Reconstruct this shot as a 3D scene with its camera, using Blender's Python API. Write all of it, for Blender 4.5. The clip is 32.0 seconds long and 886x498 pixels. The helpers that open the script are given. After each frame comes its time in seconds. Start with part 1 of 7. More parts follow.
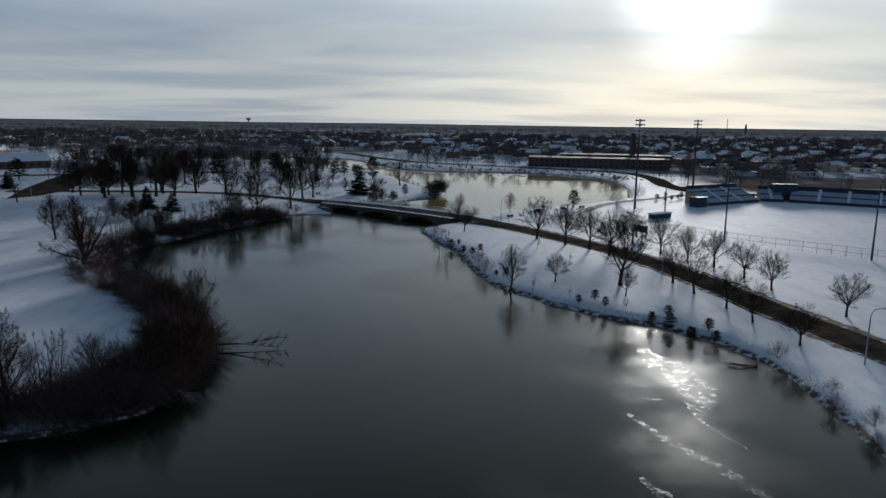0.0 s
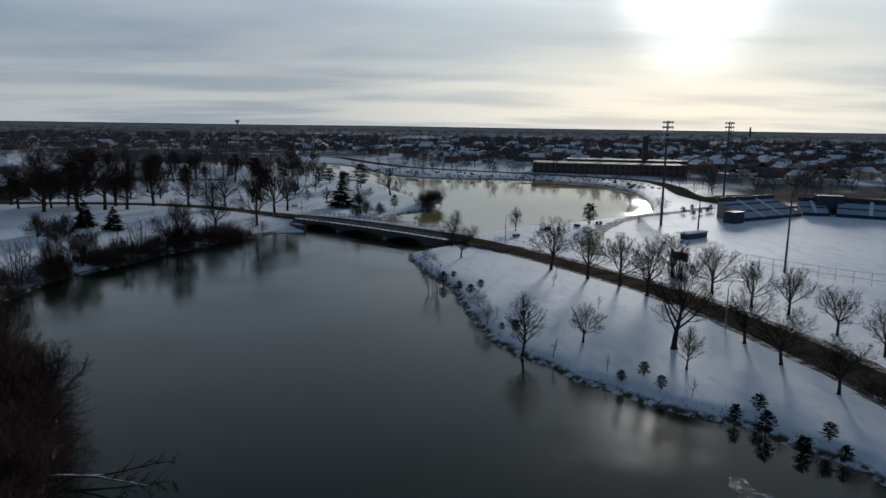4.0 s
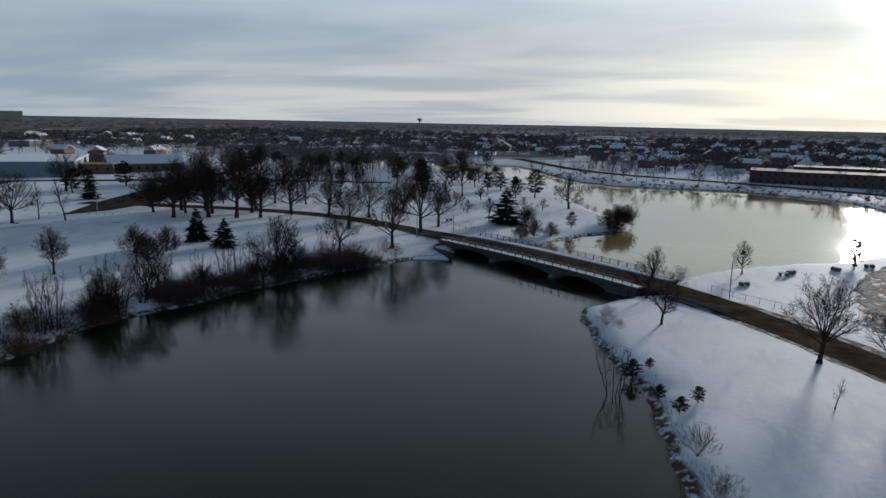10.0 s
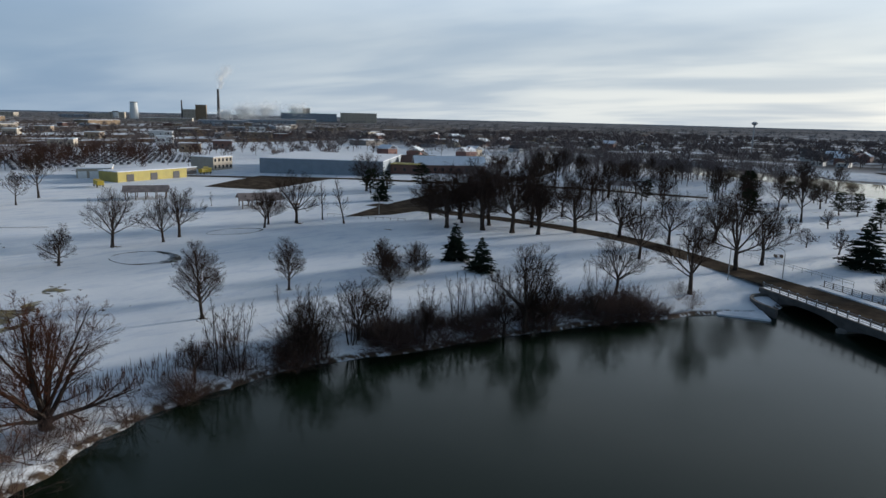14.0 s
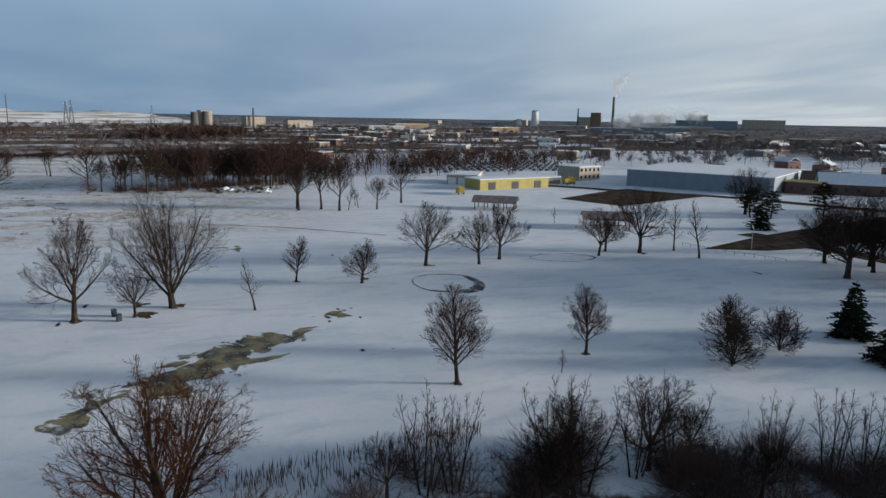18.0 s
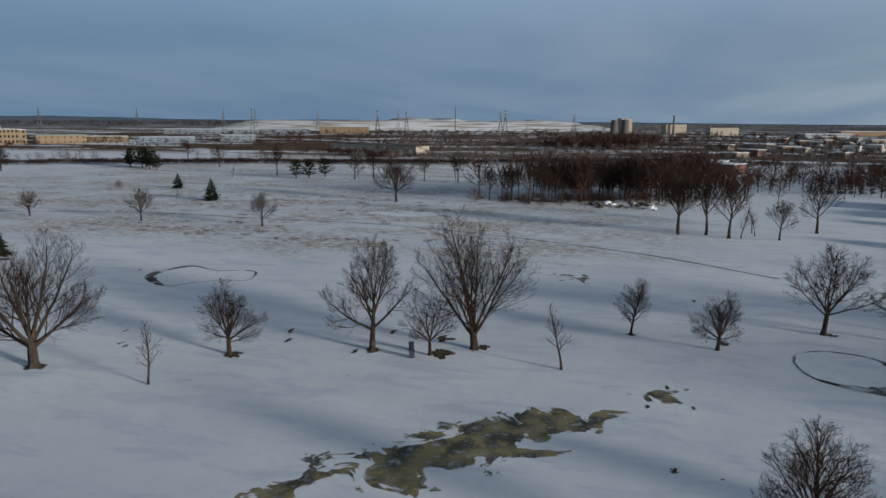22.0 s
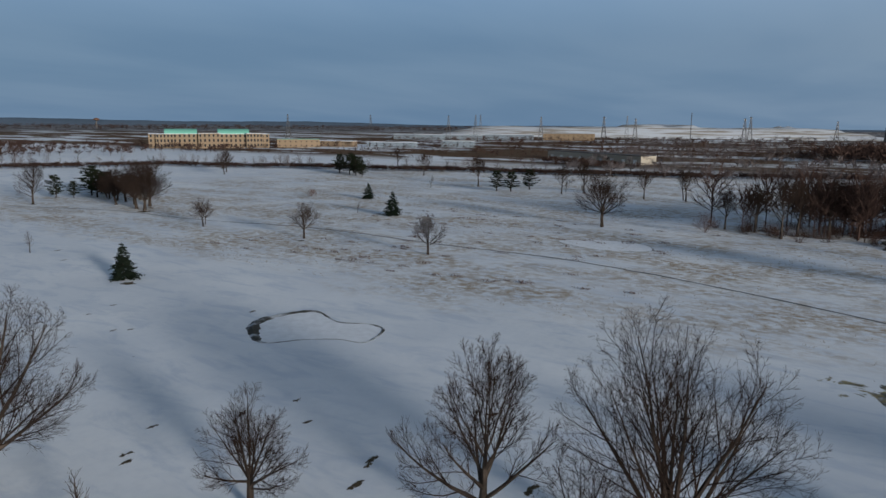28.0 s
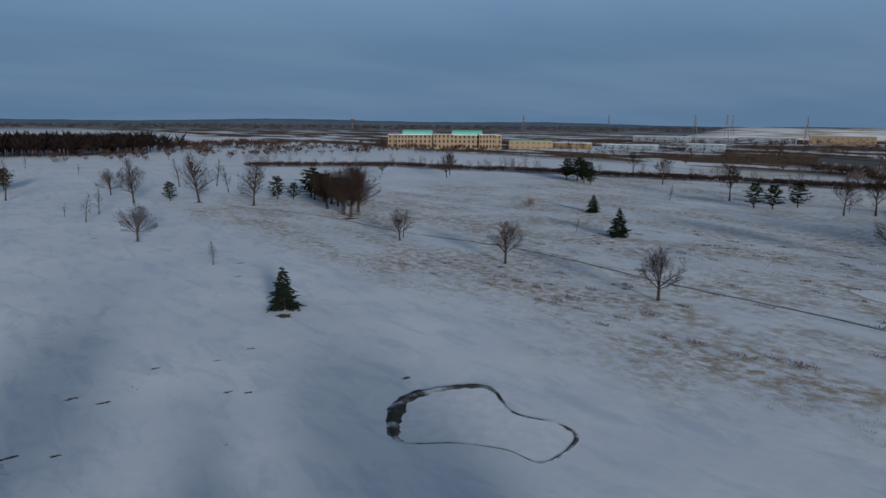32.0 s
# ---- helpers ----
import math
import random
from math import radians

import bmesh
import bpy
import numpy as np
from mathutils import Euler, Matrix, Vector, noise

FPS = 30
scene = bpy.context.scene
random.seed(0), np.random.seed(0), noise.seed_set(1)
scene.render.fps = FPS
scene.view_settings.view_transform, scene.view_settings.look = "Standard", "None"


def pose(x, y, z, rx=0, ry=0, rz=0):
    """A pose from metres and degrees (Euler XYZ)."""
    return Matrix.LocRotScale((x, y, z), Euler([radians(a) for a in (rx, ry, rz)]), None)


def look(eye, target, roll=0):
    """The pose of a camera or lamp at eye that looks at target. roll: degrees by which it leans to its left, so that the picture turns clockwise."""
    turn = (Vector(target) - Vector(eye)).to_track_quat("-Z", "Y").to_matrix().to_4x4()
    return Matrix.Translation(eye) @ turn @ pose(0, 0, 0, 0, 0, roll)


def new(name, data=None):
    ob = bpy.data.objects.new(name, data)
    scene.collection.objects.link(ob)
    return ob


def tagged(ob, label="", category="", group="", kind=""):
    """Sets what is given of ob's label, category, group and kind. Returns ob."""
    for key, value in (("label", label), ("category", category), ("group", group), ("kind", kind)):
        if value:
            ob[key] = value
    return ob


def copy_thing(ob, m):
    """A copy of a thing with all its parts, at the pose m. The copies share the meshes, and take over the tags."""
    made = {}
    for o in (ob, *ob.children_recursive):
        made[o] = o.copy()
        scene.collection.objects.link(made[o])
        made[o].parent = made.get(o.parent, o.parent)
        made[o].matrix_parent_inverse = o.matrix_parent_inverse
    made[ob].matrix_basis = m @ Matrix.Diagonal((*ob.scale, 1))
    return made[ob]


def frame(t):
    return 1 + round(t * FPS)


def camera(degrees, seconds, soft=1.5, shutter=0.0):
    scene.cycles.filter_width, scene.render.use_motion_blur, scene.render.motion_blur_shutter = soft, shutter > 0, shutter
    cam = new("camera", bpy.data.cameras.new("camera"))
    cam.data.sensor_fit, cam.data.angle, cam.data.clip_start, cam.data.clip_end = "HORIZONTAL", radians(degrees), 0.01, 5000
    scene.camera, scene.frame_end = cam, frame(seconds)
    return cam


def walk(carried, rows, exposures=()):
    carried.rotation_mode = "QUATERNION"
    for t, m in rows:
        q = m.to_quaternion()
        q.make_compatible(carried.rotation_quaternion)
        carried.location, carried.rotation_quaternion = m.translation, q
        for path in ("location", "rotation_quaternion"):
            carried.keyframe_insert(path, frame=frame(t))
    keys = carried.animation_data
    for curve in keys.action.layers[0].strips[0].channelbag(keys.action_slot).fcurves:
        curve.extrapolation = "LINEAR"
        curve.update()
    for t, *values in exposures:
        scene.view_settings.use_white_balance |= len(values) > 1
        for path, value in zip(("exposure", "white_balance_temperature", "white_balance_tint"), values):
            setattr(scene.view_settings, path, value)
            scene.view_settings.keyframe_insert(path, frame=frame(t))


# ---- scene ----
cam = camera(64.48, 32.0)
# seconds, place, heading (degrees to the left of +y), tilt down, lean
ROUTE = [
    (0.0, 0.00, 0.00, 30.94, 0.000, 10.414, -0.790),
    (0.5, 0.19, 4.88, 30.72, -0.075, 10.376, -0.897),
    (1.0, 0.52, 9.73, 30.52, -0.015, 10.323, -1.016),
    (1.5, 0.87, 14.60, 30.37, 0.028, 10.277, -1.110),
    (2.0, 1.11, 19.54, 30.29, -0.016, 10.212, -1.145),
    (2.5, 1.35, 24.40, 30.29, -0.016, 10.208, -1.117),
    (3.0, 1.55, 29.10, 30.36, -0.032, 10.220, -0.977),
    (3.5, 1.84, 33.59, 30.48, 0.032, 10.173, -0.859),
    (5.5, 1.84, 49.19, 31.05, -0.064, 10.420, -0.775),
    (6.0, 1.88, 53.55, 30.93, 1.320, 10.449, -0.847),
    (6.5, 1.96, 58.06, 30.79, 3.242, 10.460, -0.958),
    (7.0, 2.06, 62.60, 30.64, 4.640, 10.461, -0.961),
    (7.5, 2.10, 67.10, 30.49, 5.751, 10.458, -1.012),
    (8.0, 1.94, 71.51, 30.33, 7.120, 10.448, -1.026),
    (8.5, 1.79, 75.97, 30.17, 8.963, 10.441, -1.050),
    (9.0, 1.60, 80.43, 30.03, 10.967, 10.438, -1.066),
    (9.5, 1.27, 84.90, 29.92, 12.900, 10.465, -1.078),
    (10.0, 0.80, 89.37, 29.85, 15.197, 10.477, -1.085),
    (10.5, 0.27, 93.86, 29.80, 18.145, 10.466, -1.147),
    (11.0, -0.45, 98.33, 29.78, 21.198, 10.516, -1.154),
    (11.5, -1.41, 102.74, 29.77, 24.376, 10.543, -1.202),
    (12.0, -2.53, 107.04, 29.77, 27.615, 10.612, -1.288),
    (12.5, -3.76, 111.34, 29.75, 30.818, 10.643, -1.357),
    (13.0, -4.95, 115.48, 29.73, 33.968, 10.702, -1.372),
    (13.5, -6.33, 119.45, 29.69, 37.267, 10.741, -1.383),
    (14.0, -7.90, 123.41, 29.63, 40.755, 10.770, -1.368),
    (14.5, -9.69, 127.22, 29.57, 44.369, 10.796, -1.424),
    (16.5, -19.05, 141.32, 29.51, 59.901, 10.806, -1.238),
    (17.0, -21.93, 144.38, 29.52, 63.946, 10.817, -1.187),
    (17.5, -24.65, 147.28, 29.55, 67.969, 10.829, -1.134),
    (18.0, -27.48, 149.97, 29.61, 71.916, 10.818, -1.003),
    (18.5, -30.34, 152.35, 29.66, 75.593, 10.807, -0.954),
    (19.0, -33.27, 154.50, 29.71, 79.217, 10.799, -0.942),
    (19.5, -36.31, 156.46, 29.74, 83.024, 10.783, -0.824),
    (20.0, -39.36, 158.18, 29.78, 87.142, 10.727, -0.720),
    (20.5, -42.48, 159.57, 29.83, 91.404, 10.719, -0.634),
    (21.0, -45.74, 160.77, 29.88, 95.717, 10.677, -0.561),
    (21.5, -49.11, 161.74, 29.88, 100.232, 10.629, -0.424),
    (22.0, -52.51, 162.48, 29.86, 105.289, 10.588, -0.300),
    (22.5, -55.98, 162.95, 29.77, 108.586, 10.538, -0.254),
    (23.0, -59.39, 163.16, 29.65, 111.142, 10.527, -0.184),
    (23.5, -62.82, 163.10, 29.54, 112.061, 10.496, -0.162),
    (24.0, -66.30, 162.80, 29.47, 112.144, 10.460, -0.143),
    (24.5, -69.78, 162.19, 29.43, 112.720, 10.397, -0.084),
    (26.5, -83.73, 158.15, 29.50, 117.187, 10.251, 0.009),
    (27.0, -87.33, 156.89, 29.64, 118.991, 10.235, -0.127),
    (27.5, -91.03, 155.47, 29.78, 121.266, 10.230, -0.292),
    (28.0, -94.67, 153.90, 29.90, 123.564, 10.212, -0.460),
    (28.5, -98.34, 152.12, 29.99, 125.443, 10.236, -0.608),
    (29.0, -102.03, 150.17, 30.06, 127.242, 10.251, -0.674),
    (29.5, -105.65, 148.06, 30.10, 129.380, 10.253, -0.734),
    (30.0, -109.38, 145.78, 30.13, 132.121, 10.281, -0.710),
    (30.5, -113.06, 143.27, 30.15, 134.778, 10.298, -0.678),
    (31.0, -116.63, 140.55, 30.19, 137.391, 10.297, -0.642),
    (31.5, -120.06, 137.62, 30.24, 140.032, 10.277, -0.595),
    (32.0, -123.32, 134.62, 30.27, 142.586, 10.304, -0.468),
]


def flown(x, y, z, heading, tilt, lean):
    return pose(x, y, z, 90 - tilt, 0, heading) @ pose(0, 0, 0, 0, 0, -lean)


walk(cam, [(r[0], flown(*r[1:])) for r in ROUTE],
     exposures=((0.0, 0.10, 5720, 10), (8.0, 0.14, 5820, 10), (13.0, 0.83, 5980, 10), (17.0, 0.85, 6060, 10), (20.0, 0.46, 6180, 10), (24.0, 0.42, 6080, 10), (28.0, 0.40, 5980, 10), (32.0, 0.18, 5620, 10)))

# ---- world and sun ----
SUN_AZ, SUN_EL = radians(18.6), radians(9.3)
SUN_WAY = Vector((math.sin(SUN_AZ) * math.cos(SUN_EL), math.cos(SUN_AZ) * math.cos(SUN_EL), math.sin(SUN_EL)))


class Nodes:
    """A small writer of node trees."""

    def __init__(self, tree):
        self.tree = tree
        tree.nodes.clear()

    def add(self, kind, *inputs, out=0, operation=None, clamp=False):
        n = self.tree.nodes.new(kind)
        if operation:
            n.operation = operation
        if clamp:
            n.use_clamp = True
        for i, v in enumerate(inputs):
            if v is None:
                continue
            self.put(n.inputs[i], v)
        return n.outputs[out] if len(n.outputs) else None

    def put(self, socket, v):
        if isinstance(v, bpy.types.NodeSocket):
            self.tree.links.new(v, socket)
        else:
            if isinstance(v, (tuple, list)) and len(v) == 3 and socket.type == "RGBA":
                v = (*v, 1)
            socket.default_value = v

    def math(self, op, a, b=0.0, c=0.0, clamp=False):
        return self.add("ShaderNodeMath", a, b, c, operation=op, clamp=clamp)

    def mix(self, f, a, b):
        n = self.tree.nodes.new("ShaderNodeMix")
        n.data_type = "RGBA"
        for i, v in ((0, f), (6, a), (7, b)):
            self.put(n.inputs[i], v)
        return n.outputs[2]

    def noise(self, vec, scale, detail=4, rough=0.55, out=0, distort=0.0):
        n = self.tree.nodes.new("ShaderNodeTexNoise")
        for k, v in (("Vector", vec), ("Scale", scale), ("Detail", detail), ("Roughness", rough), ("Distortion", distort)):
            if v is not None:
                self.put(n.inputs[k], v)
        return n.outputs[out] if len(n.outputs) else None

    def ramp(self, f, *stops):
        n = self.tree.nodes.new("ShaderNodeValToRGB")
        e = n.color_ramp.elements
        while len(e) < len(stops):
            e.new(0.5)
        for el, (at, col) in zip(e, stops):
            el.position = at
            el.color = (col, col, col, 1) if isinstance(col, (int, float)) else (*col, 1)
        self.put(n.inputs[0], f)
        return n.outputs[0]

    def span(self, v, lo, hi, a=0.0, b=1.0):
        n = self.tree.nodes.new("ShaderNodeMapRange")
        n.interpolation_type = "SMOOTHSTEP"
        for i, x in enumerate((v, lo, hi, a, b)):
            self.put(n.inputs[i], x)
        return n.outputs[0]


world = bpy.data.worlds.new("winter_sky")
scene.world = world
world.use_nodes = True
w = Nodes(world.node_tree)
sky = w.tree.nodes.new("ShaderNodeTexSky")
sky.sky_type, sky.sun_disc = "NISHITA", False
sky.sun_elevation, sky.sun_rotation = SUN_EL, SUN_AZ
sky.altitude, sky.air_density, sky.dust_density, sky.ozone_density = 200, 1.0, 2.0, 2.0
way = w.add("ShaderNodeTexCoord", out=0)
toward = w.add("ShaderNodeVectorMath", way, tuple(SUN_WAY), operation="DOT_PRODUCT", out=1)
parts = w.add("ShaderNodeSeparateXYZ", way)
up = parts.node.outputs[2]
# thin cloud sheet: the sky's plane at unit height, seen in perspective
over = w.math("MAXIMUM", w.math("ADD", up, 0.10), 0.03)
px = w.math("DIVIDE", parts.node.outputs[0], over)
py = w.math("DIVIDE", parts.node.outputs[1], over)
plane = w.add("ShaderNodeCombineXYZ", w.math("MULTIPLY", px, 0.55), w.math("MULTIPLY", py, 1.0), 0.0)
bands = w.noise(plane, 0.62, 4, 0.45, distort=0.4)
wisps = w.noise(plane, 1.8, 3, 0.45)
cover = w.math("ADD", w.math("MULTIPLY", bands, 0.85), w.math("MULTIPLY", wisps, 0.15))
thick = w.span(cover, 0.31, 0.69, 0.14, 0.86)
halo = w.math("POWER", w.span(toward, 0.80, 1.0), 1.7)
glow = w.math("POWER", w.span(toward, 0.985, 1.0), 6.0)
side = w.math("POWER", w.span(toward, -0.95, 0.90), 1.5)
grey = w.mix(side, (0.100, 0.165, 0.245), (0.22, 0.268, 0.315))
pale = w.mix(side, (0.140, 0.205, 0.280), (0.42, 0.44, 0.432))
cloud = w.mix(thick, pale, grey)
low_band = w.math("MULTIPLY", w.span(up, 0.16, 0.0), w.span(toward, 0.1, 0.9))
cloud = w.mix(w.math("MULTIPLY", low_band, w.span(cover, 0.60, 0.40, 0.25, 0.80)), cloud, (0.58, 0.56, 0.49))
lift = w.add("ShaderNodeVectorMath", (0.52, 0.47, 0.35), None, None, operation="SCALE")
w.put(lift.node.inputs["Scale"], halo)
gain = w.add("ShaderNodeVectorMath", (1.0, 1.0, 1.0), lift, operation="ADD")
warm = w.add("ShaderNodeVectorMath", cloud, gain, operation="MULTIPLY")
disc = w.add("ShaderNodeVectorMath", (0.62, 0.60, 0.54), None, None, operation="SCALE")
w.put(disc.node.inputs["Scale"], w.math("MULTIPLY", glow, w.span(cover, 0.72, 0.34, 0.45, 1.0)))
warm = w.add("ShaderNodeVectorMath", warm, disc, operation="ADD")
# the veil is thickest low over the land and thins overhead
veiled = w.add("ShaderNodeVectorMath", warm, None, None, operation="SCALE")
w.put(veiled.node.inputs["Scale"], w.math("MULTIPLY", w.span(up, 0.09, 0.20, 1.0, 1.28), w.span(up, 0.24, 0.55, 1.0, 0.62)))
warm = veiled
clear = w.add("ShaderNodeVectorMath", sky.outputs[0], (0.045, 0.045, 0.045), operation="MULTIPLY")
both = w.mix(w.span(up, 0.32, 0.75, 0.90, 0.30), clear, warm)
shade = w.math("MULTIPLY", w.span(up, 0.22, 0.50), w.span(toward, 0.88, 0.25, 0.0, 0.45))
both = w.mix(shade, both, (0.02, 0.035, 0.055))
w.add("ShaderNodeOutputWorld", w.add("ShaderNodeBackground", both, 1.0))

sun = new("sun", bpy.data.lights.new("sun", "SUN"))
sun.data.energy, sun.data.angle, sun.data.color = 2.75, radians(7.5), (1.0, 0.90, 0.76)
sun.matrix_world = look((0, 0, 50), tuple(Vector((0, 0, 50)) - SUN_WAY * 10))

# ---- materials ----
def surface(name, build):
    """A material whose build(n, coords) gives colour, roughness, bump height (or None), metallic."""
    m = bpy.data.materials.new(name)
    m.use_nodes = True
    n = Nodes(m.node_tree)
    bsdf = n.tree.nodes.new("ShaderNodeBsdfPrincipled")
    got = build(n, bsdf)
    colour, rough = got[0], got[1]
    n.put(bsdf.inputs["Base Color"], colour)
    n.put(bsdf.inputs["Roughness"], rough)
    if len(got) > 2 and got[2] is not None:
        height, strength, distance = got[2]
        b = n.tree.nodes.new("ShaderNodeBump")
        b.inputs["Strength"].default_value, b.inputs["Distance"].default_value = strength, distance
        n.put(b.inputs["Height"], height)
        n.put(bsdf.inputs["Normal"], b.outputs[0])
    n.add("ShaderNodeOutputMaterial", bsdf.outputs[0])
    return m


def place_of(n):
    return n.add("ShaderNodeNewGeometry")


def object_random(n):
    return n.add("ShaderNodeObjectInfo", out=5)


def island_random(n):
    g = n.tree.nodes.new("ShaderNodeNewGeometry")
    return g.outputs["Random Per Island"]


def plain(name, col, rough=0.7, spread=0.25, scale=3.0, metal=0.0):
    """A worn surface: the colour drifts at two scales."""
    def build(n, bsdf):
        p = n.add("ShaderNodeTexCoord", out=3)
        a = n.noise(p, scale, 5)
        b = n.noise(p, scale * 9, 3)
        f = n.math("ADD", n.math("MULTIPLY", a, 0.65), n.math("MULTIPLY", b, 0.35))
        lo = tuple(c * (1 - spread) for c in col)
        hi = tuple(min(1, c * (1 + spread)) for c in col)
        bsdf.inputs["Metallic"].default_value = metal
        if rough > 0.9:
            bsdf.inputs["Specular IOR Level"].default_value = 0.0
        return n.mix(n.span(f, 0.3, 0.7), lo, hi), n.span(a, 0.3, 0.7, rough - 0.08, min(1, rough + 0.08)), (b, 0.15, 0.02)
    return surface(name, build)


def bark(name, lo, hi):
    def build(n, bsdf):
        p = n.add("ShaderNodeTexCoord", out=3)
        a = n.noise(p, 14.0, 4, 0.7)
        r = object_random(n)
        bsdf.inputs["Specular IOR Level"].default_value = 0.0
        c = n.mix(n.span(a, 0.3, 0.7), lo, hi)
        c = n.mix(n.math("MULTIPLY", r, 0.35), c, tuple(v * 0.6 for v in lo))
        return c, 0.9, (a, 0.5, 0.02)
    return surface(name, build)


def foliage(name, lo, hi):
    def build(n, bsdf):
        bsdf.inputs["Specular IOR Level"].default_value = 0.0
        r = island_random(n)
        q = object_random(n)
        c = n.mix(r, lo, hi)
        c = n.mix(n.math("MULTIPLY", q, 0.4), c, tuple(v * 0.7 for v in lo))
        return c, 0.85
    return surface(name, build)


BARK_GREY = bark("bark_grey", (0.034, 0.026, 0.022), (0.086, 0.068, 0.056))
BARK_TWIG = bark("twig_brown", (0.024, 0.017, 0.014), (0.060, 0.041, 0.033))
BARK_RED = bark("twig_russet", (0.045, 0.022, 0.016), (0.10, 0.045, 0.027))
BARK_DARK = bark("bark_dark", (0.036, 0.030, 0.026), (0.085, 0.070, 0.060))
BRUSH = bark("brush_brown", (0.085, 0.058, 0.050), (0.180, 0.122, 0.102))
SPRUCE = foliage("spruce_needles", (0.010, 0.015, 0.011), (0.027, 0.036, 0.025))
PINE = foliage("pine_needles", (0.011, 0.017, 0.010), (0.032, 0.038, 0.021))
PINE_RUST = foliage("pine_needles_rusty", (0.07, 0.045, 0.022), (0.13, 0.075, 0.035))
# paler and greyer than the near twigs: distance haze mixed into the colour
FAR_TWIG = foliage("far_crowns_hazed", (0.085, 0.076, 0.080), (0.165, 0.142, 0.138))
COPSE = foliage("copse_twigs", (0.036, 0.024, 0.021), (0.085, 0.055, 0.046))
DRY_GRASS = foliage("dry_grass", (0.16, 0.11, 0.06), (0.36, 0.27, 0.15))
REED = foliage("dry_reed", (0.16, 0.09, 0.045), (0.30, 0.19, 0.10))


def snow_build(n, bsdf):
    g = n.tree.nodes.new("ShaderNodeNewGeometry")
    p = g.outputs["Position"]
    xyz = n.add("ShaderNodeSeparateXYZ", p).node
    x, y, z = xyz.outputs
    drift = n.noise(p, 0.035, 5)
    crust = n.noise(p, 0.9, 6, 0.6)
    fine = n.noise(p, 7.0, 4, 0.6)
    c = n.mix(n.span(drift, 0.35, 0.65), (0.75, 0.79, 0.85), (0.85, 0.875, 0.91))
    c = n.mix(n.span(crust, 0.35, 0.75, 0.0, 0.35), c, (0.70, 0.74, 0.80))
    blown = n.noise(n.add("ShaderNodeVectorMath", p, (0.30, 0.10, 1.0), operation="MULTIPLY"), 1.0, 7, 0.62, distort=0.6)
    c = n.mix(n.span(blown, 0.46, 0.68, 0.0, 0.65), c, (0.58, 0.645, 0.75))
    straw = n.mix(fine, (0.24, 0.17, 0.10), (0.46, 0.36, 0.23))
    green = n.mix(n.span(n.noise(p, 0.45, 5, 0.65), 0.40, 0.60), (0.032, 0.030, 0.016), (0.25, 0.21, 0.095))
    # unmown meadow west of the mown fairway
    edge = n.math("ADD", x, n.math("MULTIPLY", n.noise(p, 0.02, 3), 46.0))
    meadow = n.math("MULTIPLY", n.span(edge, -165.0, -182.0), n.span(y, 190.0, 150.0))
    meadow = n.math("MULTIPLY", meadow, n.span(y, -175.0, -110.0))
    tuft = n.noise(n.add("ShaderNodeVectorMath", p, (0.62, 0.40, 1.0), operation="MULTIPLY"), 1.0, 9, 0.75)
    drifts = n.span(n.noise(n.add("ShaderNodeVectorMath", p, (1.5, 0.6, 1.0), operation="MULTIPLY"), 0.045, 5, 0.6), 0.36, 0.62, 0.10, 1.0)
    c = n.mix(n.math("MULTIPLY", n.math("MULTIPLY", meadow, drifts), n.span(tuft, 0.40, 0.60, 0.0, 0.92)), c, straw)
    # thin scuffs of turf anywhere
    scuff = n.noise(n.add("ShaderNodeVectorMath", p, (0.05, 0.12, 1.0), operation="MULTIPLY"), 1.3, 6, 0.7)
    c = n.mix(n.span(scuff, 0.71, 0.80, 0.0, 0.45), c, straw)
    # thawed strip of turf on the fairway
    ax, ay = n.math("SUBTRACT", x, -115.5), n.math("SUBTRACT", y, 149.5)
    u = n.math("ADD", n.math("MULTIPLY", ax, -0.715), n.math("MULTIPLY", ay, 0.70))
    v = n.math("ADD", n.math("MULTIPLY", ax, 0.70), n.math("MULTIPLY", ay, 0.715))
    far_u = n.math("DIVIDE", u, 32.0)
    far_v = n.math("DIVIDE", n.math("SUBTRACT", v, n.math("MULTIPLY", n.noise(p, 0.09, 2), 4.0)), n.span(u, -22.0, 22.0, 9.5, 4.6))
    rr = n.math("SQRT", n.math("ADD", n.math("MULTIPLY", far_u, far_u), n.math("MULTIPLY", far_v, far_v)))
    bx, by = n.math("DIVIDE", n.math("SUBTRACT", x, -184.0), 17.0), n.math("DIVIDE", n.math("SUBTRACT", y, 152.0), 9.0)
    rr = n.math("MINIMUM", rr, n.math("ADD", n.math("SQRT", n.math("ADD", n.math("MULTIPLY", bx, bx), n.math("MULTIPLY", by, by))), 0.4))
    thaw = n.math("SUBTRACT", n.math("ADD", n.math("MULTIPLY", n.noise(p, 0.21, 5, 0.55, distort=0.9), 1.35), n.span(rr, 0.25, 1.30, 0.10, -0.34)), 0.65)
    c = n.mix(n.math("MULTIPLY", n.span(thaw, 0.01, 0.06, 0.0, 0.95), n.span(crust, 0.25, 0.5, 0.55, 1.0)), c, green)
    # bare earth and dead grass on the steep bank
    bank = n.math("MULTIPLY", n.span(n.math("ADD", z, n.math("MULTIPLY", drift, 0.5)), -0.42, -0.72), n.span(crust, 0.38, 0.54))
    c = n.mix(bank, c, n.mix(fine, (0.05, 0.038, 0.028), (0.14, 0.10, 0.07)))
    # distant town ground between the snow: grey streets, and yard shade painted in
    away = n.math("MAXIMUM", n.span(y, 560.0, 700.0), n.span(x, 230.0, 330.0))
    away = n.math("MAXIMUM", away, n.math("MULTIPLY", n.span(x, 100.0, 150.0), n.span(y, 300.0, 330.0)))
    town = n.noise(p, 0.012, 6, 0.65)
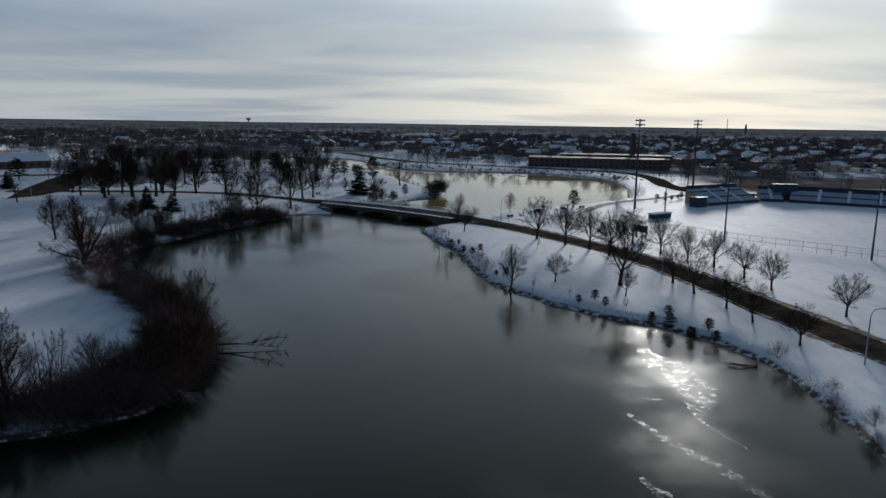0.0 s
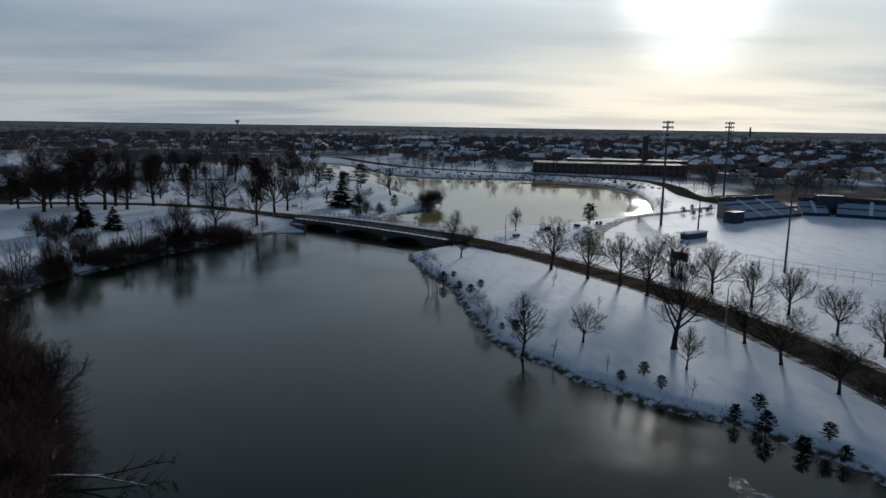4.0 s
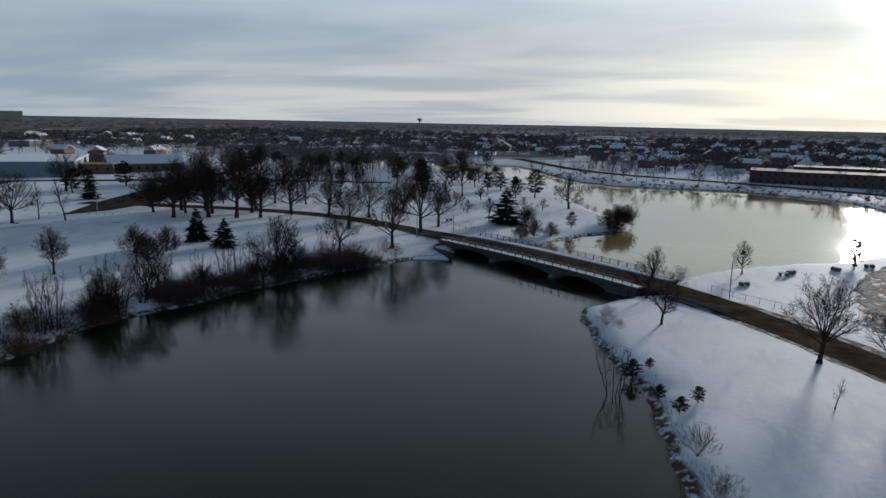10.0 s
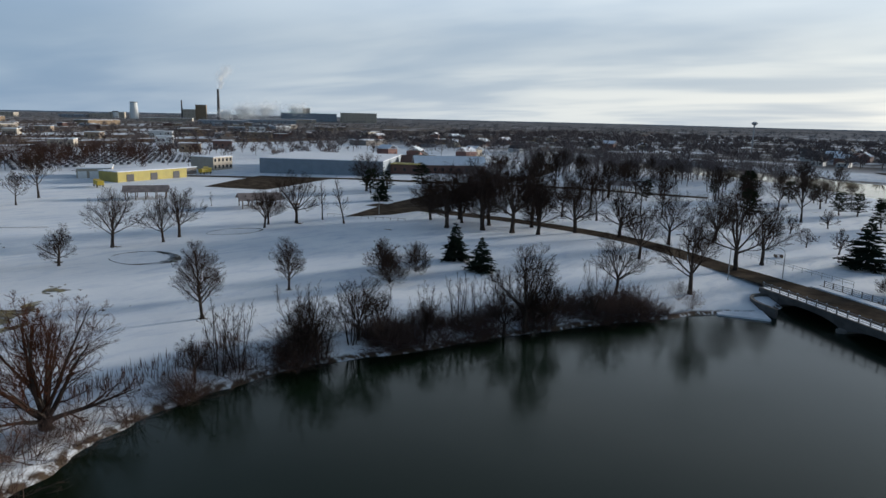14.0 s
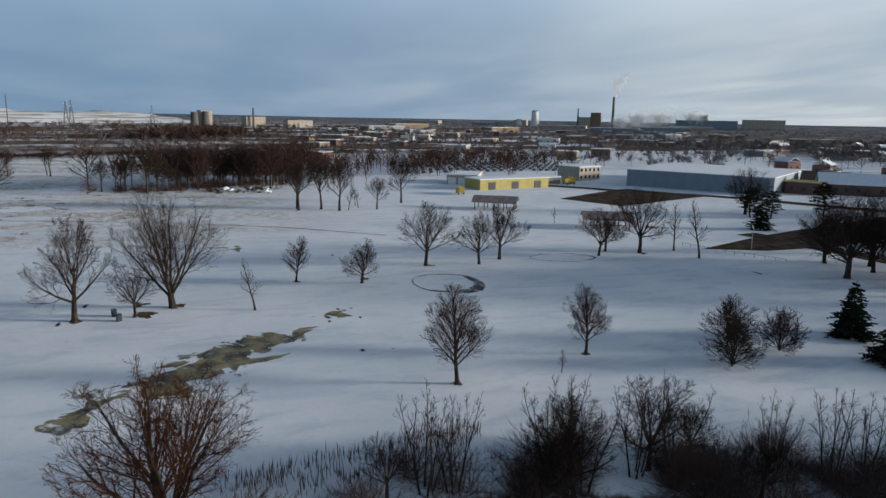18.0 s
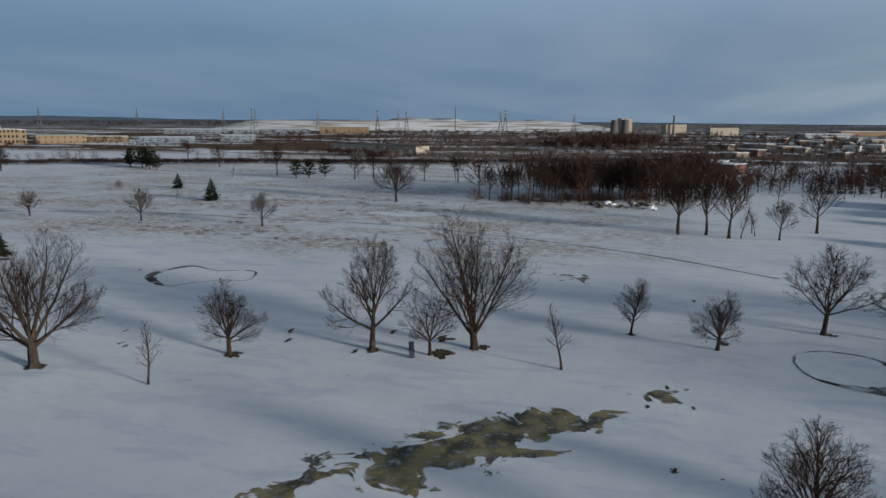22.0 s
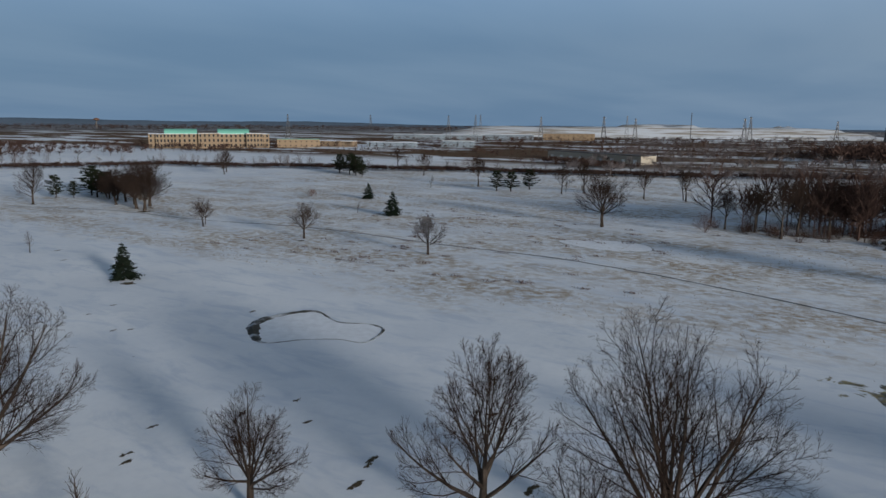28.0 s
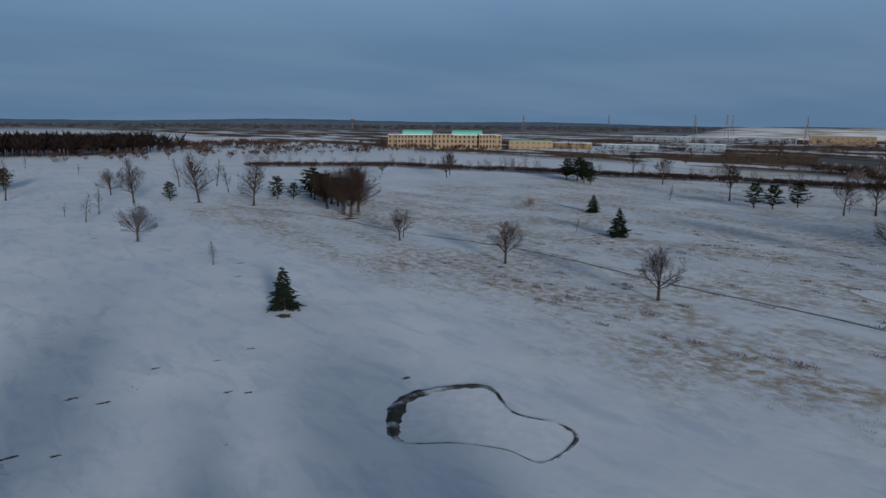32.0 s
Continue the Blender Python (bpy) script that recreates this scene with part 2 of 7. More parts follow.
    bands = n.noise(n.add("ShaderNodeVectorMath", p, (0.016, 0.0035, 1.0), operation="MULTIPLY"), 1.0, 5, 0.6)
    plain_w = n.math("MULTIPLY", n.span(x, -530.0, -600.0), n.span(bands, 0.43, 0.49))
    c = n.mix(plain_w, c, n.mix(fine, (0.085, 0.060, 0.043), (0.19, 0.135, 0.095)))
    c = n.mix(n.math("MULTIPLY", away, n.span(town, 0.36, 0.54)), c, n.mix(fine, (0.09, 0.085, 0.085), (0.20, 0.185, 0.175)))
    # woods and fields blend with range into blue-grey, haze put into the colour
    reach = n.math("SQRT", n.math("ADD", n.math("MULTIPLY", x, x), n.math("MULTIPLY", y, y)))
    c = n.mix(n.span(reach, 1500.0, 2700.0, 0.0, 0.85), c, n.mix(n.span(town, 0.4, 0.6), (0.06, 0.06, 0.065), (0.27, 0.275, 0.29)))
    swell = n.noise(n.add("ShaderNodeVectorMath", p, (1.0, 0.6, 1.0), operation="MULTIPLY"), 0.055, 3, 0.5)
    h = n.math("ADD", n.math("MULTIPLY", swell, 0.45), n.math("ADD", n.math("MULTIPLY", crust, 0.035), n.math("MULTIPLY", fine, 0.004)))
    n.put(bsdf.inputs["Specular IOR Level"], n.math("MULTIPLY", n.span(reach, 330.0, 480.0, 0.055, 0.0), n.span(away, 0.0, 1.0, 1.0, 0.0)))
    return c, 0.72, (h, 0.9, 1.0)


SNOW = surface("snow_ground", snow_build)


def water_build(n, bsdf):
    p = n.tree.nodes.new("ShaderNodeNewGeometry").outputs["Position"]
    a = n.noise(p, 0.8, 4, 0.6)
    b = n.noise(p, 0.05, 4, 0.5)
    bsdf.inputs["IOR"].default_value = 1.29
    bsdf.inputs["Specular IOR Level"].default_value = 0.5
    c = n.mix(b, (0.003, 0.009, 0.004), (0.006, 0.013, 0.006))
    return c, n.span(b, 0.4, 0.65, 0.09, 0.19), (a, 0.10, 0.05)


WATER = surface("lake_water", water_build)


def skim_reflection_build(n, bsdf):
    p = n.tree.nodes.new("ShaderNodeNewGeometry").outputs["Position"]
    a, b = n.noise(p, 0.03, 5, 0.6), n.noise(p, 1.2, 4)
    bsdf.inputs["Specular IOR Level"].default_value = 0.30
    # thin ice; the gold base carries the low sky's reflection as painted colour
    c = n.mix(n.span(a, 0.35, 0.65), (0.24, 0.19, 0.085), (0.33, 0.265, 0.13))
    return c, n.span(a, 0.4, 0.65, 0.03, 0.09), (b, 0.02, 0.02)


SKIM_REFLECTION = surface("skim_ice_gold_reflection", skim_reflection_build)


def asphalt_build(n, bsdf):
    p = n.tree.nodes.new("ShaderNodeNewGeometry").outputs["Position"]
    a, b = n.noise(p, 0.25, 5, 0.6), n.noise(p, 6.0, 4)
    c = n.mix(n.span(a, 0.3, 0.7), (0.040, 0.033, 0.027), (0.100, 0.080, 0.062))
    c = n.mix(n.span(b, 0.62, 0.75, 0.0, 0.25), c, (0.16, 0.15, 0.14))
    bsdf.inputs["Specular IOR Level"].default_value = 0.0
    return c, n.span(a, 0.35, 0.6, 0.8, 0.97), (b, 0.2, 0.02)


ASPHALT = surface("damp_asphalt", asphalt_build)


def slush_build(n, bsdf):
    p = n.tree.nodes.new("ShaderNodeNewGeometry").outputs["Position"]
    a, b = n.noise(p, 0.5, 6, 0.65), n.noise(p, 5.0, 4)
    bsdf.inputs["Specular IOR Level"].default_value = 0.05
    c = n.mix(n.span(a, 0.46, 0.62), (0.055, 0.042, 0.032), (0.50, 0.50, 0.51))
    return c, n.span(a, 0.38, 0.5, 0.65, 0.95), (b, 0.5, 0.06)


SLUSH = surface("slushy_verge", slush_build)
CONCRETE = plain("weathered_concrete", (0.20, 0.185, 0.17), 0.85, 0.3, 0.8)
CONCRETE_DARK = plain("stained_concrete", (0.10, 0.092, 0.085), 0.85, 0.35, 0.6)
STEEL = plain("galvanised_steel", (0.33, 0.34, 0.36), 0.5, 0.15, 4.0, 0.6)
DARK_STEEL = plain("dark_steel", (0.05, 0.05, 0.055), 0.55, 0.2, 4.0, 0.3)
CLEAN_SNOW = plain("settled_snow", (0.80, 0.83, 0.88), 0.95, 0.08, 0.8)

# ---- plan of the ground ----
WATER_Z = -1.3
LAKE = [(-41, 243), (-47, 236), (-53, 225), (-59, 214), (-64, 202), (-69, 188), (-74.5, 175), (-75.2, 164), (-74.0, 154.5),
        (-70.3, 145.3), (-64, 135.5), (-51.5, 123), (-40, 109), (-33.5, 95), (-31, 83), (-32.5, 74), (-38, 68), (-48, 63), (-54, 48),
        (-62, 20), (-72, -25), (-60, -75), (-10, -95), (36, -70), (52, -10), (47, 40), (44, 64), (45, 80), (45, 87),
        (42, 98), (35, 108), (27, 114), (20, 121), (14, 130), (10, 137), (7, 147), (5, 159), (4, 170), (-1, 182),
        (-4, 192), (-6, 206), (2, 217), (7, 227), (-33, 261)]
LAKE_TWO = [(-30, 264), (-22, 264), (-17, 276), (-10, 288), (-1, 296), (1, 308), (-3, 320), (-13, 340), (-22, 369), (-34, 407),
            (-54, 455), (-113, 515), (-170, 540), (-240, 560), (-250, 610), (-190, 610), (-131, 585), (-75, 560), (-50, 505),
            (-30, 466), (-5, 447), (22, 444), (49, 440), (72, 426), (87, 407), (92, 373), (88, 335), (81, 304), (72, 290),
            (58, 277), (47, 266), (33, 258), (18, 245), (11, 236), (4, 230), (-33, 256)]


def smooth_ring(pts, per=5):
    """A closed curve through the plan's points."""
    p = np.array(pts, float)
    out = []
    for i in range(len(p)):
        a, b, c, d = p[i - 1], p[i], p[(i + 1) % len(p)], p[(i + 2) % len(p)]
        for k in range(per):
            t = k / per
            out.append(0.5 * (2 * b + (c - a) * t + (2 * a - 5 * b + 4 * c - d) * t * t + (3 * b - 3 * c + d - a) * t ** 3))
    return np.array(out)


def shore_distance(x, y, ring):
    """Metres from the shore, below zero on the water."""
    best = np.full(x.shape, 1e9)
    inside = np.zeros(x.shape, bool)
    for (ax, ay), (bx, by) in zip(ring, np.roll(ring, -1, 0)):
        ex, ey = bx - ax, by - ay
        t = np.clip(((x - ax) * ex + (y - ay) * ey) / (ex * ex + ey * ey + 1e-9), 0, 1)
        best = np.minimum(best, np.hypot(x - ax - t * ex, y - ay - t * ey))
        if ey:
            cross = ((ay > y) != (by > y)) & (x < ex * (y - ay) / ey + ax)
            inside ^= cross
    return np.where(inside, -best, best)


RING_ONE, RING_TWO = smooth_ring(LAKE), smooth_ring(LAKE_TWO)


def spread(lo, hi, step, out_lo, out_hi, grow=1.16):
    """Grid lines: even between lo and hi, then wider and wider."""
    mid = list(np.arange(lo, hi + step / 2, step))
    s, v = step, lo
    while v > out_lo:
        s *= grow
        v -= s
        mid.insert(0, max(v, out_lo))
    s, v = step, hi
    while v < out_hi:
        s *= grow
        v += s
        mid.append(min(v, out_hi))
    return np.array(mid)


GX = spread(-110, 100, 1.5, -4900, 4900, 1.07)
GY = spread(-10, 300, 1.5, -4900, 4900, 1.07)
gx, gy = np.meshgrid(GX, GY)


def roll_of(x, y):
    """Gentle swells of the park."""
    return 0.35 * np.sin(x * 0.021 + 1.0) * np.sin(y * 0.017) + 0.18 * np.sin(x * 0.06 - y * 0.045) * np.clip((-x - 80) / 60, 0, 1)


d_shore = np.minimum(shore_distance(gx, gy, RING_ONE), shore_distance(gx, gy, RING_TWO))
wob = 0.28 * np.sin(gx * 0.7 + 1.3 * np.sin(gy * 0.33)) + 0.22 * np.sin(gy * 0.9 + gx * 0.21)
d_rough = d_shore + wob
bank = np.interp(d_rough, [-8, -1.5, 0, 0.9, 2.2, 6, 14], [-1.6, -0.55, 0.0, 0.55, 0.95, 1.2, 1.3]) + WATER_Z
calm = np.clip((d_shore - 3) / 12, 0, 1)
gz = bank + calm * roll_of(gx, gy)


def lake_gap(x, y):
    """Metres from the nearest shore, below zero on the water, read off the ground's grid."""
    i = int(np.clip(np.searchsorted(GX, x) - 1, 0, len(GX) - 2))
    j = int(np.clip(np.searchsorted(GY, y) - 1, 0, len(GY) - 2))
    return float(d_shore[j, i])


def ground_z(x, y):
    """Height of the ground at a place."""
    i = int(np.clip(np.searchsorted(GX, x) - 1, 0, len(GX) - 2))
    j = int(np.clip(np.searchsorted(GY, y) - 1, 0, len(GY) - 2))
    u, v = (x - GX[i]) / (GX[i + 1] - GX[i]), (y - GY[j]) / (GY[j + 1] - GY[j])
    return float((1 - v) * ((1 - u) * gz[j, i] + u * gz[j, i + 1]) + v * ((1 - u) * gz[j + 1, i] + u * gz[j + 1, i + 1]))


def mesh_of(name, verts, faces, material=None, smooth=False):
    """A mesh from arrays of vertices and equal-sided faces."""
    me = bpy.data.meshes.new(name)
    verts, faces = np.asarray(verts, np.float32), np.asarray(faces, np.int32)
    n, k = faces.shape
    me.vertices.add(len(verts))
    me.vertices.foreach_set("co", verts.ravel())
    me.loops.add(n * k)
    me.loops.foreach_set("vertex_index", faces.ravel())
    me.polygons.add(n)
    me.polygons.foreach_set("loop_start", np.arange(0, n * k, k, dtype=np.int32))
    me.polygons.foreach_set("use_smooth", np.full(n, smooth))
    me.update(calc_edges=True)
    if material:
        me.materials.append(material)
    return me


def grid_faces(nx, ny):
    a = (np.arange(ny - 1)[:, None] * nx + np.arange(nx - 1)[None, :]).ravel()
    return np.stack([a, a + 1, a + nx + 1, a + nx], 1)


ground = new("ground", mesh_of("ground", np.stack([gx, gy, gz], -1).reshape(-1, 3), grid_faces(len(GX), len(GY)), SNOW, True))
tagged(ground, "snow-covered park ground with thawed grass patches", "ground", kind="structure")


def water_sheet(name, corners, material, label):
    me = mesh_of(name, [(x, y, WATER_Z) for x, y in corners], [tuple(range(len(corners)))], material)
    return tagged(new(name, me), label, "water", kind="structure")


# the two lakes meet under the bridge
water_sheet("water_1", [(-255, -98), (96, -98), (96, 151.6), (-255, 424.2)], WATER, "dark still lake water with a faint ripple")
water_sheet("water_2", [(-255, 424.2), (96, 151.6), (96, 614), (-255, 614)], SKIM_REFLECTION, "lake water under thin ice, the low sky's golden reflection put into its colour")


def part(name, bm, material, parent, label=""):
    """Links a bmesh as one mesh object under a thing or a part."""
    me = bpy.data.meshes.new(name)
    bm.to_mesh(me)
    bm.free()
    if material:
        me.materials.append(material)
    ob = new(name, me)
    ob.parent = parent
    if label:
        ob["label"] = label
    return ob


def shared(name, me, parent, m=None, label=""):
    """Links a ready mesh under a parent."""
    ob = new(name, me)
    ob.parent = parent
    if m is not None:
        ob.matrix_basis = m
    if label:
        ob["label"] = label
    return ob


def box(bm, x0, x1, y0, y1, z0, z1, bevel=0.0):
    r = bmesh.ops.create_cube(bm, size=1, matrix=Matrix.LocRotScale(((x0 + x1) / 2, (y0 + y1) / 2, (z0 + z1) / 2), None,
                                                                     (x1 - x0, y1 - y0, z1 - z0)))
    if bevel:
        edges = {e for v in r["verts"] for e in v.link_edges}
        bmesh.ops.bevel(bm, geom=list(edges), offset=bevel, segments=1, affect="EDGES")
    return bm


def open_curve(pts, per=6):
    p = [np.array(q, float) for q in pts]
    p = [2 * p[0] - p[1], *p, 2 * p[-1] - p[-2]]
    out = []
    for i in range(1, len(p) - 2):
        a, b, c, d = p[i - 1:i + 3]
        for k in range(per):
            t = k / per
            out.append(0.5 * (2 * b + (c - a) * t + (2 * a - 5 * b + 4 * c - d) * t * t + (3 * b - 3 * c + d - a) * t ** 3))
    out.append(p[-2])
    return np.array(out)


def ribbon(name, line, half, lift, material, label, category, deck=None, shift=0.0, ragged=0.0):
    """A strip of paving laid along a line on the ground."""
    way = np.gradient(line, axis=0)
    way /= np.linalg.norm(way, axis=1)[:, None]
    side = np.stack([way[:, 1], -way[:, 0]], 1)
    rng = np.random.default_rng(len(line))
    cols = np.linspace(-1, 1, 5)
    v = []
    for i, p in enumerate(line):
        for c in cols:
            q = p + side[i] * (shift + half * c + (rng.normal() * ragged if abs(c) == 1 else 0))
            z = ground_z(*q)
            if deck:
                z = max(z, deck(q))
            v.append((*q, z + lift - (0.25 if abs(c) == 1 and not deck else 0) * 0.0))
    ob = new(name, mesh_of(name, v, grid_faces(5, len(line)), material, True))
    return tagged(ob, label, category, kind="structure")


# ---- park road over the bridge ----
ROAD = open_curve([(70, 60), (64, 82), (59, 101), (55, 118), (51, 139), (44, 163), (34, 183), (21, 205), (8, 219.5), (-8, 232.5), (-24, 245),
                   (-42, 258.5), (-60, 271), (-80, 282), (-100, 287), (-125, 289), (-150, 286), (-176, 282)], 8)
BRIDGE_A, BRIDGE_B = np.array([-41.0, 258.0]), np.array([6.0, 221.5])


def deck_z(q):
    """The road's height, carried level over the bridge with a slight camber."""
    e = BRIDGE_B - BRIDGE_A
    t = float(np.dot(np.asarray(q) - BRIDGE_A, e) / np.dot(e, e))
    if -0.35 < t < 1.35:
        return 0.95 * (1 - min(1, abs(t - 0.5) / 0.85) ** 2)
    return -9.0


ribbon("road", ROAD, 3.6, 0.03, ASPHALT, "damp dark asphalt park road between snowy verges", "road", deck_z)
ribbon("verge_1", ROAD[:70], 1.1, 0.015, SLUSH, "slushy brown road shoulder", "road shoulder", None, 4.4, 0.35)
ribbon("verge_2", ROAD[:70], 0.7, 0.015, SLUSH, "slushy brown road shoulder", "road shoulder", None, -4.1, 0.3)

# ---- plants ----
def tubes(segs, sides=3):
    """Tapered tubes from rows of start, end, radius at start and end."""
    s = np.asarray(segs, float)
    p, q, r0, r1 = s[:, 0:3], s[:, 3:6], s[:, 6], s[:, 7]
    d = q - p
    d /= np.linalg.norm(d, axis=1)[:, None] + 1e-9
    ref = np.where(np.abs(d[:, 2:3]) > 0.9, np.array([[1.0, 0, 0]]), np.array([[0, 0, 1.0]]))
    u = np.cross(d, ref)
    u /= np.linalg.norm(u, axis=1)[:, None]
    v = np.cross(d, u)
    a = np.arange(sides) * 2 * math.pi / sides
    ring = u[:, None, :] * np.cos(a)[None, :, None] + v[:, None, :] * np.sin(a)[None, :, None]
    lo = p[:, None, :] + ring * r0[:, None, None]
    hi = q[:, None, :] + ring * r1[:, None, None]
    verts = np.concatenate([lo, hi], 1).reshape(-1, 3)
    k = np.arange(sides)
    f = np.stack([k, (k + 1) % sides, (k + 1) % sides + sides, k + sides], 1)
    faces = (np.arange(len(s)) * 2 * sides)[:, None, None] + f[None]
    return verts, faces.reshape(-1, 4)


def twig_mesh(name, segs, material):
    """Twigs: tubes where they go on, sharp spikes where they end."""
    s = np.asarray(segs, float)
    tip = s[:, 7] < 1e-6
    vs, fs, n = [], [], 0
    if (~tip).any():
        v, f = tubes(s[~tip], 3)
        vs.append(v)
        fs.append(np.concatenate([f[:, [0, 1, 2]], f[:, [0, 2, 3]]]))
        n = len(v)
    p, q, r = s[tip, 0:3], s[tip, 3:6], s[tip, 6]
    if len(p):
        d = q - p
        d /= np.linalg.norm(d, axis=1)[:, None] + 1e-9
        ref = np.where(np.abs(d[:, 2:3]) > 0.9, np.array([[1.0, 0, 0]]), np.array([[0, 0, 1.0]]))
        u = np.cross(d, ref)
        u /= np.linalg.norm(u, axis=1)[:, None]
        w3 = np.cross(d, u)
        ring = [p + (u * math.cos(a) + w3 * math.sin(a)) * r[:, None] for a in (0, 2.094, 4.189)]
        vs.append(np.stack([*ring, q], 1).reshape(-1, 3))
        f = np.array([(0, 1, 3), (1, 2, 3), (2, 0, 3)])
        fs.append(((np.arange(len(p)) * 4)[:, None, None] + f[None]).reshape(-1, 3) + n)
    return mesh_of(name, np.concatenate(vs), np.concatenate(fs), material)


def spindles(rows):
    """Slim eight-sided needles or leaves: rows of start, end, half width."""
    s = np.asarray(rows, float)
    p, q, r = s[:, 0:3], s[:, 3:6], s[:, 6]
    d = q - p
    n = d / (np.linalg.norm(d, axis=1)[:, None] + 1e-9)
    ref = np.where(np.abs(n[:, 2:3]) > 0.9, np.array([[1.0, 0, 0]]), np.array([[0, 0, 1.0]]))
    u = np.cross(n, ref)
    u /= np.linalg.norm(u, axis=1)[:, None]
    v = np.cross(n, u)
    m = p + d * 0.4
    verts = np.stack([p, m + u * r[:, None], m + v * r[:, None] * 0.6, m - u * r[:, None], m - v * r[:, None] * 0.6, q], 1).reshape(-1, 3)
    f = np.array([(0, 2, 1), (0, 3, 2), (0, 4, 3), (0, 1, 4), (5, 1, 2), (5, 2, 3), (5, 3, 4), (5, 4, 1)])
    faces = (np.arange(len(s)) * 6)[:, None, None] + f[None]
    return verts, faces.reshape(-1, 3)


def turned(d, angle, spin):
    """A direction bent away from d by an angle, round it by spin."""
    d = d / np.linalg.norm(d)
    ref = np.array([1.0, 0, 0]) if abs(d[2]) > 0.9 else np.array([0, 0, 1.0])
    u = np.cross(d, ref)
    u /= np.linalg.norm(u)
    v = np.cross(d, u)
    return d * math.cos(angle) + (u * math.cos(spin) + v * math.sin(spin)) * math.sin(angle)


# habits of bare trees, all one metre high.
# wide: half the crown's width; stems: how many leaders rise from the base; clear: bare trunk; tip: how far a single leader climbs (0: it forks into the limbs)
# limbs: how many, near: angle from upright of the lowest or outermost, far: of the topmost or innermost, reach: their length
# lift: turn towards the sky, kids: branches on a limb, shoots on a branch, twigs on a shoot, spurs on a twig; r: trunk, fine: twig radius
HABITS = {
    "open": dict(wide=0.53, stems=1, clear=0.28, tip=0, limbs=9, near=1.2, far=0.12, reach=0.62, lift=0.05, kids=(9, 7, 4, 2), r=0.03, fine=0.0012),
    "broad": dict(wide=0.53, stems=1, clear=0.18, tip=0, limbs=10, near=1.25, far=0.08, reach=0.66, lift=0.045, kids=(12, 8, 5, 3), r=0.038, fine=0.00065),
    "round": dict(wide=0.49, stems=1, clear=0.24, tip=0, limbs=15, near=1.35, far=0.08, reach=0.60, lift=0.03, kids=(9, 7, 4, 3), r=0.034, fine=0.0009),
    "vase": dict(wide=0.46, stems=1, clear=0.13, tip=0, limbs=11, near=1.0, far=0.06, reach=0.74, lift=0.035, kids=(12, 7, 5, 3), r=0.036, fine=0.0006),
    "tall": dict(wide=0.40, stems=1, clear=0.16, tip=0.55, limbs=13, near=1.12, far=0.22, reach=0.55, lift=0.05, kids=(9, 7, 5, 3), r=0.03, fine=0.0007),
    "oval": dict(wide=0.34, stems=1, clear=0.16, tip=0.86, limbs=34, near=0.86, far=0.30, reach=0.46, lift=0.035, kids=(8, 6, 4, 3), r=0.022, fine=0.00075),
    "far": dict(wide=0.40, stems=1, clear=0.24, tip=0.5, limbs=12, near=1.05, far=0.2, reach=0.52, lift=0.05, kids=(7, 5, 3, 0), r=0.026, fine=0.002),
    "low": dict(wide=0.56, stems=1, clear=0.20, tip=0, limbs=8, near=1.25, far=0.2, reach=0.6, lift=0.02, kids=(7, 6, 4, 0), r=0.034, fine=0.0026),
    "sapling": dict(wide=0.24, stems=1, clear=0.22, tip=0.9, limbs=20, near=0.85, far=0.35, reach=0.28, lift=0.05, kids=(5, 3, 0, 0), r=0.018, fine=0.0014),
    "clump": dict(wide=0.34, stems=6, clear=0.16, tip=0.9, limbs=9, near=0.75, far=0.35, reach=0.22, lift=0.08, kids=(4, 2, 0, 0), r=0.008, fine=0.0012),
    "thicket": dict(wide=0.62, stems=1, clear=0.02, tip=0, limbs=18, near=1.35, far=0.05, reach=0.9, lift=0.015, kids=(8, 5, 3, 0), r=0.012, fine=0.0013),
    "bush": dict(wide=0.64, stems=1, clear=0.05, tip=0, limbs=26, near=1.40, far=0.05, reach=0.62, lift=0.03, kids=(8, 6, 4, 0), r=0.022, fine=0.0018),
    "willow": dict(wide=0.64, stems=1, clear=0.07, tip=0, limbs=14, near=1.30, far=0.12, reach=0.66, lift=0.03, kids=(9, 7, 6, 3), r=0.05, fine=0.0008),
}


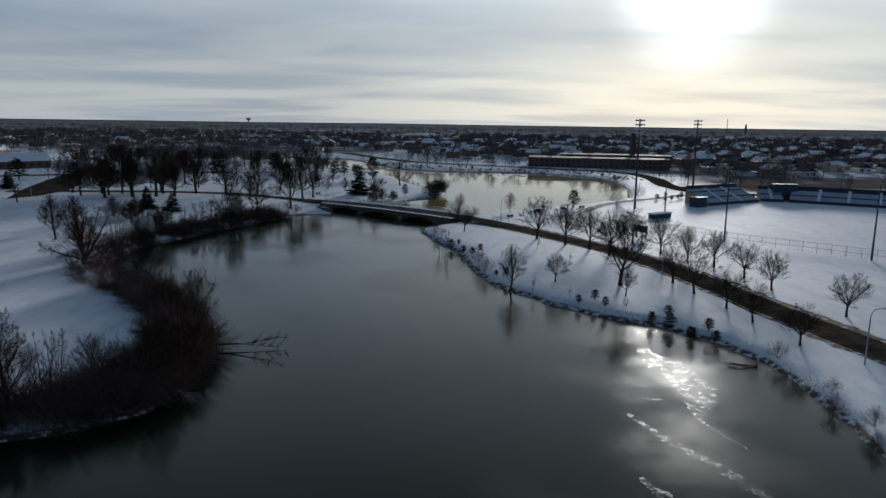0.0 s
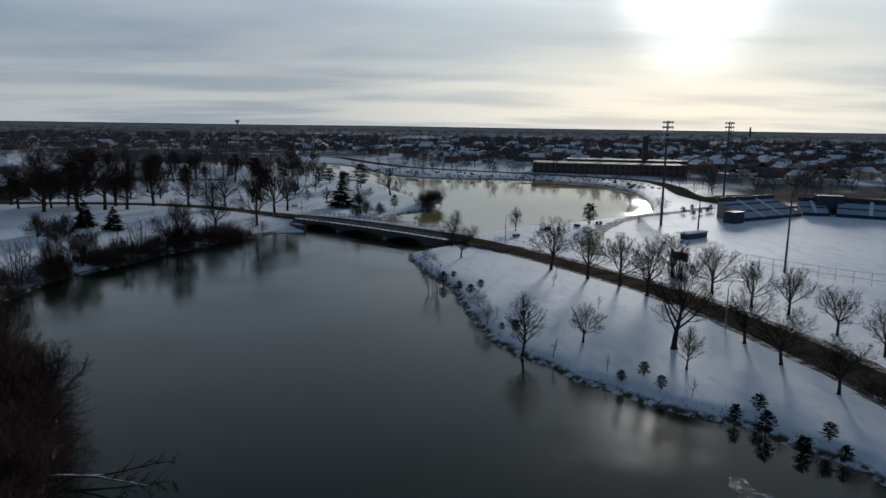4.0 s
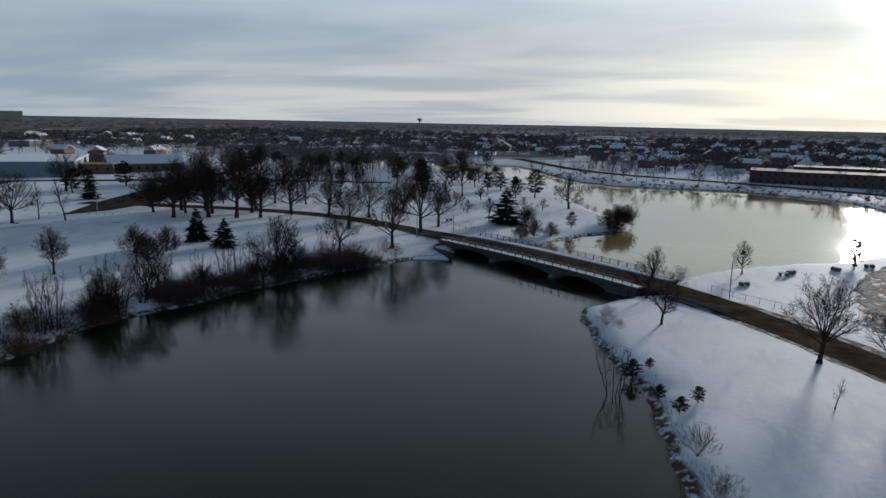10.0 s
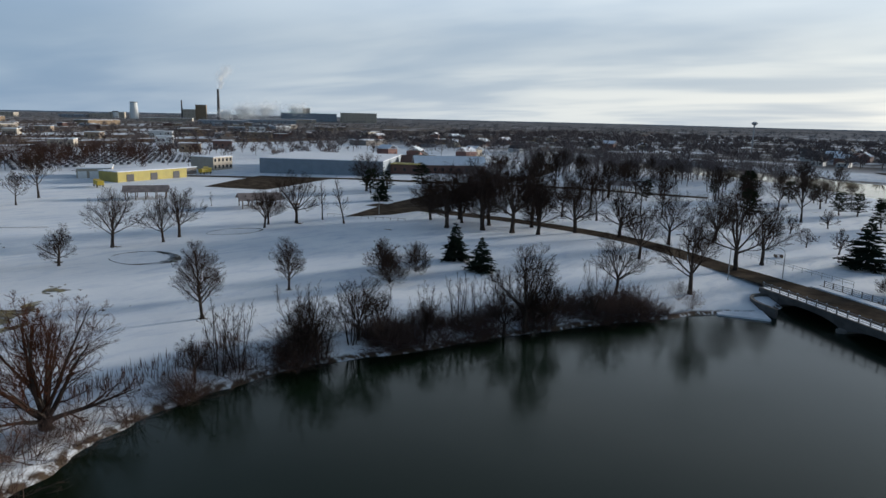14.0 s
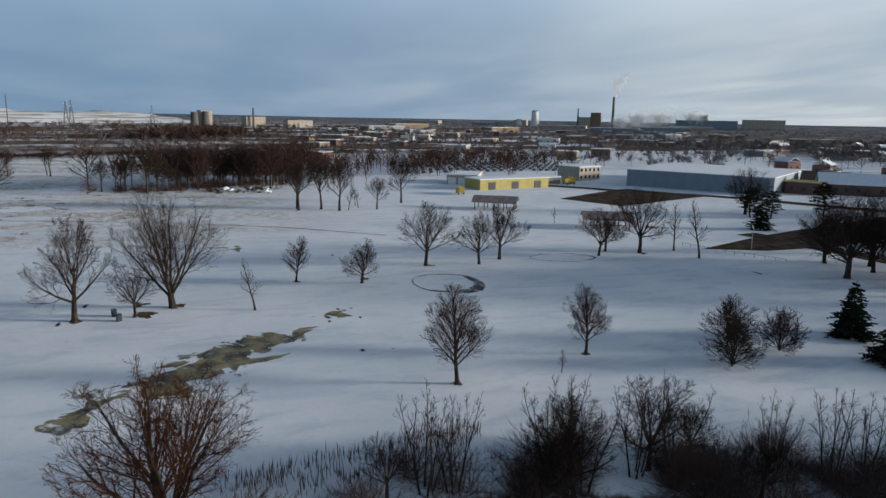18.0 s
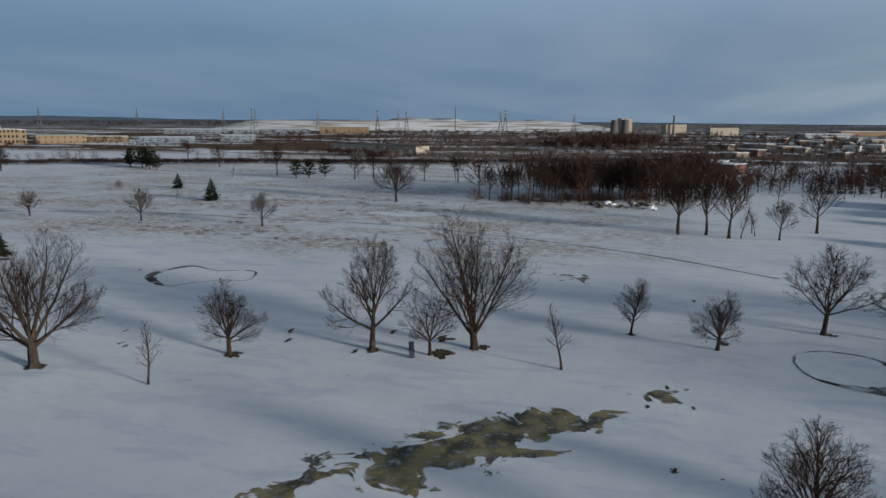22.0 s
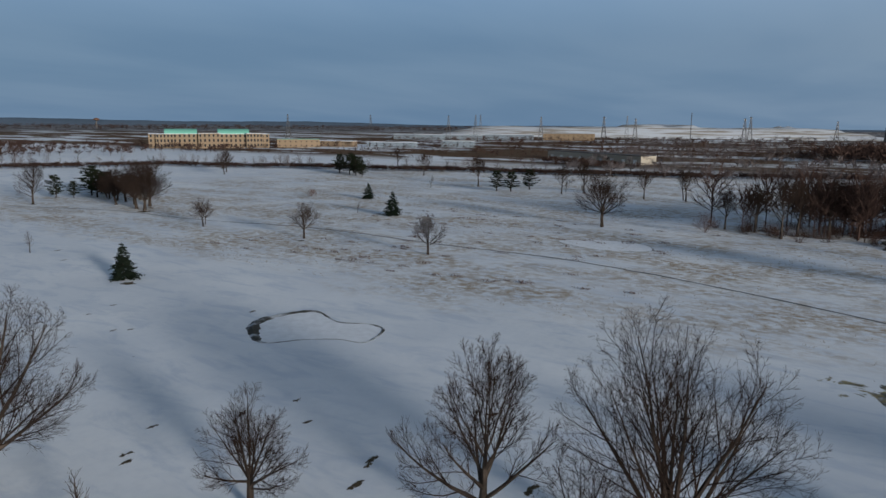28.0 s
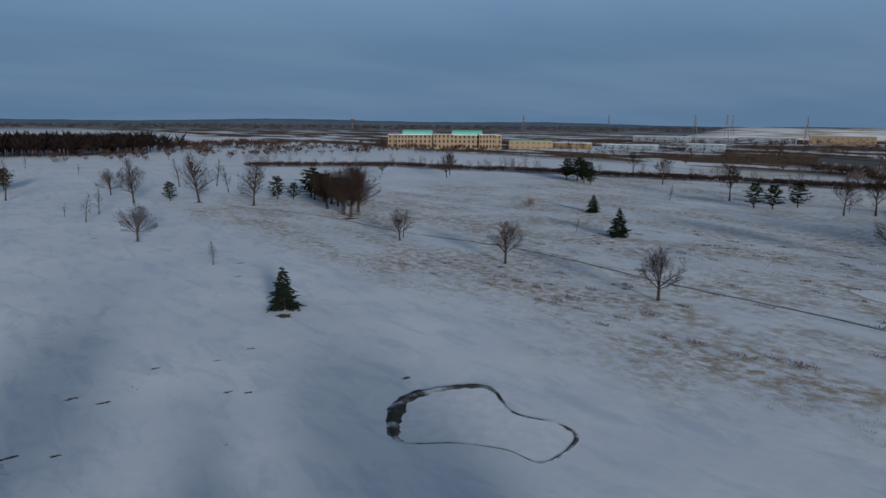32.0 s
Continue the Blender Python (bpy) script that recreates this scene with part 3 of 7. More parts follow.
def grow(seed, habit, rich=1.0):
    """Tubes of trunk, limbs and twigs of a bare tree one metre high."""
    rng = np.random.default_rng(seed)
    h = HABITS[habit]
    fine, kids = h["fine"], h["kids"]
    rough = 2.0 if habit in ("willow", "low") else 1.0
    wood, limbs, twigs, last = [], [], [], []

    def bough(p, d, length, r, level):
        """A branch that wanders upward and bears the next order along it."""
        n = (6, 4, 3, 2)[level]
        pts, step = [p], length / n
        wander = (0.05, 0.075, 0.10, 0.12)[level] * rough
        for i in range(n):
            d = d + rng.normal(0, wander, 3) + np.array([0, 0, h["lift"] * (1.0, 1.3, 1.3, 1.0)[level]])
            d /= np.linalg.norm(d)
            p = p + d * step
            pts.append(p)
        end = max(fine, r * 0.16)
        for i in range(n):
            a, b = r + (end - r) * i / n, r + (end - r) * (i + 1) / n
            tip = level >= 2 and i == n - 1
            (limbs if level == 0 else twigs).append((*pts[i], *pts[i + 1], max(a, fine), 0.0 if tip else max(b, fine)))
        count = int(round(kids[level] * rich * rng.uniform(0.8, 1.2)))
        spin = rng.uniform(0, 6.28)
        for k in range(count):
            f = (0.18, 0.15, 0.12, 0.2)[level] + (0.98 - 0.18) * (k + rng.uniform(0.1, 0.9)) / count
            f = min(f, 0.99)
            i = int(f * n)
            q = pts[i] + (pts[i + 1] - pts[i]) * (f * n - i)
            way = pts[i + 1] - pts[i]
            spin += 2.4 + rng.uniform(-0.5, 0.5)
            side = turned(way, rng.uniform(0.42, 0.80) * (1.1 - 0.3 * f), spin)
            size = length * (0.62, 0.56, 0.50, 0.5)[level] * (1.15 - 0.72 * f) * rng.uniform(0.75, 1.15)
            if level == 2:
                last.append((*q, *side, size))
            else:
                bough(q, side, size, max(fine, (r + (end - r) * f) * 0.46), level + 1)

    for s in range(h["stems"]):
        many = h["stems"] > 1
        turn = s * 6.283 / h["stems"] + rng.uniform(-0.4, 0.4)
        lean = rng.uniform(0.05, 0.28) if many else rng.uniform(0.0, 0.05)
        d = np.array([math.cos(turn) * lean, math.sin(turn) * lean, 1.0])
        p = np.array([math.cos(turn), math.sin(turn), 0]) * (rng.uniform(0.02, 0.07) if many else 0.0) - np.array([0, 0, 0.02])
        full = (h["tip"] or h["clear"]) * (rng.uniform(0.75, 1.05) if many else 1.0)
        n = 9 if h["tip"] else 4
        cut, r = [p], h["r"]
        thin = 0.82 if h["tip"] else 0.25
        for i in range(n):
            d = d / np.linalg.norm(d) + rng.normal(0, 0.035, 3)
            q = p + d / np.linalg.norm(d) * (full + 0.02) / n
            wood.append((*p, *q, r * (1.45 if i == 0 else 1 - thin * i / n), r * (1 - thin * (i + 1) / n)))
            p = q
            cut.append(p)
        for k in range(h["limbs"]):
            g = (k + rng.uniform(0.1, 0.9)) / h["limbs"]
            if h["tip"]:
                f = h["clear"] / full + (1 - h["clear"] / full) * g ** 0.9
                size = h["reach"] * (1 - 0.66 * g) * (0.72 + 0.28 * min(1, g * 5))
                if h["tip"] < 0.7:
                    size = h["reach"] * (1 - 0.28 * g)
            else:
                f = 1 - 0.30 * (1 - g) * rng.uniform(0.2, 1.0)
                size = h["reach"] * (0.80 + 0.25 * g)
            f = min(f, 0.999)
            ang = h["near"] + (h["far"] - h["near"]) * g ** 0.85 + rng.normal(0, 0.07)
            i = int(f * n)
            q = cut[i] + (cut[i + 1] - cut[i]) * (f * n - i)
            thick = r * (1 - thin * f)
            thick = min(thick * 0.62, h["r"] * (0.20 + 0.62 * size)) if h["tip"] else thick * rng.uniform(0.42, 0.66) * (6.0 / h["limbs"]) ** 0.25
            bough(q, turned(np.array([0, 0.02, 1.0]), ang, k * 2.4 + rng.uniform(-0.45, 0.45)), size * rng.uniform(0.82, 1.12), thick, 1 if h["tip"] > 0.7 and g > 0.45 and k > 7 else 0)
    twigs = np.array(twigs)
    if last:
        # twigs in two joints, each with a few spurs
        t = np.array(last)
        p, d, size = t[:, 0:3], t[:, 3:6], t[:, 6:7]
        d2 = d + rng.normal(0, 0.22, d.shape) + np.array([0, 0, 0.08])
        m = p + d * size * 0.5
        q = m + d2 * size * 0.5
        f = np.full((len(t), 1), fine)
        rows = [twigs, np.hstack([p, m, f, f * 0.9]), np.hstack([m, q, f * 0.9, f * 0])]
        for k in range(kids[3]):
            at = rng.uniform(0.1, 1.0, (len(t), 1))
            a = np.where(at < 0.5, p + (m - p) * at * 2, m + (q - m) * (at * 2 - 1))
            way = d2 + rng.normal(0, 0.42, d.shape)
            rows.append(np.hstack([a, a + way * size * rng.uniform(0.3, 0.7, (len(t), 1)), f * 0.8, f * 0]))
        twigs = np.vstack(rows)
    # brought to one metre of height and the crown's usual width
    high = np.percentile(twigs[:, 5], 98.5)
    wide = np.percentile(np.hypot(twigs[:, 3], twigs[:, 4]), 95) / (h["wide"] * high)
    out = []
    for group in (wood, limbs, twigs):
        g = np.array(group) / high
        g[:, [0, 1, 3, 4]] /= wide
        # shoots that stray past the rounded outline are drawn back towards it
        mid = 0.60 if habit == "vase" else (h["clear"] + 1) / 2
        axes = np.array([h["wide"], h["wide"], 1.0 - mid])
        for c in (0, 3):
            q = g[:, c:c + 3] - np.array([0, 0, mid])
            e2 = np.linalg.norm(q / axes, axis=1)[:, None]
            low = (q[:, 2:3] < 0) & (np.hypot(q[:, 0:1], q[:, 1:2]) < h["wide"] * 0.45)
            g[:, c:c + 3] = np.where((e2 > 1) & ~low, q * (1 + 0.62 * (e2 - 1)) / np.maximum(e2, 1e-6), q) + np.array([0, 0, mid])
        out.append(g)
    return out


def spruce_rows(seed, slim=0.3, whorls=16):
    """Boughs of a spruce one metre high: uneven whorls, each bough feathered with hanging sprays."""
    rng = np.random.default_rng(seed)
    rows = []
    for k in range(whorls):
        f = (k + rng.uniform(-0.3, 0.3)) / whorls
        z = 0.07 + 0.90 * max(f, 0)
        n = int(12 - 6 * f)
        for j in range(n):
            spin = j * 6.283 / n + rng.uniform(-0.4, 0.4) + k
            reach = slim * max(1 - f, 0.02) ** 0.85 * rng.uniform(0.5, 1.25) + 0.02
            out = np.array([math.cos(spin), math.sin(spin), 0])
            side = np.array([-out[1], out[0], 0])
            p = np.array([0, 0, z + rng.uniform(-0.02, 0.02)])
            tip = p + out * reach + np.array([0, 0, reach * rng.uniform(-0.42, 0.12)])
            rows.append((*p, *tip, 0.020 + 0.014 * (1 - f)))
            for g in np.arange(0.25, 1.0, 0.15):
                for s in (-1, 1):
                    a = p + (tip - p) * g
                    b = a + (out * rng.uniform(0.3, 0.7) + side * s * rng.uniform(0.5, 1.0)) * reach * (1.05 - g) * 0.62 + np.array([0, 0, rng.uniform(-0.025, 0.012)])
                    rows.append((*a, *b, 0.021))
    rows += [(0, 0, 0.9, 0, 0, 1.0, 0.012)]
    return rows


def pine_parts(seed, spread_out=0.40):
    """Trunk and needle tufts of a pine one metre high, its boughs in loose tiers."""
    rng = np.random.default_rng(seed)
    wood, rows = [], []
    p = np.array([0, 0, -0.01])
    for i in range(6):
        q = p + np.array([rng.normal(0, 0.012), rng.normal(0, 0.012), 0.15])
        wood.append((*p, *q, 0.024 * (1 - i / 7), 0.024 * (1 - (i + 1) / 7)))
        p = q
    for k in range(46):
        f = 0.16 + 0.82 * (k + rng.uniform(0, 1)) / 46
        spin = k * 2.4 + rng.uniform(-0.4, 0.4)
        reach = spread_out * min(1.0, 0.55 + 1.6 * (f - 0.16)) * (1.1 - f) ** 0.55 * rng.uniform(0.55, 1.15)
        a = np.array([0, 0, f * 0.92])
        b = a + np.array([math.cos(spin) * reach, math.sin(spin) * reach, reach * rng.uniform(-0.05, 0.32)])
        wood.append((*a, *b, 0.007, 0.003))
        for g in (0.45, 0.65, 0.85, 1.0):
            c = a + (b - a) * g
            for _ in range(6):
                w = rng.normal(0, 1, 3)
                w[2] = abs(w[2]) * 0.7
                w /= np.linalg.norm(w)
                rows.append((*c, *(c + w * rng.uniform(0.05, 0.11)), 0.013))
    return wood, rows


PROTO = {}
TREE_KINDS = {
    # code: habit, variants, richness, bark, twig material, label, category, name
    "o": ("open", 4, 1.0, BARK_GREY, BARK_TWIG, "bare spreading deciduous tree standing in the snow", "tree", "deciduous_tree"),
    "u": ("oval", 3, 0.9, BARK_GREY, BARK_TWIG, "bare deciduous tree with a dense oval crown in snow", "tree", "deciduous_tree"),
    "v": ("vase", 1, 1.0, BARK_GREY, BARK_TWIG, "tall bare vase-shaped tree with a wide fan of limbs", "tree", "deciduous_tree"),
    "s": ("sapling", 3, 1.0, BARK_GREY, BARK_TWIG, "slender young bare tree in the snow", "tree", "young_tree"),
    "a": ("low", 2, 1.0, BARK_DARK, BARK_TWIG, "low gnarled bare orchard tree in the snow", "tree", "orchard_tree"),
    "b": ("thicket", 3, 1.0, BRUSH, BRUSH, "rounded leafless shrub of many dark stems", "shrub", "shrub"),
    "t": ("clump", 2, 1.0, BARK_GREY, BARK_TWIG, "clump of slim bare stems on the bank", "tree", "tree_clump"),
    "w": ("willow", 1, 1.0, BARK_DARK, BARK_RED, "old willow with russet drooping twigs on the bank", "tree", "willow_tree"),
    "O": ("tall", 2, 1.0, BARK_GREY, BARK_TWIG, "tall bare tree with a broad twiggy crown in snow", "tree", "deciduous_tree"),
    "W": ("broad", 1, 1.0, BARK_GREY, BARK_TWIG, "broad old bare tree with far-reaching limbs in snow", "tree", "deciduous_tree"),
    "U": ("oval", 2, 1.15, BARK_GREY, BARK_TWIG, "bare tree with a tall fine-twigged crown in snow", "tree", "deciduous_tree"),
    "B": ("bush", 2, 1.0, BARK_GREY, BARK_TWIG, "rounded bush of dense bare twigs beside the trees", "shrub", "shrub"),
    "R": ("round", 2, 1.0, BARK_GREY, BARK_TWIG, "bare tree with a round dense crown in snow", "tree", "deciduous_tree"),
    "f": ("far", 4, 1.0, BARK_DARK, BARK_TWIG, "dark bare tree in the distant row", "tree", "deciduous_tree"),
}
rng_place = random.Random(7)


def plant(code, x, y, height, group="", label=""):
    """Stands a tree or shrub of that kind on the ground."""
    rng = rng_place
    count = {"c": 3, "p": 3, "r": 1}.get(code) or TREE_KINDS[code][1]
    key = (code, rng.randrange(count))
    spin = rng.uniform(0, 360)
    z = ground_z(x, y) - 0.03
    s = (height, height, height)
    if code in "cp":
        wide = rng.uniform(0.9, 1.15) * (1.1 if height < 3 else 1.0) * (1.25 if code == "p" else 1.0)
        s = (height * wide, height * wide, height)
    m = Matrix.LocRotScale((x, y, z), Euler((0, 0, radians(spin))), s)
    if key in PROTO:
        first, s0 = PROTO[key]
        ob = copy_thing(first, Matrix.LocRotScale((x, y, z), Euler((0, 0, radians(spin))), [a / b for a, b in zip(s, s0)]))
    else:
        seed = sum(ord(c) for c in code) * 31 + key[1]
        if code == "c":
            ob = new("spruce_tree")
            shared("trunk", mesh_of("trunk", *tubes([(0, 0, -0.02, 0, 0, 0.9, 0.022, 0.004)], 6), BARK_DARK), ob)
            shared("crown", mesh_of("crown", *spindles(spruce_rows(seed, 0.52 - 0.05 * key[1])), SPRUCE), ob)
            tagged(ob, "dark green spruce standing in the snow", "conifer")
        elif code in "pr":
            ob = new("pine_tree")
            wood, rows = pine_parts(seed)
            shared("trunk", mesh_of("trunk", *tubes(wood, 5), BARK_DARK), ob)
            shared("crown", mesh_of("crown", *spindles(rows), PINE if code == "p" else PINE_RUST), ob)
            tagged(ob, "dark spreading pine tree in the snow" if code == "p" else "small pine with rusty brown needles", "conifer")
        else:
            habit, _, rich, wood_m, twig_m, text, cat, name = TREE_KINDS[code]
            ob = new(name)
            wood, limbs, twigs = grow(seed, habit, rich)
            if code in "OUvwRW":
                shared("trunk", mesh_of("trunk", *tubes(wood, 7), wood_m), ob)
                for k in range(0, len(limbs), 6):
                    shared("limb", mesh_of("limb", *tubes(limbs[k:k + 6], 5), wood_m), ob)
            elif code == "t":
                each = len(limbs) // 6
                for k in range(6):
                    shared("stem", mesh_of("stem", *tubes(np.vstack([wood[9 * k:9 * k + 9], limbs[each * k:each * k + each]]), 5), wood_m), ob)
            else:
                shared("trunk", mesh_of("trunk", *tubes(np.vstack([wood, limbs]), 5), wood_m), ob)
            shared("crown", twig_mesh("crown", twigs, twig_m), ob)
            tagged(ob, text, cat)
        ob.matrix_basis = m
        PROTO[key] = (ob, s)
    if group:
        ob["group"] = group
    if label:
        ob["label"] = label
    return ob



# ---- single trees: kind, x, y, height ----
SINGLE_TREES = {}
SINGLE_TREES["trees on the east bank"] = [
    ('u', 13, 131, 9.1), ('o', 22, 134, 5.8), ('s', 17, 129, 3.0), ('O', 34, 131, 13.5), ('u', 33, 123, 5.9), ('s', 23, 169, 3.6),
    ('s', 23, 123, 2.2), ('s', 31, 115, 2.4), ('s', 28, 152, 2.5), ('u', 4, 214, 9.3), ('o', 6, 197, 7.2), ('t', 0, 169, 7.2),
    ('b', -2, 195, 3.4), ('b', 8, 154, 3.3), ('b', 9, 145, 3.7), ('b', 0, 193, 1.7), ('u', 23, 241, 6.9), ('p', 48, 258, 6.8),
    ('b', 10, 226, 4.1), ('b', 79, 324, 7.3), ('b', 83, 299, 5.6)]
SINGLE_TREES["young conifers on the east bank"] = [
    ('p', 24, 120, 1.6), ('p', 27, 121, 2.0), ('p', 28, 117, 2.0), ('p', 34, 110, 2.1), ('p', 37, 111, 2.1), ('p', 5, 168, 2.0),
    ('p', 9, 167, 2.0), ('p', 11, 141, 1.3), ('p', 36, 107, 3.0), ('p', 38, 103, 2.2), ('p', 41, 104, 2.2), ('p', 41, 101, 1.9),
    ('p', 2, 175, 2.7), ('p', 4, 177, 1.5), ('p', 7, 164, 2.0), ('p', 13, 140, 2.0)]
SINGLE_TREES["young conifers by the ball ground"] = [
    ('p', 88, 289, 2.4), ('p', 94, 297, 2.4), ('p', 93, 286, 2.2), ('p', 100, 295, 2.5), ('p', 89, 281, 2.1), ('p', 97, 290, 2.2)]
SINGLE_TREES["trees along the park road"] = [
    ('o', 25, 185, 11.5), ('o', 31, 176, 10.5), ('o', 36, 170, 10.4), ('o', 39, 162, 10.9), ('o', 45, 134, 8.3), ('o', 46, 125, 8.1),
    ('o', 48, 115, 7.4), ('o', 49, 107, 6.6), ('o', 52, 165, 9.3), ('o', 55, 155, 8.1), ('o', 59, 150, 8.1), ('o', 61, 139, 7.6),
    ('o', 62, 129, 7.6), ('o', 49, 179, 9.3), ('o', 51, 96, 6.2), ('o', 66, 111, 7.2)]
SINGLE_TREES["trees west of the lake"] = [
    ('c', -99, 233, 8.3), ('c', -89, 229, 6.9), ('B', -102, 215, 6.2), ('B', -94, 209, 5.8), ('B', -97, 219, 5.8), ('U', -98, 175, 11.3),
    ('U', -103, 194, 9.0), ('s', -98, 188, 3.0), ('o', -158, 189, 12.8), ('o', -157, 200, 10.4), ('o', -161, 206, 11.8),
    ('s', -135, 155, 8.5), ('u', -151, 163, 8.3), ('R', -147, 174, 7.9), ('o', -160, 229, 10.3), ('o', -164, 233, 9.1),
    ('o', -161, 240, 14.3), ('s', -161, 249, 11.1), ('s', -152, 249, 13.1), ('c', -181, 291, 8.2), ('s', -205, 241, 4.5)]
SINGLE_TREES["trees on the fairway"] = [
    ('O', -136, 130, 15.0), ('o', -136, 138, 8.6), ('v', -140, 143, 17.4)]
SINGLE_TREES["trees on the fairway "] = [
    ('W', -118, 93, 16.0), ('s', -117, 110, 7.5), ('R', -129, 113, 9.5), ('c', -170, 31, 7.4)]
SINGLE_TREES["trees in the meadow"] = [
    ('o', -225, 24, 9.5), ('o', -224, 64, 9.3), ('c', -308, -23, 6.7), ('c', -273, 16, 8.3), ('o', -290, 80, 16.6),
    ('s', -226, -17, 7.8), ('b', -307, -52, 3.0), ('s', -173, -10, 5.4), ('o', -223, -14, 8.2), ('b', -301, -47, 3.5), ('s', -272, 2, 3.9)]
SINGLE_TREES["trees at the meadow edge"] = [
    ('s', -161, -107, 4.5), ('s', -164, -91, 8.8), ('s', -171, -108, 8.6), ('o', -188, -169, 10.4), ('u', -188, -134, 15.8),
    ('o', -168, -50, 9.5), ('p', -201, -135, 7.8), ('u', -209, -127, 18.3), ('s', -221, -189, 13.1), ('s', -237, -186, 12.9),
    ('s', -232, -158, 11.9), ('u', -223, -109, 16.1), ('p', -238, -122, 9.7), ('p', -243, -118, 7.1), ('p', -258, -124, 8.8),
    ('R', -235, -60, 15.0), ('R', -236, -66, 15.4), ('R', -243, -69, 16.9), ('R', -239, -83, 12.5), ('R', -246, -88, 12.0), ('R', -248, -102, 11.5), ('p', -252, -121, 12.5), ('p', -255, -116, 10.5),
    ('R', -243, -78, 13.0), ('R', -247, -95, 12.0), ('p', -250, -107, 11.0), ('p', -249, -112, 11.5), ('p', -152, -207, 12.0), ('p', -147, -201, 11.0), ('p', -156, -214, 10.0), ('o', -341, -208, 7.7),
    ('o', -360, -172, 12.0), ('s', -152, -171, 15.6), ('s', -198, -289, 6.1), ('s', -182, -363, 7.9)]
SINGLE_TREES["distant tree row"] = [
    ('f', -373, -186, 13.3), ('f', -382, -17, 14.6), ('s', -364, -32, 6.5), ('f', -421, -76, 13.4), ('p', -368, 1, 9.9),
    ('p', -370, 7, 9.4), ('p', -382, 10, 10.0), ('f', -373, 30, 12.2), ('f', -383, 36, 14.7), ('f', -378, 64, 12.0),
    ('f', -381, 80, 13.7), ('f', -305, 111, 11.8), ('b', -295, 108, 6.0), ('f', -305, 119, 13.4), ('f', -296, 127, 16.0),
    ('f', -303, 130, 14.8), ('p', -404, -124, 12.0), ('p', -400, -113, 12.8), ('p', -408, -117, 11.5), ('p', -396, -105, 10.5), ('p', -403, -108, 11.0), ('p', -393, -98, 8.0), ('p', -410, -130, 8.0), ('f', -465, -128, 14.1),
    ('f', -253, -90, 15.2)]
SINGLE_TREES["distant tree row "] = [
    ('f', -244, 174, 16.8), ('f', -245, 181, 16.4), ('f', -241, 186, 15.9), ('s', -242, 189, 8.7), ('s', -247, 193, 6.3),
    ('f', -242, 198, 10.1), ('f', -309, 137, 16.5), ('f', -321, 144, 15.7), ('f', -320, 151, 15.3)]
SINGLE_TREES["distant tree row  "] = [
    ('f', -293, 79, 13.7), ('s', -384, 27, 6.1), ('s', -390, 33, 9.2), ('s', -385, 78, 12.4), ('f', -313, 118, 11.2),
    ('f', -248, 174, 14.9), ('f', -258, 210, 14.7), ('s', -252, 193, 7.6)]
SINGLE_TREES["trees beside the west road"] = [
    ('R', -131, 274, 11.4), ('R', -128, 264, 16.8), ('R', -119, 268, 18.6), ('o', -111, 270, 20.4), ('R', -105, 273, 14.8), ('R', -100, 283, 15.7),
    ('R', -89, 286, 13.6), ('o', -76, 286, 13.4), ('R', -70, 300, 12.4), ('R', -118, 293, 13.4), ('R', -129, 281, 12.2), ('R', -149, 281, 13.6), ('R', -211, 312, 14.8),
    ('R', -141, 272, 12.0), ('R', -136, 279, 14.4), ('R', -123, 276, 15.0), ('R', -113, 282, 13.8), ('p', -204, 308, 10.0), ('p', -201, 313, 9.0),
    ('o', -136, 369, 14.2), ('o', -54, 268, 16.6), ('o', -52, 278, 13.4), ('o', -53, 242, 13.6), ('o', -63, 206, 12.7),
    ('o', -62, 232, 10.7), ('o', -73, 264, 11.9)]
SINGLE_TREES["small trees on the point"] = [
    ('a', -60, 329, 5.6), ('a', -51, 309, 4.7), ('a', -43, 305, 6.1), ('c', -35, 291, 11.4), ('a', -55, 348, 5.7), ('a', -29, 327, 4.3),
    ('u', -26, 271, 10.4), ('a', -21, 336, 11.5), ('r', -16, 290, 5.2), ('a', -96, 402, 6.2), ('a', -63, 320, 4.1)]
SINGLE_TREES["pines on the point"] = [
    ('p', -83, 413, 8.8), ('p', -76, 420, 7.5), ('p', -60, 385, 8.6), ('p', -55, 387, 8.3), ('p', -51, 402, 5.7), ('p', -37, 365, 12.1),
    ('p', -98, 412, 11.7), ('p', -44, 362, 8.2)]
for where, rows in SINGLE_TREES.items():
    for kind, x, y, tall in rows:
        plant(kind, x, y, tall, where.strip())

# ---- brush along the shore ----
def along(ring, lo, hi, step):
    """Points on the shore between two headings of the ring, with the outward way."""
    n = len(ring)
    k, run = lo, 0.0
    while k < hi:
        a, b = ring[k % n], ring[(k + 1) % n]
        e = b - a
        length = np.hypot(*e)
        while run < length:
            yield a + e / length * run, np.array([-e[1], e[0]]) / length
            run += step
        run -= length
        k += 1


rng = random.Random(3)
for p, out in along(RING_ONE, 6, 92, 9.0):
    if shore_distance(np.array([p[0] + out[0]]), np.array([p[1] + out[1]]), RING_ONE)[0] < 0:
        out = -out
    for row in range(2):
        off = rng.uniform(1.0, 3.5) + row * 3.2
        x, y = p + out * off
        south = y < 150
        if row and rng.random() < 0.45 and not south:
            continue
        if x < -58 and 127 < y < 157:
            continue
        if -78 < x < -66 and 158 < y < 170 and rng.random() < 0.7:
            continue
        plant("b", x, y, rng.uniform(2.4, 4.4) * (1.2 if south else 1.0), "brush along the lake shore")



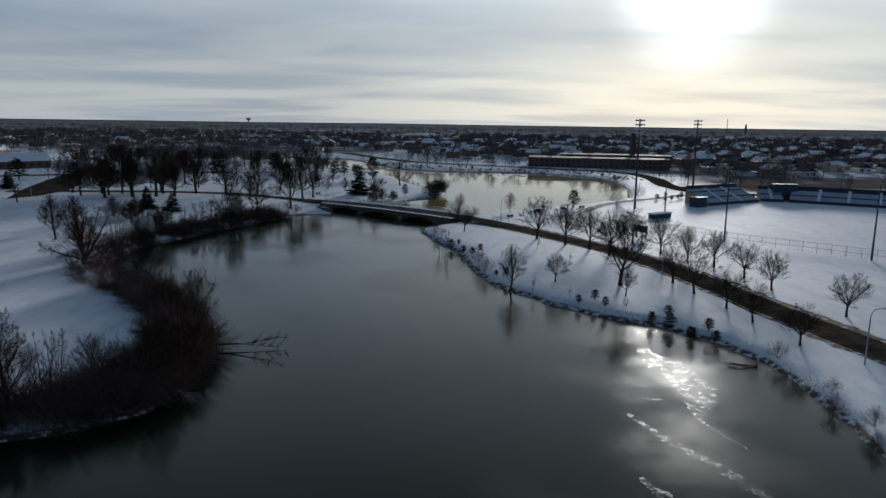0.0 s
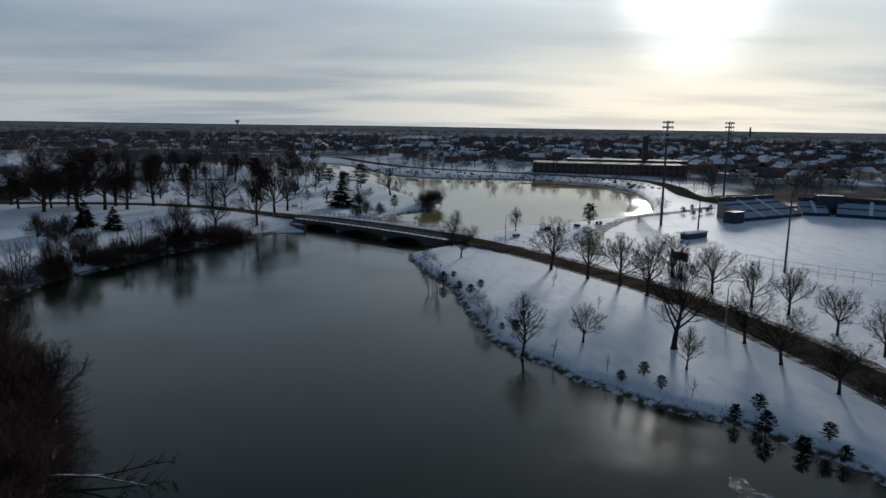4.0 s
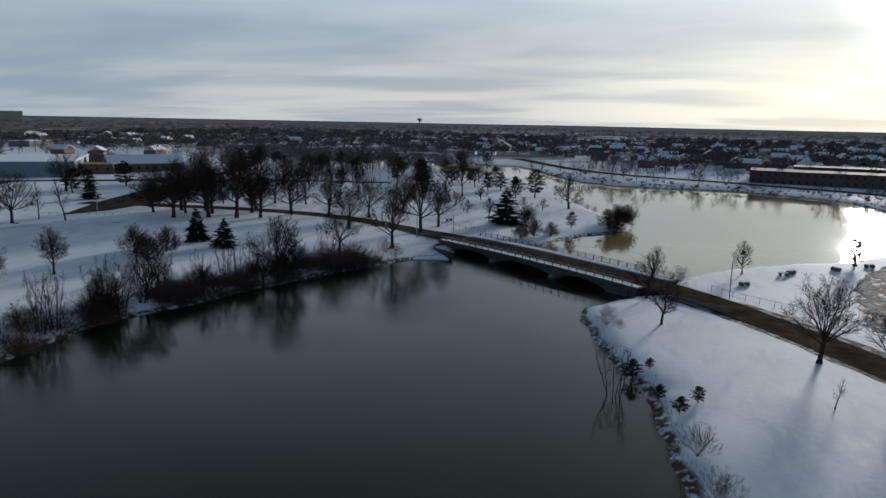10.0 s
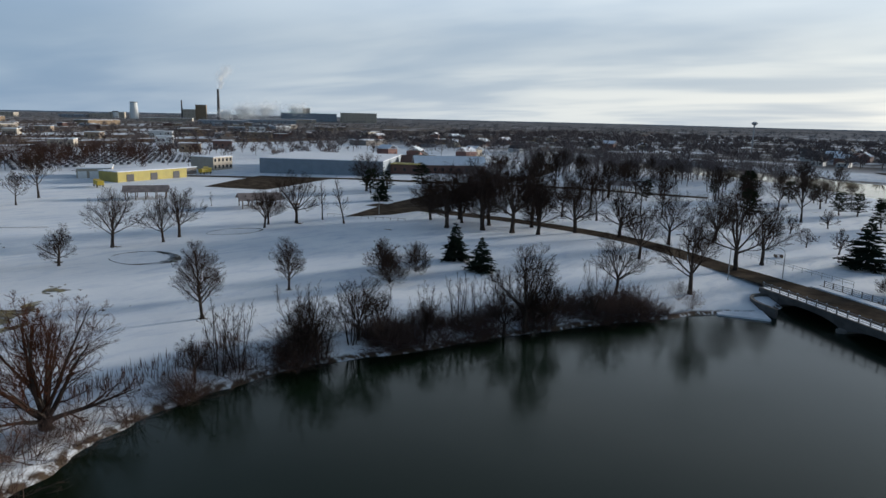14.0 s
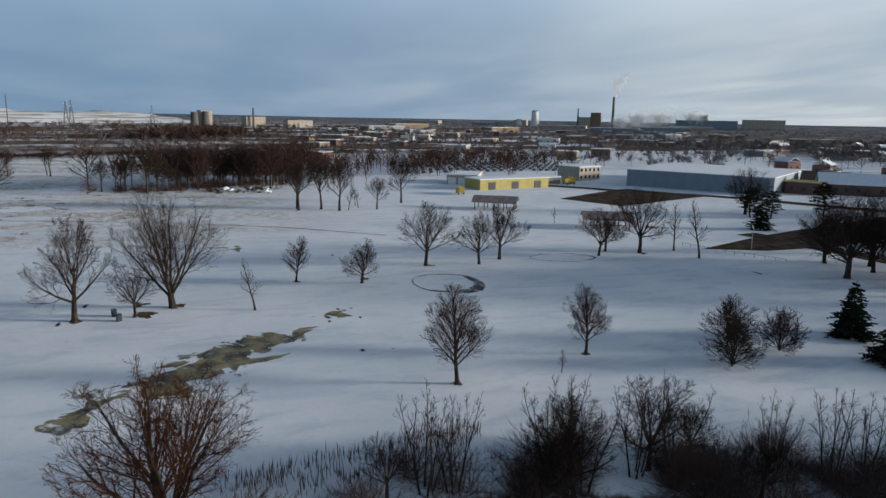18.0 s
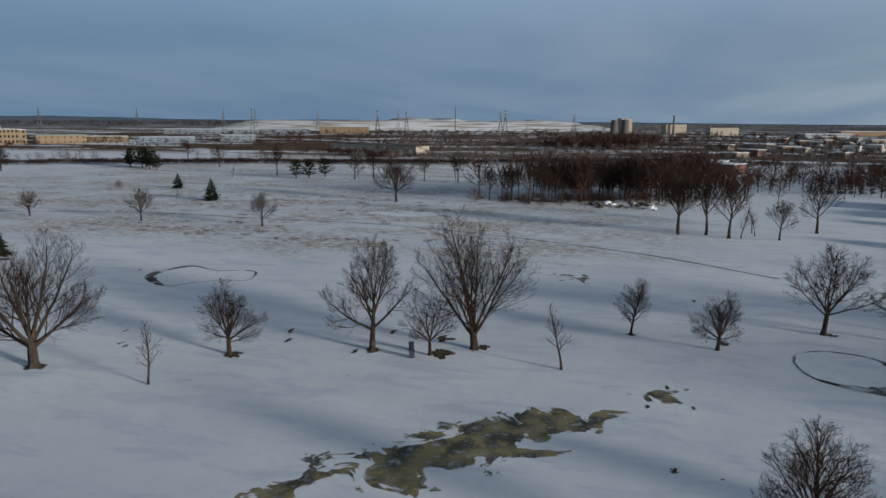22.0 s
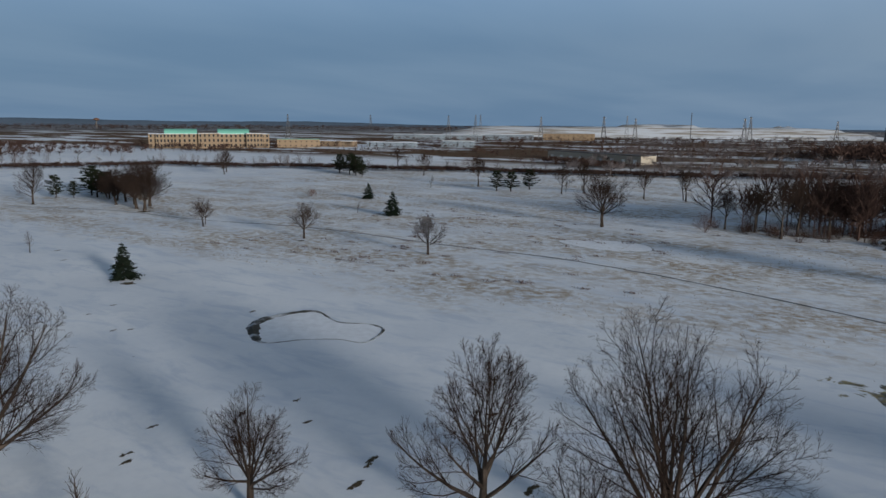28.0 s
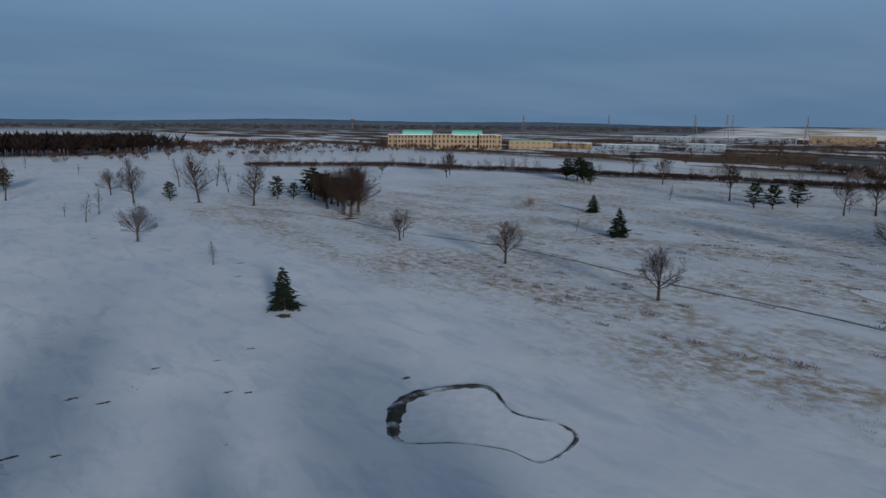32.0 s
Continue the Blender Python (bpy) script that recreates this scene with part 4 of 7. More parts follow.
# ---- the bridge ----
def thing(name, x, y, z, turn, label, category, group=""):
    """An Empty at a thing's base that carries its parts."""
    e = new(name)
    e.matrix_basis = pose(x, y, z, 0, 0, turn)
    return tagged(e, label, category, group)


def block(x0, x1, y0, y1, z0, z1, bevel=0.0):
    return box(bmesh.new(), x0, x1, y0, y1, z0, z1, bevel)


mid = (BRIDGE_A + BRIDGE_B) / 2
e = BRIDGE_B - BRIDGE_A
SPAN = float(np.hypot(*e))
bridge = thing("bridge", mid[0], mid[1], 0, math.degrees(math.atan2(e[1], e[0])), "low concrete arch bridge with metal railings over the lake narrows", "bridge")
HALF_W = 6.3
STOPS = [-24.5, -9.5, 9.0, 23.0]


def deck_top(x):
    return 0.95 * (1 - min(1, abs(x) / SPAN / 0.85) ** 2)


def soffit(x):
    """Underside of the three arches."""
    for a, b in zip(STOPS, STOPS[1:]):
        if a <= x <= b:
            u = (2 * x - a - b) / (b - a)
            return -1.75 + 1.75 * math.sqrt(max(0.0, 1 - abs(u) ** 2.4))
    return -2.4


bm = bmesh.new()
xs = np.linspace(-SPAN / 2, SPAN / 2, 90)
cols = []
for x in xs:
    top, low = deck_top(x) - 0.02, min(soffit(x), deck_top(x) - 0.5)
    cols.append([bm.verts.new((x, s * (HALF_W - 0.25), z)) for s in (-1, 1) for z in (low, top)])
for a, b in zip(cols, cols[1:]):
    for i, j in ((0, 1), (1, 3), (3, 2), (2, 0)):
        bm.faces.new((a[i], a[j], b[j], b[i]))
part("arch_structure", bm, CONCRETE_DARK, bridge, "dark weathered concrete arches")
for s in (-1, 1):
    bm = bmesh.new()
    cols = []
    for x in xs:
        t = deck_top(x)
        y0, y1 = s * 4.15, s * HALF_W
        cols.append([bm.verts.new(v) for v in ((x, y0, t - 0.1), (x, y0, t + 0.16), (x, y1 - s * 0.3, t + 0.18), (x, y1 - s * 0.3, t - 0.12))])
    for a, b in zip(cols, cols[1:]):
        for i in range(4):
            j = (i + 1) % 4
            bm.faces.new((a[i], a[j], b[j], b[i]))
    part("sidewalk", bm, CLEAN_SNOW, bridge, "snow-covered raised sidewalk")
    bm = bmesh.new()
    cols = []
    for x in xs:
        t = deck_top(x)
        y0, y1 = s * (HALF_W - 0.3), s * HALF_W
        cols.append([bm.verts.new(v) for v in ((x, y0, t - 0.55), (x, y0, t + 0.22), (x, y1, t + 0.20), (x, y1, t - 0.55))])
    for a, b in zip(cols, cols[1:]):
        for i in range(4):
            j = (i + 1) % 4
            bm.faces.new((a[i], a[j], b[j], b[i]))
    part("fascia", bm, CONCRETE_DARK, bridge, "dark stained concrete edge beam")
    post_me = mesh_of("post", *tubes([(0, 0, -0.3, 0, 0, 1.12, 0.11, 0.10)], 4), CONCRETE)
    cap_me = mesh_of("cap", *tubes([(0, 0, 1.12, 0, 0, 1.17, 0.14, 0.14), (0, 0, 1.17, 0, 0, 1.22, 0.14, 0.0)], 4), CLEAN_SNOW)
    posts = np.linspace(-SPAN / 2 + 1, SPAN / 2 - 1, 27)
    for x in posts:
        post = shared("post", post_me, bridge, pose(x, s * (HALF_W - 0.12), deck_top(x) + 0.16, 0, 0, 45))
        shared("cap", cap_me, post)
    for high in (0.38, 0.70, 1.02):
        rows = [(a, s * (HALF_W - 0.12), deck_top(a) + 0.16 + high, b, s * (HALF_W - 0.12), deck_top(b) + 0.16 + high, 0.05, 0.05)
                for a, b in zip(posts, posts[1:])]
        for row in rows:
            shared("rail", mesh_of("rail", *tubes([row], 4), STEEL), bridge)
for x in STOPS[1:3]:
    bm = block(x - 0.75, x + 0.75, -HALF_W - 0.1, HALF_W + 0.1, -3.0, -0.75, 0.12)
    part("pier", bm, CONCRETE, bridge)
    for s in (-1, 1):
        bm = bmesh.new()
        bmesh.ops.create_cone(bm, cap_ends=True, segments=12, radius1=0.8, radius2=0.7, depth=2.1, matrix=Matrix.Translation((x, s * (HALF_W + 0.1), -1.9)))
        part("pier_nose", bm, CONCRETE, bridge)
for x in (STOPS[0] - 2.4, STOPS[3] + 2.4):
    part("abutment", block(x - 2.6, x + 2.6, -HALF_W, HALF_W, -2.8, deck_top(x) - 0.4, 0.1), CONCRETE_DARK, bridge)


def curved_wall(name, pts, z0, z1, thick, material, label, category):
    line = open_curve(pts, 6)
    way = np.gradient(line, axis=0)
    way /= np.linalg.norm(way, axis=1)[:, None]
    side = np.stack([way[:, 1], -way[:, 0]], 1) * thick / 2
    bm = bmesh.new()
    cols = [[bm.verts.new((*p, z)) for p, z in ((a - n, z0), (a - n, z1), (a + n, z1), (a + n, z0))] for a, n in zip(line, side)]
    for a, b in zip(cols, cols[1:]):
        for i in range(4):
            j = (i + 1) % 4
            bm.faces.new((a[i], a[j], b[j], b[i]))
    bm.faces.new(cols[0])
    bm.faces.new(cols[-1][::-1])
    me = bpy.data.meshes.new(name)
    bm.to_mesh(me)
    bm.free()
    me.materials.append(material)
    return tagged(new(name, me), label, category)


curved_wall("retaining_wall", [(-37.5, 254), (-42, 252.5), (-44.5, 249), (-43, 245), (-38.5, 241.5)], -2.0, 0.25, 0.5, CONCRETE_DARK,
            "curved dark concrete wing wall beside the bridge", "wall")
bm = bmesh.new()
v = [bm.verts.new(p) for p in ((-52, 246, -0.75), (-46, 236.5, -1.05), (-38.5, 239, -1.0), (-43, 246, -0.7))]
lowv = [bm.verts.new((*p.co[:2], -2.2)) for p in v]
bm.faces.new(v)
for i in range(4):
    bm.faces.new((v[i], v[(i + 1) % 4], lowv[(i + 1) % 4], lowv[i]))
me = bpy.data.meshes.new("boat_landing")
bm.to_mesh(me)
bm.free()
me.materials.append(CLEAN_SNOW)
tagged(new("boat_landing", me), "snow-covered concrete landing slab at the water", "landing")



# ---- ball ground east of the road ----
BLUE = plain("navy_paint", (0.014, 0.021, 0.05), 0.6, 0.3, 0.7)
ALU = plain("aluminium_seats", (0.42, 0.47, 0.55), 0.5, 0.2, 0.35, 0.3)
TAN = plain("tan_block_wall", (0.30, 0.23, 0.16), 0.85, 0.2, 0.6)
NAVY_STEEL = plain("dark_blue_steel", (0.035, 0.045, 0.07), 0.6, 0.2, 1.0, 0.2)


def stand(x0, y0, x1, y1, rows, label):
    """A raked grandstand whose front runs from one point to the other, the field to its right-hand side."""
    length = math.hypot(x1 - x0, y1 - y0)
    st = thing("grandstand", x0, y0, ground_z(x0, y0) - 0.1, math.degrees(math.atan2(y1 - y0, x1 - x0)), label, "grandstand", "grandstands")
    bays = max(2, int(length / 9))
    for k in range(rows):
        z, y = 1.1 + k * 0.36, k * 0.85
        part("tier", block(0, length, y, y + 0.86, z - 0.42, z, 0.02), ALU if k % 5 else NAVY_STEEL, st)
    for b in range(1, bays):
        x = b * length / bays
        part("aisle", block(x - 0.55, x + 0.55, 0.02, rows * 0.85, 0.9, 1.12), CLEAN_SNOW, st).data.transform(
            Matrix.Shear("XY", 4, (0, 0)) if False else Matrix(((1, 0, 0, 0), (0, 1, 0, 0), (0, 0.4235, 1, 0.06), (0, 0, 0, 1))))
    part("front_wall", block(0, length, -0.25, 0, 0, 1.25), BLUE, st, "navy painted front wall")
    back = rows * 0.85
    part("back_wall", block(0, length, back, back + 0.2, 0, 1.3 + rows * 0.36 + 0.9), BLUE, st)
    for x in (0, length - 0.2):
        bm = bmesh.new()
        a = [bm.verts.new((x, y, z)) for y, z in ((0, 0), (back, 0), (back, 1.1 + rows * 0.36), (0, 1.1))]
        b = [bm.verts.new((v.co.x + 0.2, v.co.y, v.co.z)) for v in a]
        bm.faces.new(a[::-1])
        bm.faces.new(b)
        for i in range(4):
            j = (i + 1) % 4
            bm.faces.new((a[i], a[j], b[j], b[i]))
        part("end_wall", bm, TAN, st, "tan block end wall")
    for x in np.arange(0, length + 0.1, 3.0):
        shared("rail_post", mesh_of("rail_post", *tubes([(0, 0, 0, 0, 0, 1.0, 0.04, 0.04)], 4), STEEL), st, pose(x, back + 0.1, 1.3 + rows * 0.36 + 0.85))
    return st


stand(101, 267, 127, 282, 13, "silver grandstand with navy walls and snowy aisles")
stand(128.5, 284, 137, 282, 10, "dark central grandstand section behind home plate")
stand(138.5, 281, 192, 249, 11, "long silver grandstand with navy walls along the field")


def shed(name, x, y, w, d, h, turn, wall_m, label, category, roof_m=None, over=0.3):
    s = thing(name, x, y, ground_z(x, y) - 0.1, turn, label, category)
    part("wall", block(-w / 2, w / 2, -d / 2, d / 2, 0, h, 0.03), wall_m, s)
    part("roof", block(-w / 2 - over, w / 2 + over, -d / 2 - over, d / 2 + over, h + 0.003, h + 0.3, 0.05), roof_m or CLEAN_SNOW, s)
    return s


shed("equipment_shed", 96, 264, 5, 4, 3.6, 30, BLUE, "navy blue equipment shed beside the grandstand", "shed", BLUE)
shed("dugout", 72, 232, 9, 2.2, 1.6, 35, NAVY_STEEL, "low dark dugout in the snowy outfield", "dugout")
shed("press_box", 140, 289, 9, 4, 6.5, -8, NAVY_STEEL, "dark press box behind the stands", "building", BLUE)

board = thing("scoreboard", 54, 190, ground_z(54, 190), -50, "dark scoreboard on steel posts behind the outfield", "scoreboard")
part("panel", block(-2.1, 2.1, -0.2, 0.2, 1.5, 3.4, 0.05), DARK_STEEL, board)
for x in (-1.6, 0, 1.6):
    part("post", block(x - 0.1, x + 0.1, 0.2, 0.4, 0, 3.2), DARK_STEEL, board)


WHITE_LENS = plain("lamp_glass", (0.55, 0.57, 0.60), 0.25, 0.1, 2.0)


def light_tower(x, y, h, heads, label):
    t = thing("floodlight_tower", x, y, ground_z(x, y) - 0.1, -8, label, "floodlight tower", "stadium floodlights")
    shared("pole", mesh_of("pole", *tubes([(0, 0, 0, 0, 0, h, 0.42, 0.22)], 8), DARK_STEEL), t)
    for k in range(heads):
        z = h - 0.5 - k * 1.5
        part("crossarm", block(-1.5, 1.5, -0.12, 0.12, z - 0.12, z + 0.12), DARK_STEEL, t)
        for x1 in np.linspace(-1.3, 1.3, 4):
            bm = bmesh.new()
            bmesh.ops.create_cone(bm, cap_ends=True, segments=8, radius1=0.42, radius2=0.2, depth=0.5,
                                  matrix=Matrix.Translation((x1, -0.35, z + 0.1)) @ Matrix.Rotation(radians(-70), 4, "X"))
            head = part("lamp_head", bm, DARK_STEEL, t)
            lens = bmesh.new()
            bmesh.ops.create_circle(lens, cap_ends=True, segments=10, radius=0.38, matrix=Matrix.Translation((x1, -0.60, z + 0.012)) @ Matrix.Rotation(radians(-70), 4, "X"))
            part("lens", lens, WHITE_LENS, head)
    return t


light_tower(70, 256, 32.5, 4, "tall floodlight tower with four rows of lamps")
light_tower(106, 299, 32.5, 3, "tall floodlight tower with three rows of lamps")
for x, y, h in ((75, 185, 17.2), (100, 161, 17.8), (77, 243, 10)):
    p = thing("flag_pole", x, y, ground_z(x, y) - 0.1, 0, "plain tall steel pole beside the ball field", "pole", "poles round the field")
    shared("shaft", mesh_of("shaft", *tubes([(0, 0, 0, 0, 0, h, 0.26, 0.13)], 8), DARK_STEEL), p)
    shared("cap", mesh_of("cap", *tubes([(0, 0, h, 0, 0, h + 0.12, 0.17, 0.05)], 8), DARK_STEEL), p)


def wire_fence(pts, h, gap, label, name="chain_link_fence", wires=True, rails=(1.0,), steel=None):
    """Posts, rails and woven wire along a line on the ground."""
    steel = steel or STEEL
    line = open_curve(pts, 8)
    run = np.concatenate([[0], np.cumsum(np.hypot(*np.diff(line, axis=0).T))])
    at = np.arange(0, run[-1], gap)
    ps = np.stack([np.interp(at, run, line[:, 0]), np.interp(at, run, line[:, 1])], 1)
    zs = [ground_z(*p) for p in ps]
    f = new(name)
    tagged(f, label, "fence")
    me = mesh_of("post", *tubes([(0, 0, -0.2, 0, 0, h, 0.05, 0.05)], 5), steel)
    for p, z in zip(ps, zs):
        shared("post", me, f, pose(p[0], p[1], z))
    for r in rails:
        for a, za, b, zb in zip(ps, zs, ps[1:], zs[1:]):
            shared("rail", mesh_of("rail", *tubes([(*a, za + h * r, *b, zb + h * r, 0.035, 0.035)], 4), steel), f)
    if wires:
        rows = []
        for a, za, b, zb in zip(ps, zs, ps[1:], zs[1:]):
            n = max(3, int(gap / 0.45))
            for k in range(n):
                u, v = k / n, min(1, (k + 2.5) / n)
                for lo, hi in ((0.05, h), (h, 0.05)):
                    rows.append((*(a + (b - a) * u), za + (zb - za) * u + lo, *(a + (b - a) * v), za + (zb - za) * v + hi, 0.008, 0.008))
        shared("wire", mesh_of("wire", *tubes(rows, 3), steel), f)["kind"] = "stuff"
    return f


wire_fence([(74, 283), (66, 268), (62, 245), (60, 222), (62, 203), (70, 192), (79, 180), (88, 172), (98, 163), (112, 150), (128, 138)], 2.6, 3.2,
           "tall chain-link fence round the snowy ball field", rails=(1.0, 0.5))
wire_fence([(15.5, 223), (20, 217.5), (29, 210), (38, 199)], 1.1, 2.6, "low chain-link fence beside the road", rails=(1.0,))
wire_fence([(-60, 286), (-46, 277.5), (-33, 270)], 1.1, 2.4, "low rail fence on the snowy point", "rail_fence", False, (1.0, 0.55))
wire_fence([(-166, 255), (-155, 259), (-143, 265)], 0.7, 2.2, "low timber barrier at the edge of the parking lot", "barrier_fence", False, (0.95,), BARK_DARK)

ribbon("footpath_1", open_curve([(38, 203), (40, 213), (43, 228), (49, 246), (60, 265), (72, 280), (86, 290), (104, 306)], 8), 2.2, 0.03, SLUSH,
       "wet slushy footpath curving beside the lake", "path", None, 0, 0.4)



# ---- west side: lots, sheds and works ----
METAL_GREY = plain("blue_grey_cladding", (0.21, 0.25, 0.29), 0.55, 0.12, 0.3)
YELLOW = plain("ochre_cladding", (0.40, 0.33, 0.09), 0.7, 0.15, 0.4)
CREAM = plain("cream_block", (0.38, 0.335, 0.27), 0.8, 0.12, 0.5)
BRICK = plain("red_brick", (0.13, 0.072, 0.058), 0.85, 0.3, 1.5)
BRICK_TAN = plain("tan_brick", (0.235, 0.170, 0.108), 0.85, 0.15, 0.8)
DARK_ROOF = plain("dark_shingle", (0.06, 0.055, 0.055), 0.85, 0.25, 1.0)
COPPER = plain("green_copper", (0.16, 0.42, 0.33), 0.6, 0.15, 0.5)
WHITE_PAINT = plain("white_paint", (0.72, 0.72, 0.70), 0.6, 0.08, 0.6)
GLASS = plain("dark_window_glass", (0.02, 0.025, 0.03), 0.12, 0.2, 0.4)
TIMBER = plain("brown_timber", (0.16, 0.10, 0.06), 0.8, 0.25, 1.2)
RUST = plain("rusty_steel", (0.13, 0.065, 0.04), 0.8, 0.3, 1.0)


def hall(name, a, b, depth, h, wall_m, label, category, windows=0, doors=0, storeys=1, roof_m=None, gable=0.0, group="", win=(1.3, 1.5), roof_rise=0.35):
    """A building whose front runs from a to b, its depth to the left of that line."""
    (ax, ay), (bx, by) = a, b
    length = math.hypot(bx - ax, by - ay)
    z = min(ground_z(ax, ay), ground_z(bx, by)) - 0.15
    t = thing(name, ax, ay, z, math.degrees(math.atan2(by - ay, bx - ax)), label, category, group)
    part("wall", block(0, length, 0, depth, 0, h, 0.03), wall_m, t)
    if gable:
        bm = bmesh.new()
        o = 0.5
        ring = [(-o, h), (depth / 2, h + gable), (depth + o, h)]
        lo = [[bm.verts.new((x, y, zz + dz)) for y, zz in ring] for x in (-o, length + o) for dz in (0.0, 0.28)]
        for i, j in ((0, 1), (1, 2)):
            bm.faces.new((lo[1][i], lo[1][j], lo[3][j], lo[3][i]))
            bm.faces.new((lo[0][j], lo[0][i], lo[2][i], lo[2][j]))
        for p, q in ((0, 1), (2, 3)):
            bm.faces.new((lo[p][0], lo[p][1], lo[p][2], lo[q][2], lo[q][1], lo[q][0]))
        bm.faces.new((lo[0][0], lo[1][0], lo[3][0], lo[2][0]))
        bm.faces.new((lo[0][2], lo[2][2], lo[3][2], lo[1][2]))
        part("roof", bm, roof_m or CLEAN_SNOW, t)
        bm = bmesh.new()
        for x in (0.02, length - 0.22):
            v = [[bm.verts.new((xx, y, zz)) for y, zz in ((0, h), (depth, h), (depth / 2, h + gable))] for xx in (x, x + 0.2)]
            bm.faces.new(v[0][::-1])
            bm.faces.new(v[1])
            for i in range(3):
                bm.faces.new((v[0][i], v[0][(i + 1) % 3], v[1][(i + 1) % 3], v[1][i]))
        part("gable", bm, wall_m, t)
    else:
        part("roof", block(-0.3, length + 0.3, -0.3, depth + 0.3, h + 0.003, h + roof_rise, 0.06), roof_m or CLEAN_SNOW, t)
    if windows:
        me = bpy.data.meshes.new("window")
        bm = block(-win[0] / 2, win[0] / 2, -0.10, 0.05, 0, win[1], 0.03)
        bm.to_mesh(me)
        bm.free()
        me.materials.append(GLASS)
        for s in range(storeys):
            zz = (s + 0.35) * h / storeys
            for k in range(windows):
                x = (k + 0.5) * length / windows
                shared("window", me, t, pose(x, -0.02, zz))
    if doors:
        me = bpy.data.meshes.new("door")
        bm = block(-1.7, 1.7, -0.12, 0.05, 0.1, min(3.4, h * 0.75), 0.04)
        bm.to_mesh(me)
        bm.free()
        me.materials.append(WHITE_PAINT if wall_m is CREAM else DARK_STEEL)
        for k in range(doors):
            shared("door", me, t, pose((k + 0.5) * length / doors, -0.02, 0))
    return t


hall("warehouse", (-304, 327), (-254, 363), 62, 7.4, METAL_GREY, "long blue-grey metal warehouse with a snow-covered roof", "warehouse", doors=0)
hall("maintenance_building", (-293, 252), (-300, 286), 12, 4.3, YELLOW, "ochre yellow maintenance building with a flat roof", "building", doors=3)
hall("garage", (-318, 246), (-312, 258), 22, 4.2, CREAM, "cream block garage with white roller doors", "garage", doors=3)
hall("service_building", (-326, 315), (-331, 329), 14, 6.6, CREAM, "cream two-storey service building with dark openings", "building", windows=5, storeys=2)
hall("annex", (-300, 262), (-316, 300), 8, 3.2, CONCRETE, "low grey annex with a snowy roof", "building")
hall("lodge", (-256, 388), (-232, 416), 13, 4.5, BRICK, "long brick lodge with a steep snowy gabled roof", "house", windows=9, gable=4.2)
hall("entrance_block", (-262, 376), (-250, 384), 12, 5.0, BRICK, "brick entrance block with a yellow curved canopy", "building", windows=3, roof_m=YELLOW)
hall("club_house", (-276, 398), (-262, 410), 11, 4.0, BRICK, "small brick house with a red gabled roof", "house", windows=4, gable=3.6, roof_m=BRICK)


SHELTER_ROOF = plain("snow_dusted_shingle", (0.22, 0.18, 0.17), 0.85, 0.45, 0.5)


def shelter(x, y, w, d, turn, label):
    s = thing("picnic_shelter", x, y, ground_z(x, y) - 0.05, turn, label, "picnic shelter", "picnic shelters")
    for px in np.linspace(-w / 2 + 0.3, w / 2 - 0.3, 5):
        for py in (-d / 2 + 0.3, d / 2 - 0.3):
            part("post", block(px - 0.14, px + 0.14, py - 0.14, py + 0.14, 0, 2.7), TIMBER, s)
    bm = bmesh.new()
    ring = [(-d / 2 - 0.7, 2.6), (0, 4.3), (d / 2 + 0.7, 2.6)]
    lo = [[bm.verts.new((px, yy, zz + dz)) for yy, zz in ring] for px in (-w / 2 - 0.7, w / 2 + 0.7) for dz in (0.0, 0.2)]
    for i, j in ((0, 1), (1, 2)):
        bm.faces.new((lo[1][i], lo[1][j], lo[3][j], lo[3][i]))
        bm.faces.new((lo[0][j], lo[0][i], lo[2][i], lo[2][j]))
    for p, q in ((0, 1), (2, 3)):
        bm.faces.new((lo[p][0], lo[p][1], lo[p][2], lo[q][2], lo[q][1], lo[q][0]))
    part("roof", bm, SHELTER_ROOF, s, "brown roof dusted with snow")
    for sx in (-w / 2, w / 2):
        bm = bmesh.new()
        v = [[bm.verts.new((sx + o, yy, zz)) for yy, zz in ((-d / 2, 2.62), (d / 2, 2.62), (0, 4.2))] for o in (-0.08, 0.08)]
        bm.faces.new(v[0][::-1])
        bm.faces.new(v[1])
        for i in range(3):
            bm.faces.new((v[0][i], v[0][(i + 1) % 3], v[1][(i + 1) % 3], v[1][i]))
        part("gable", bm, TIMBER, s)
    for k in range(3):
        px = -w / 2 + (k + 0.8) * w / 3.6
        part("table", block(px - 0.9, px + 0.9, -0.4, 0.4, 0.66, 0.76, 0.02), TIMBER, s)
    return s


shelter(-237, 236, 13, 8, 60, "open timber picnic shelter with a dark gabled roof")
shelter(-194, 251, 12, 8, 65, "open picnic shelter with tan gables behind bare trees")
shelter(-146, 400, 10, 7, 40, "small shelter with a snowy roof among the trees")


def paved(name, pts, label):
    """A paved lot: a flat sheet between the plan's corners."""
    bm = bmesh.new()
    v = [bm.verts.new((x, y, ground_z(x, y) + 0.16)) for x, y in pts]
    bm.faces.new(v)
    bmesh.ops.triangulate(bm, faces=bm.faces[:])
    bmesh.ops.subdivide_edges(bm, edges=bm.edges[:], cuts=5, use_grid_fill=True)
    for q in bm.verts:
        q.co.z = ground_z(q.co.x, q.co.y) + 0.05
    me = bpy.data.meshes.new(name)
    bm.to_mesh(me)
    bm.free()
    me.materials.append(ASPHALT)
    return tagged(new(name, me), label, "parking lot", kind="structure")


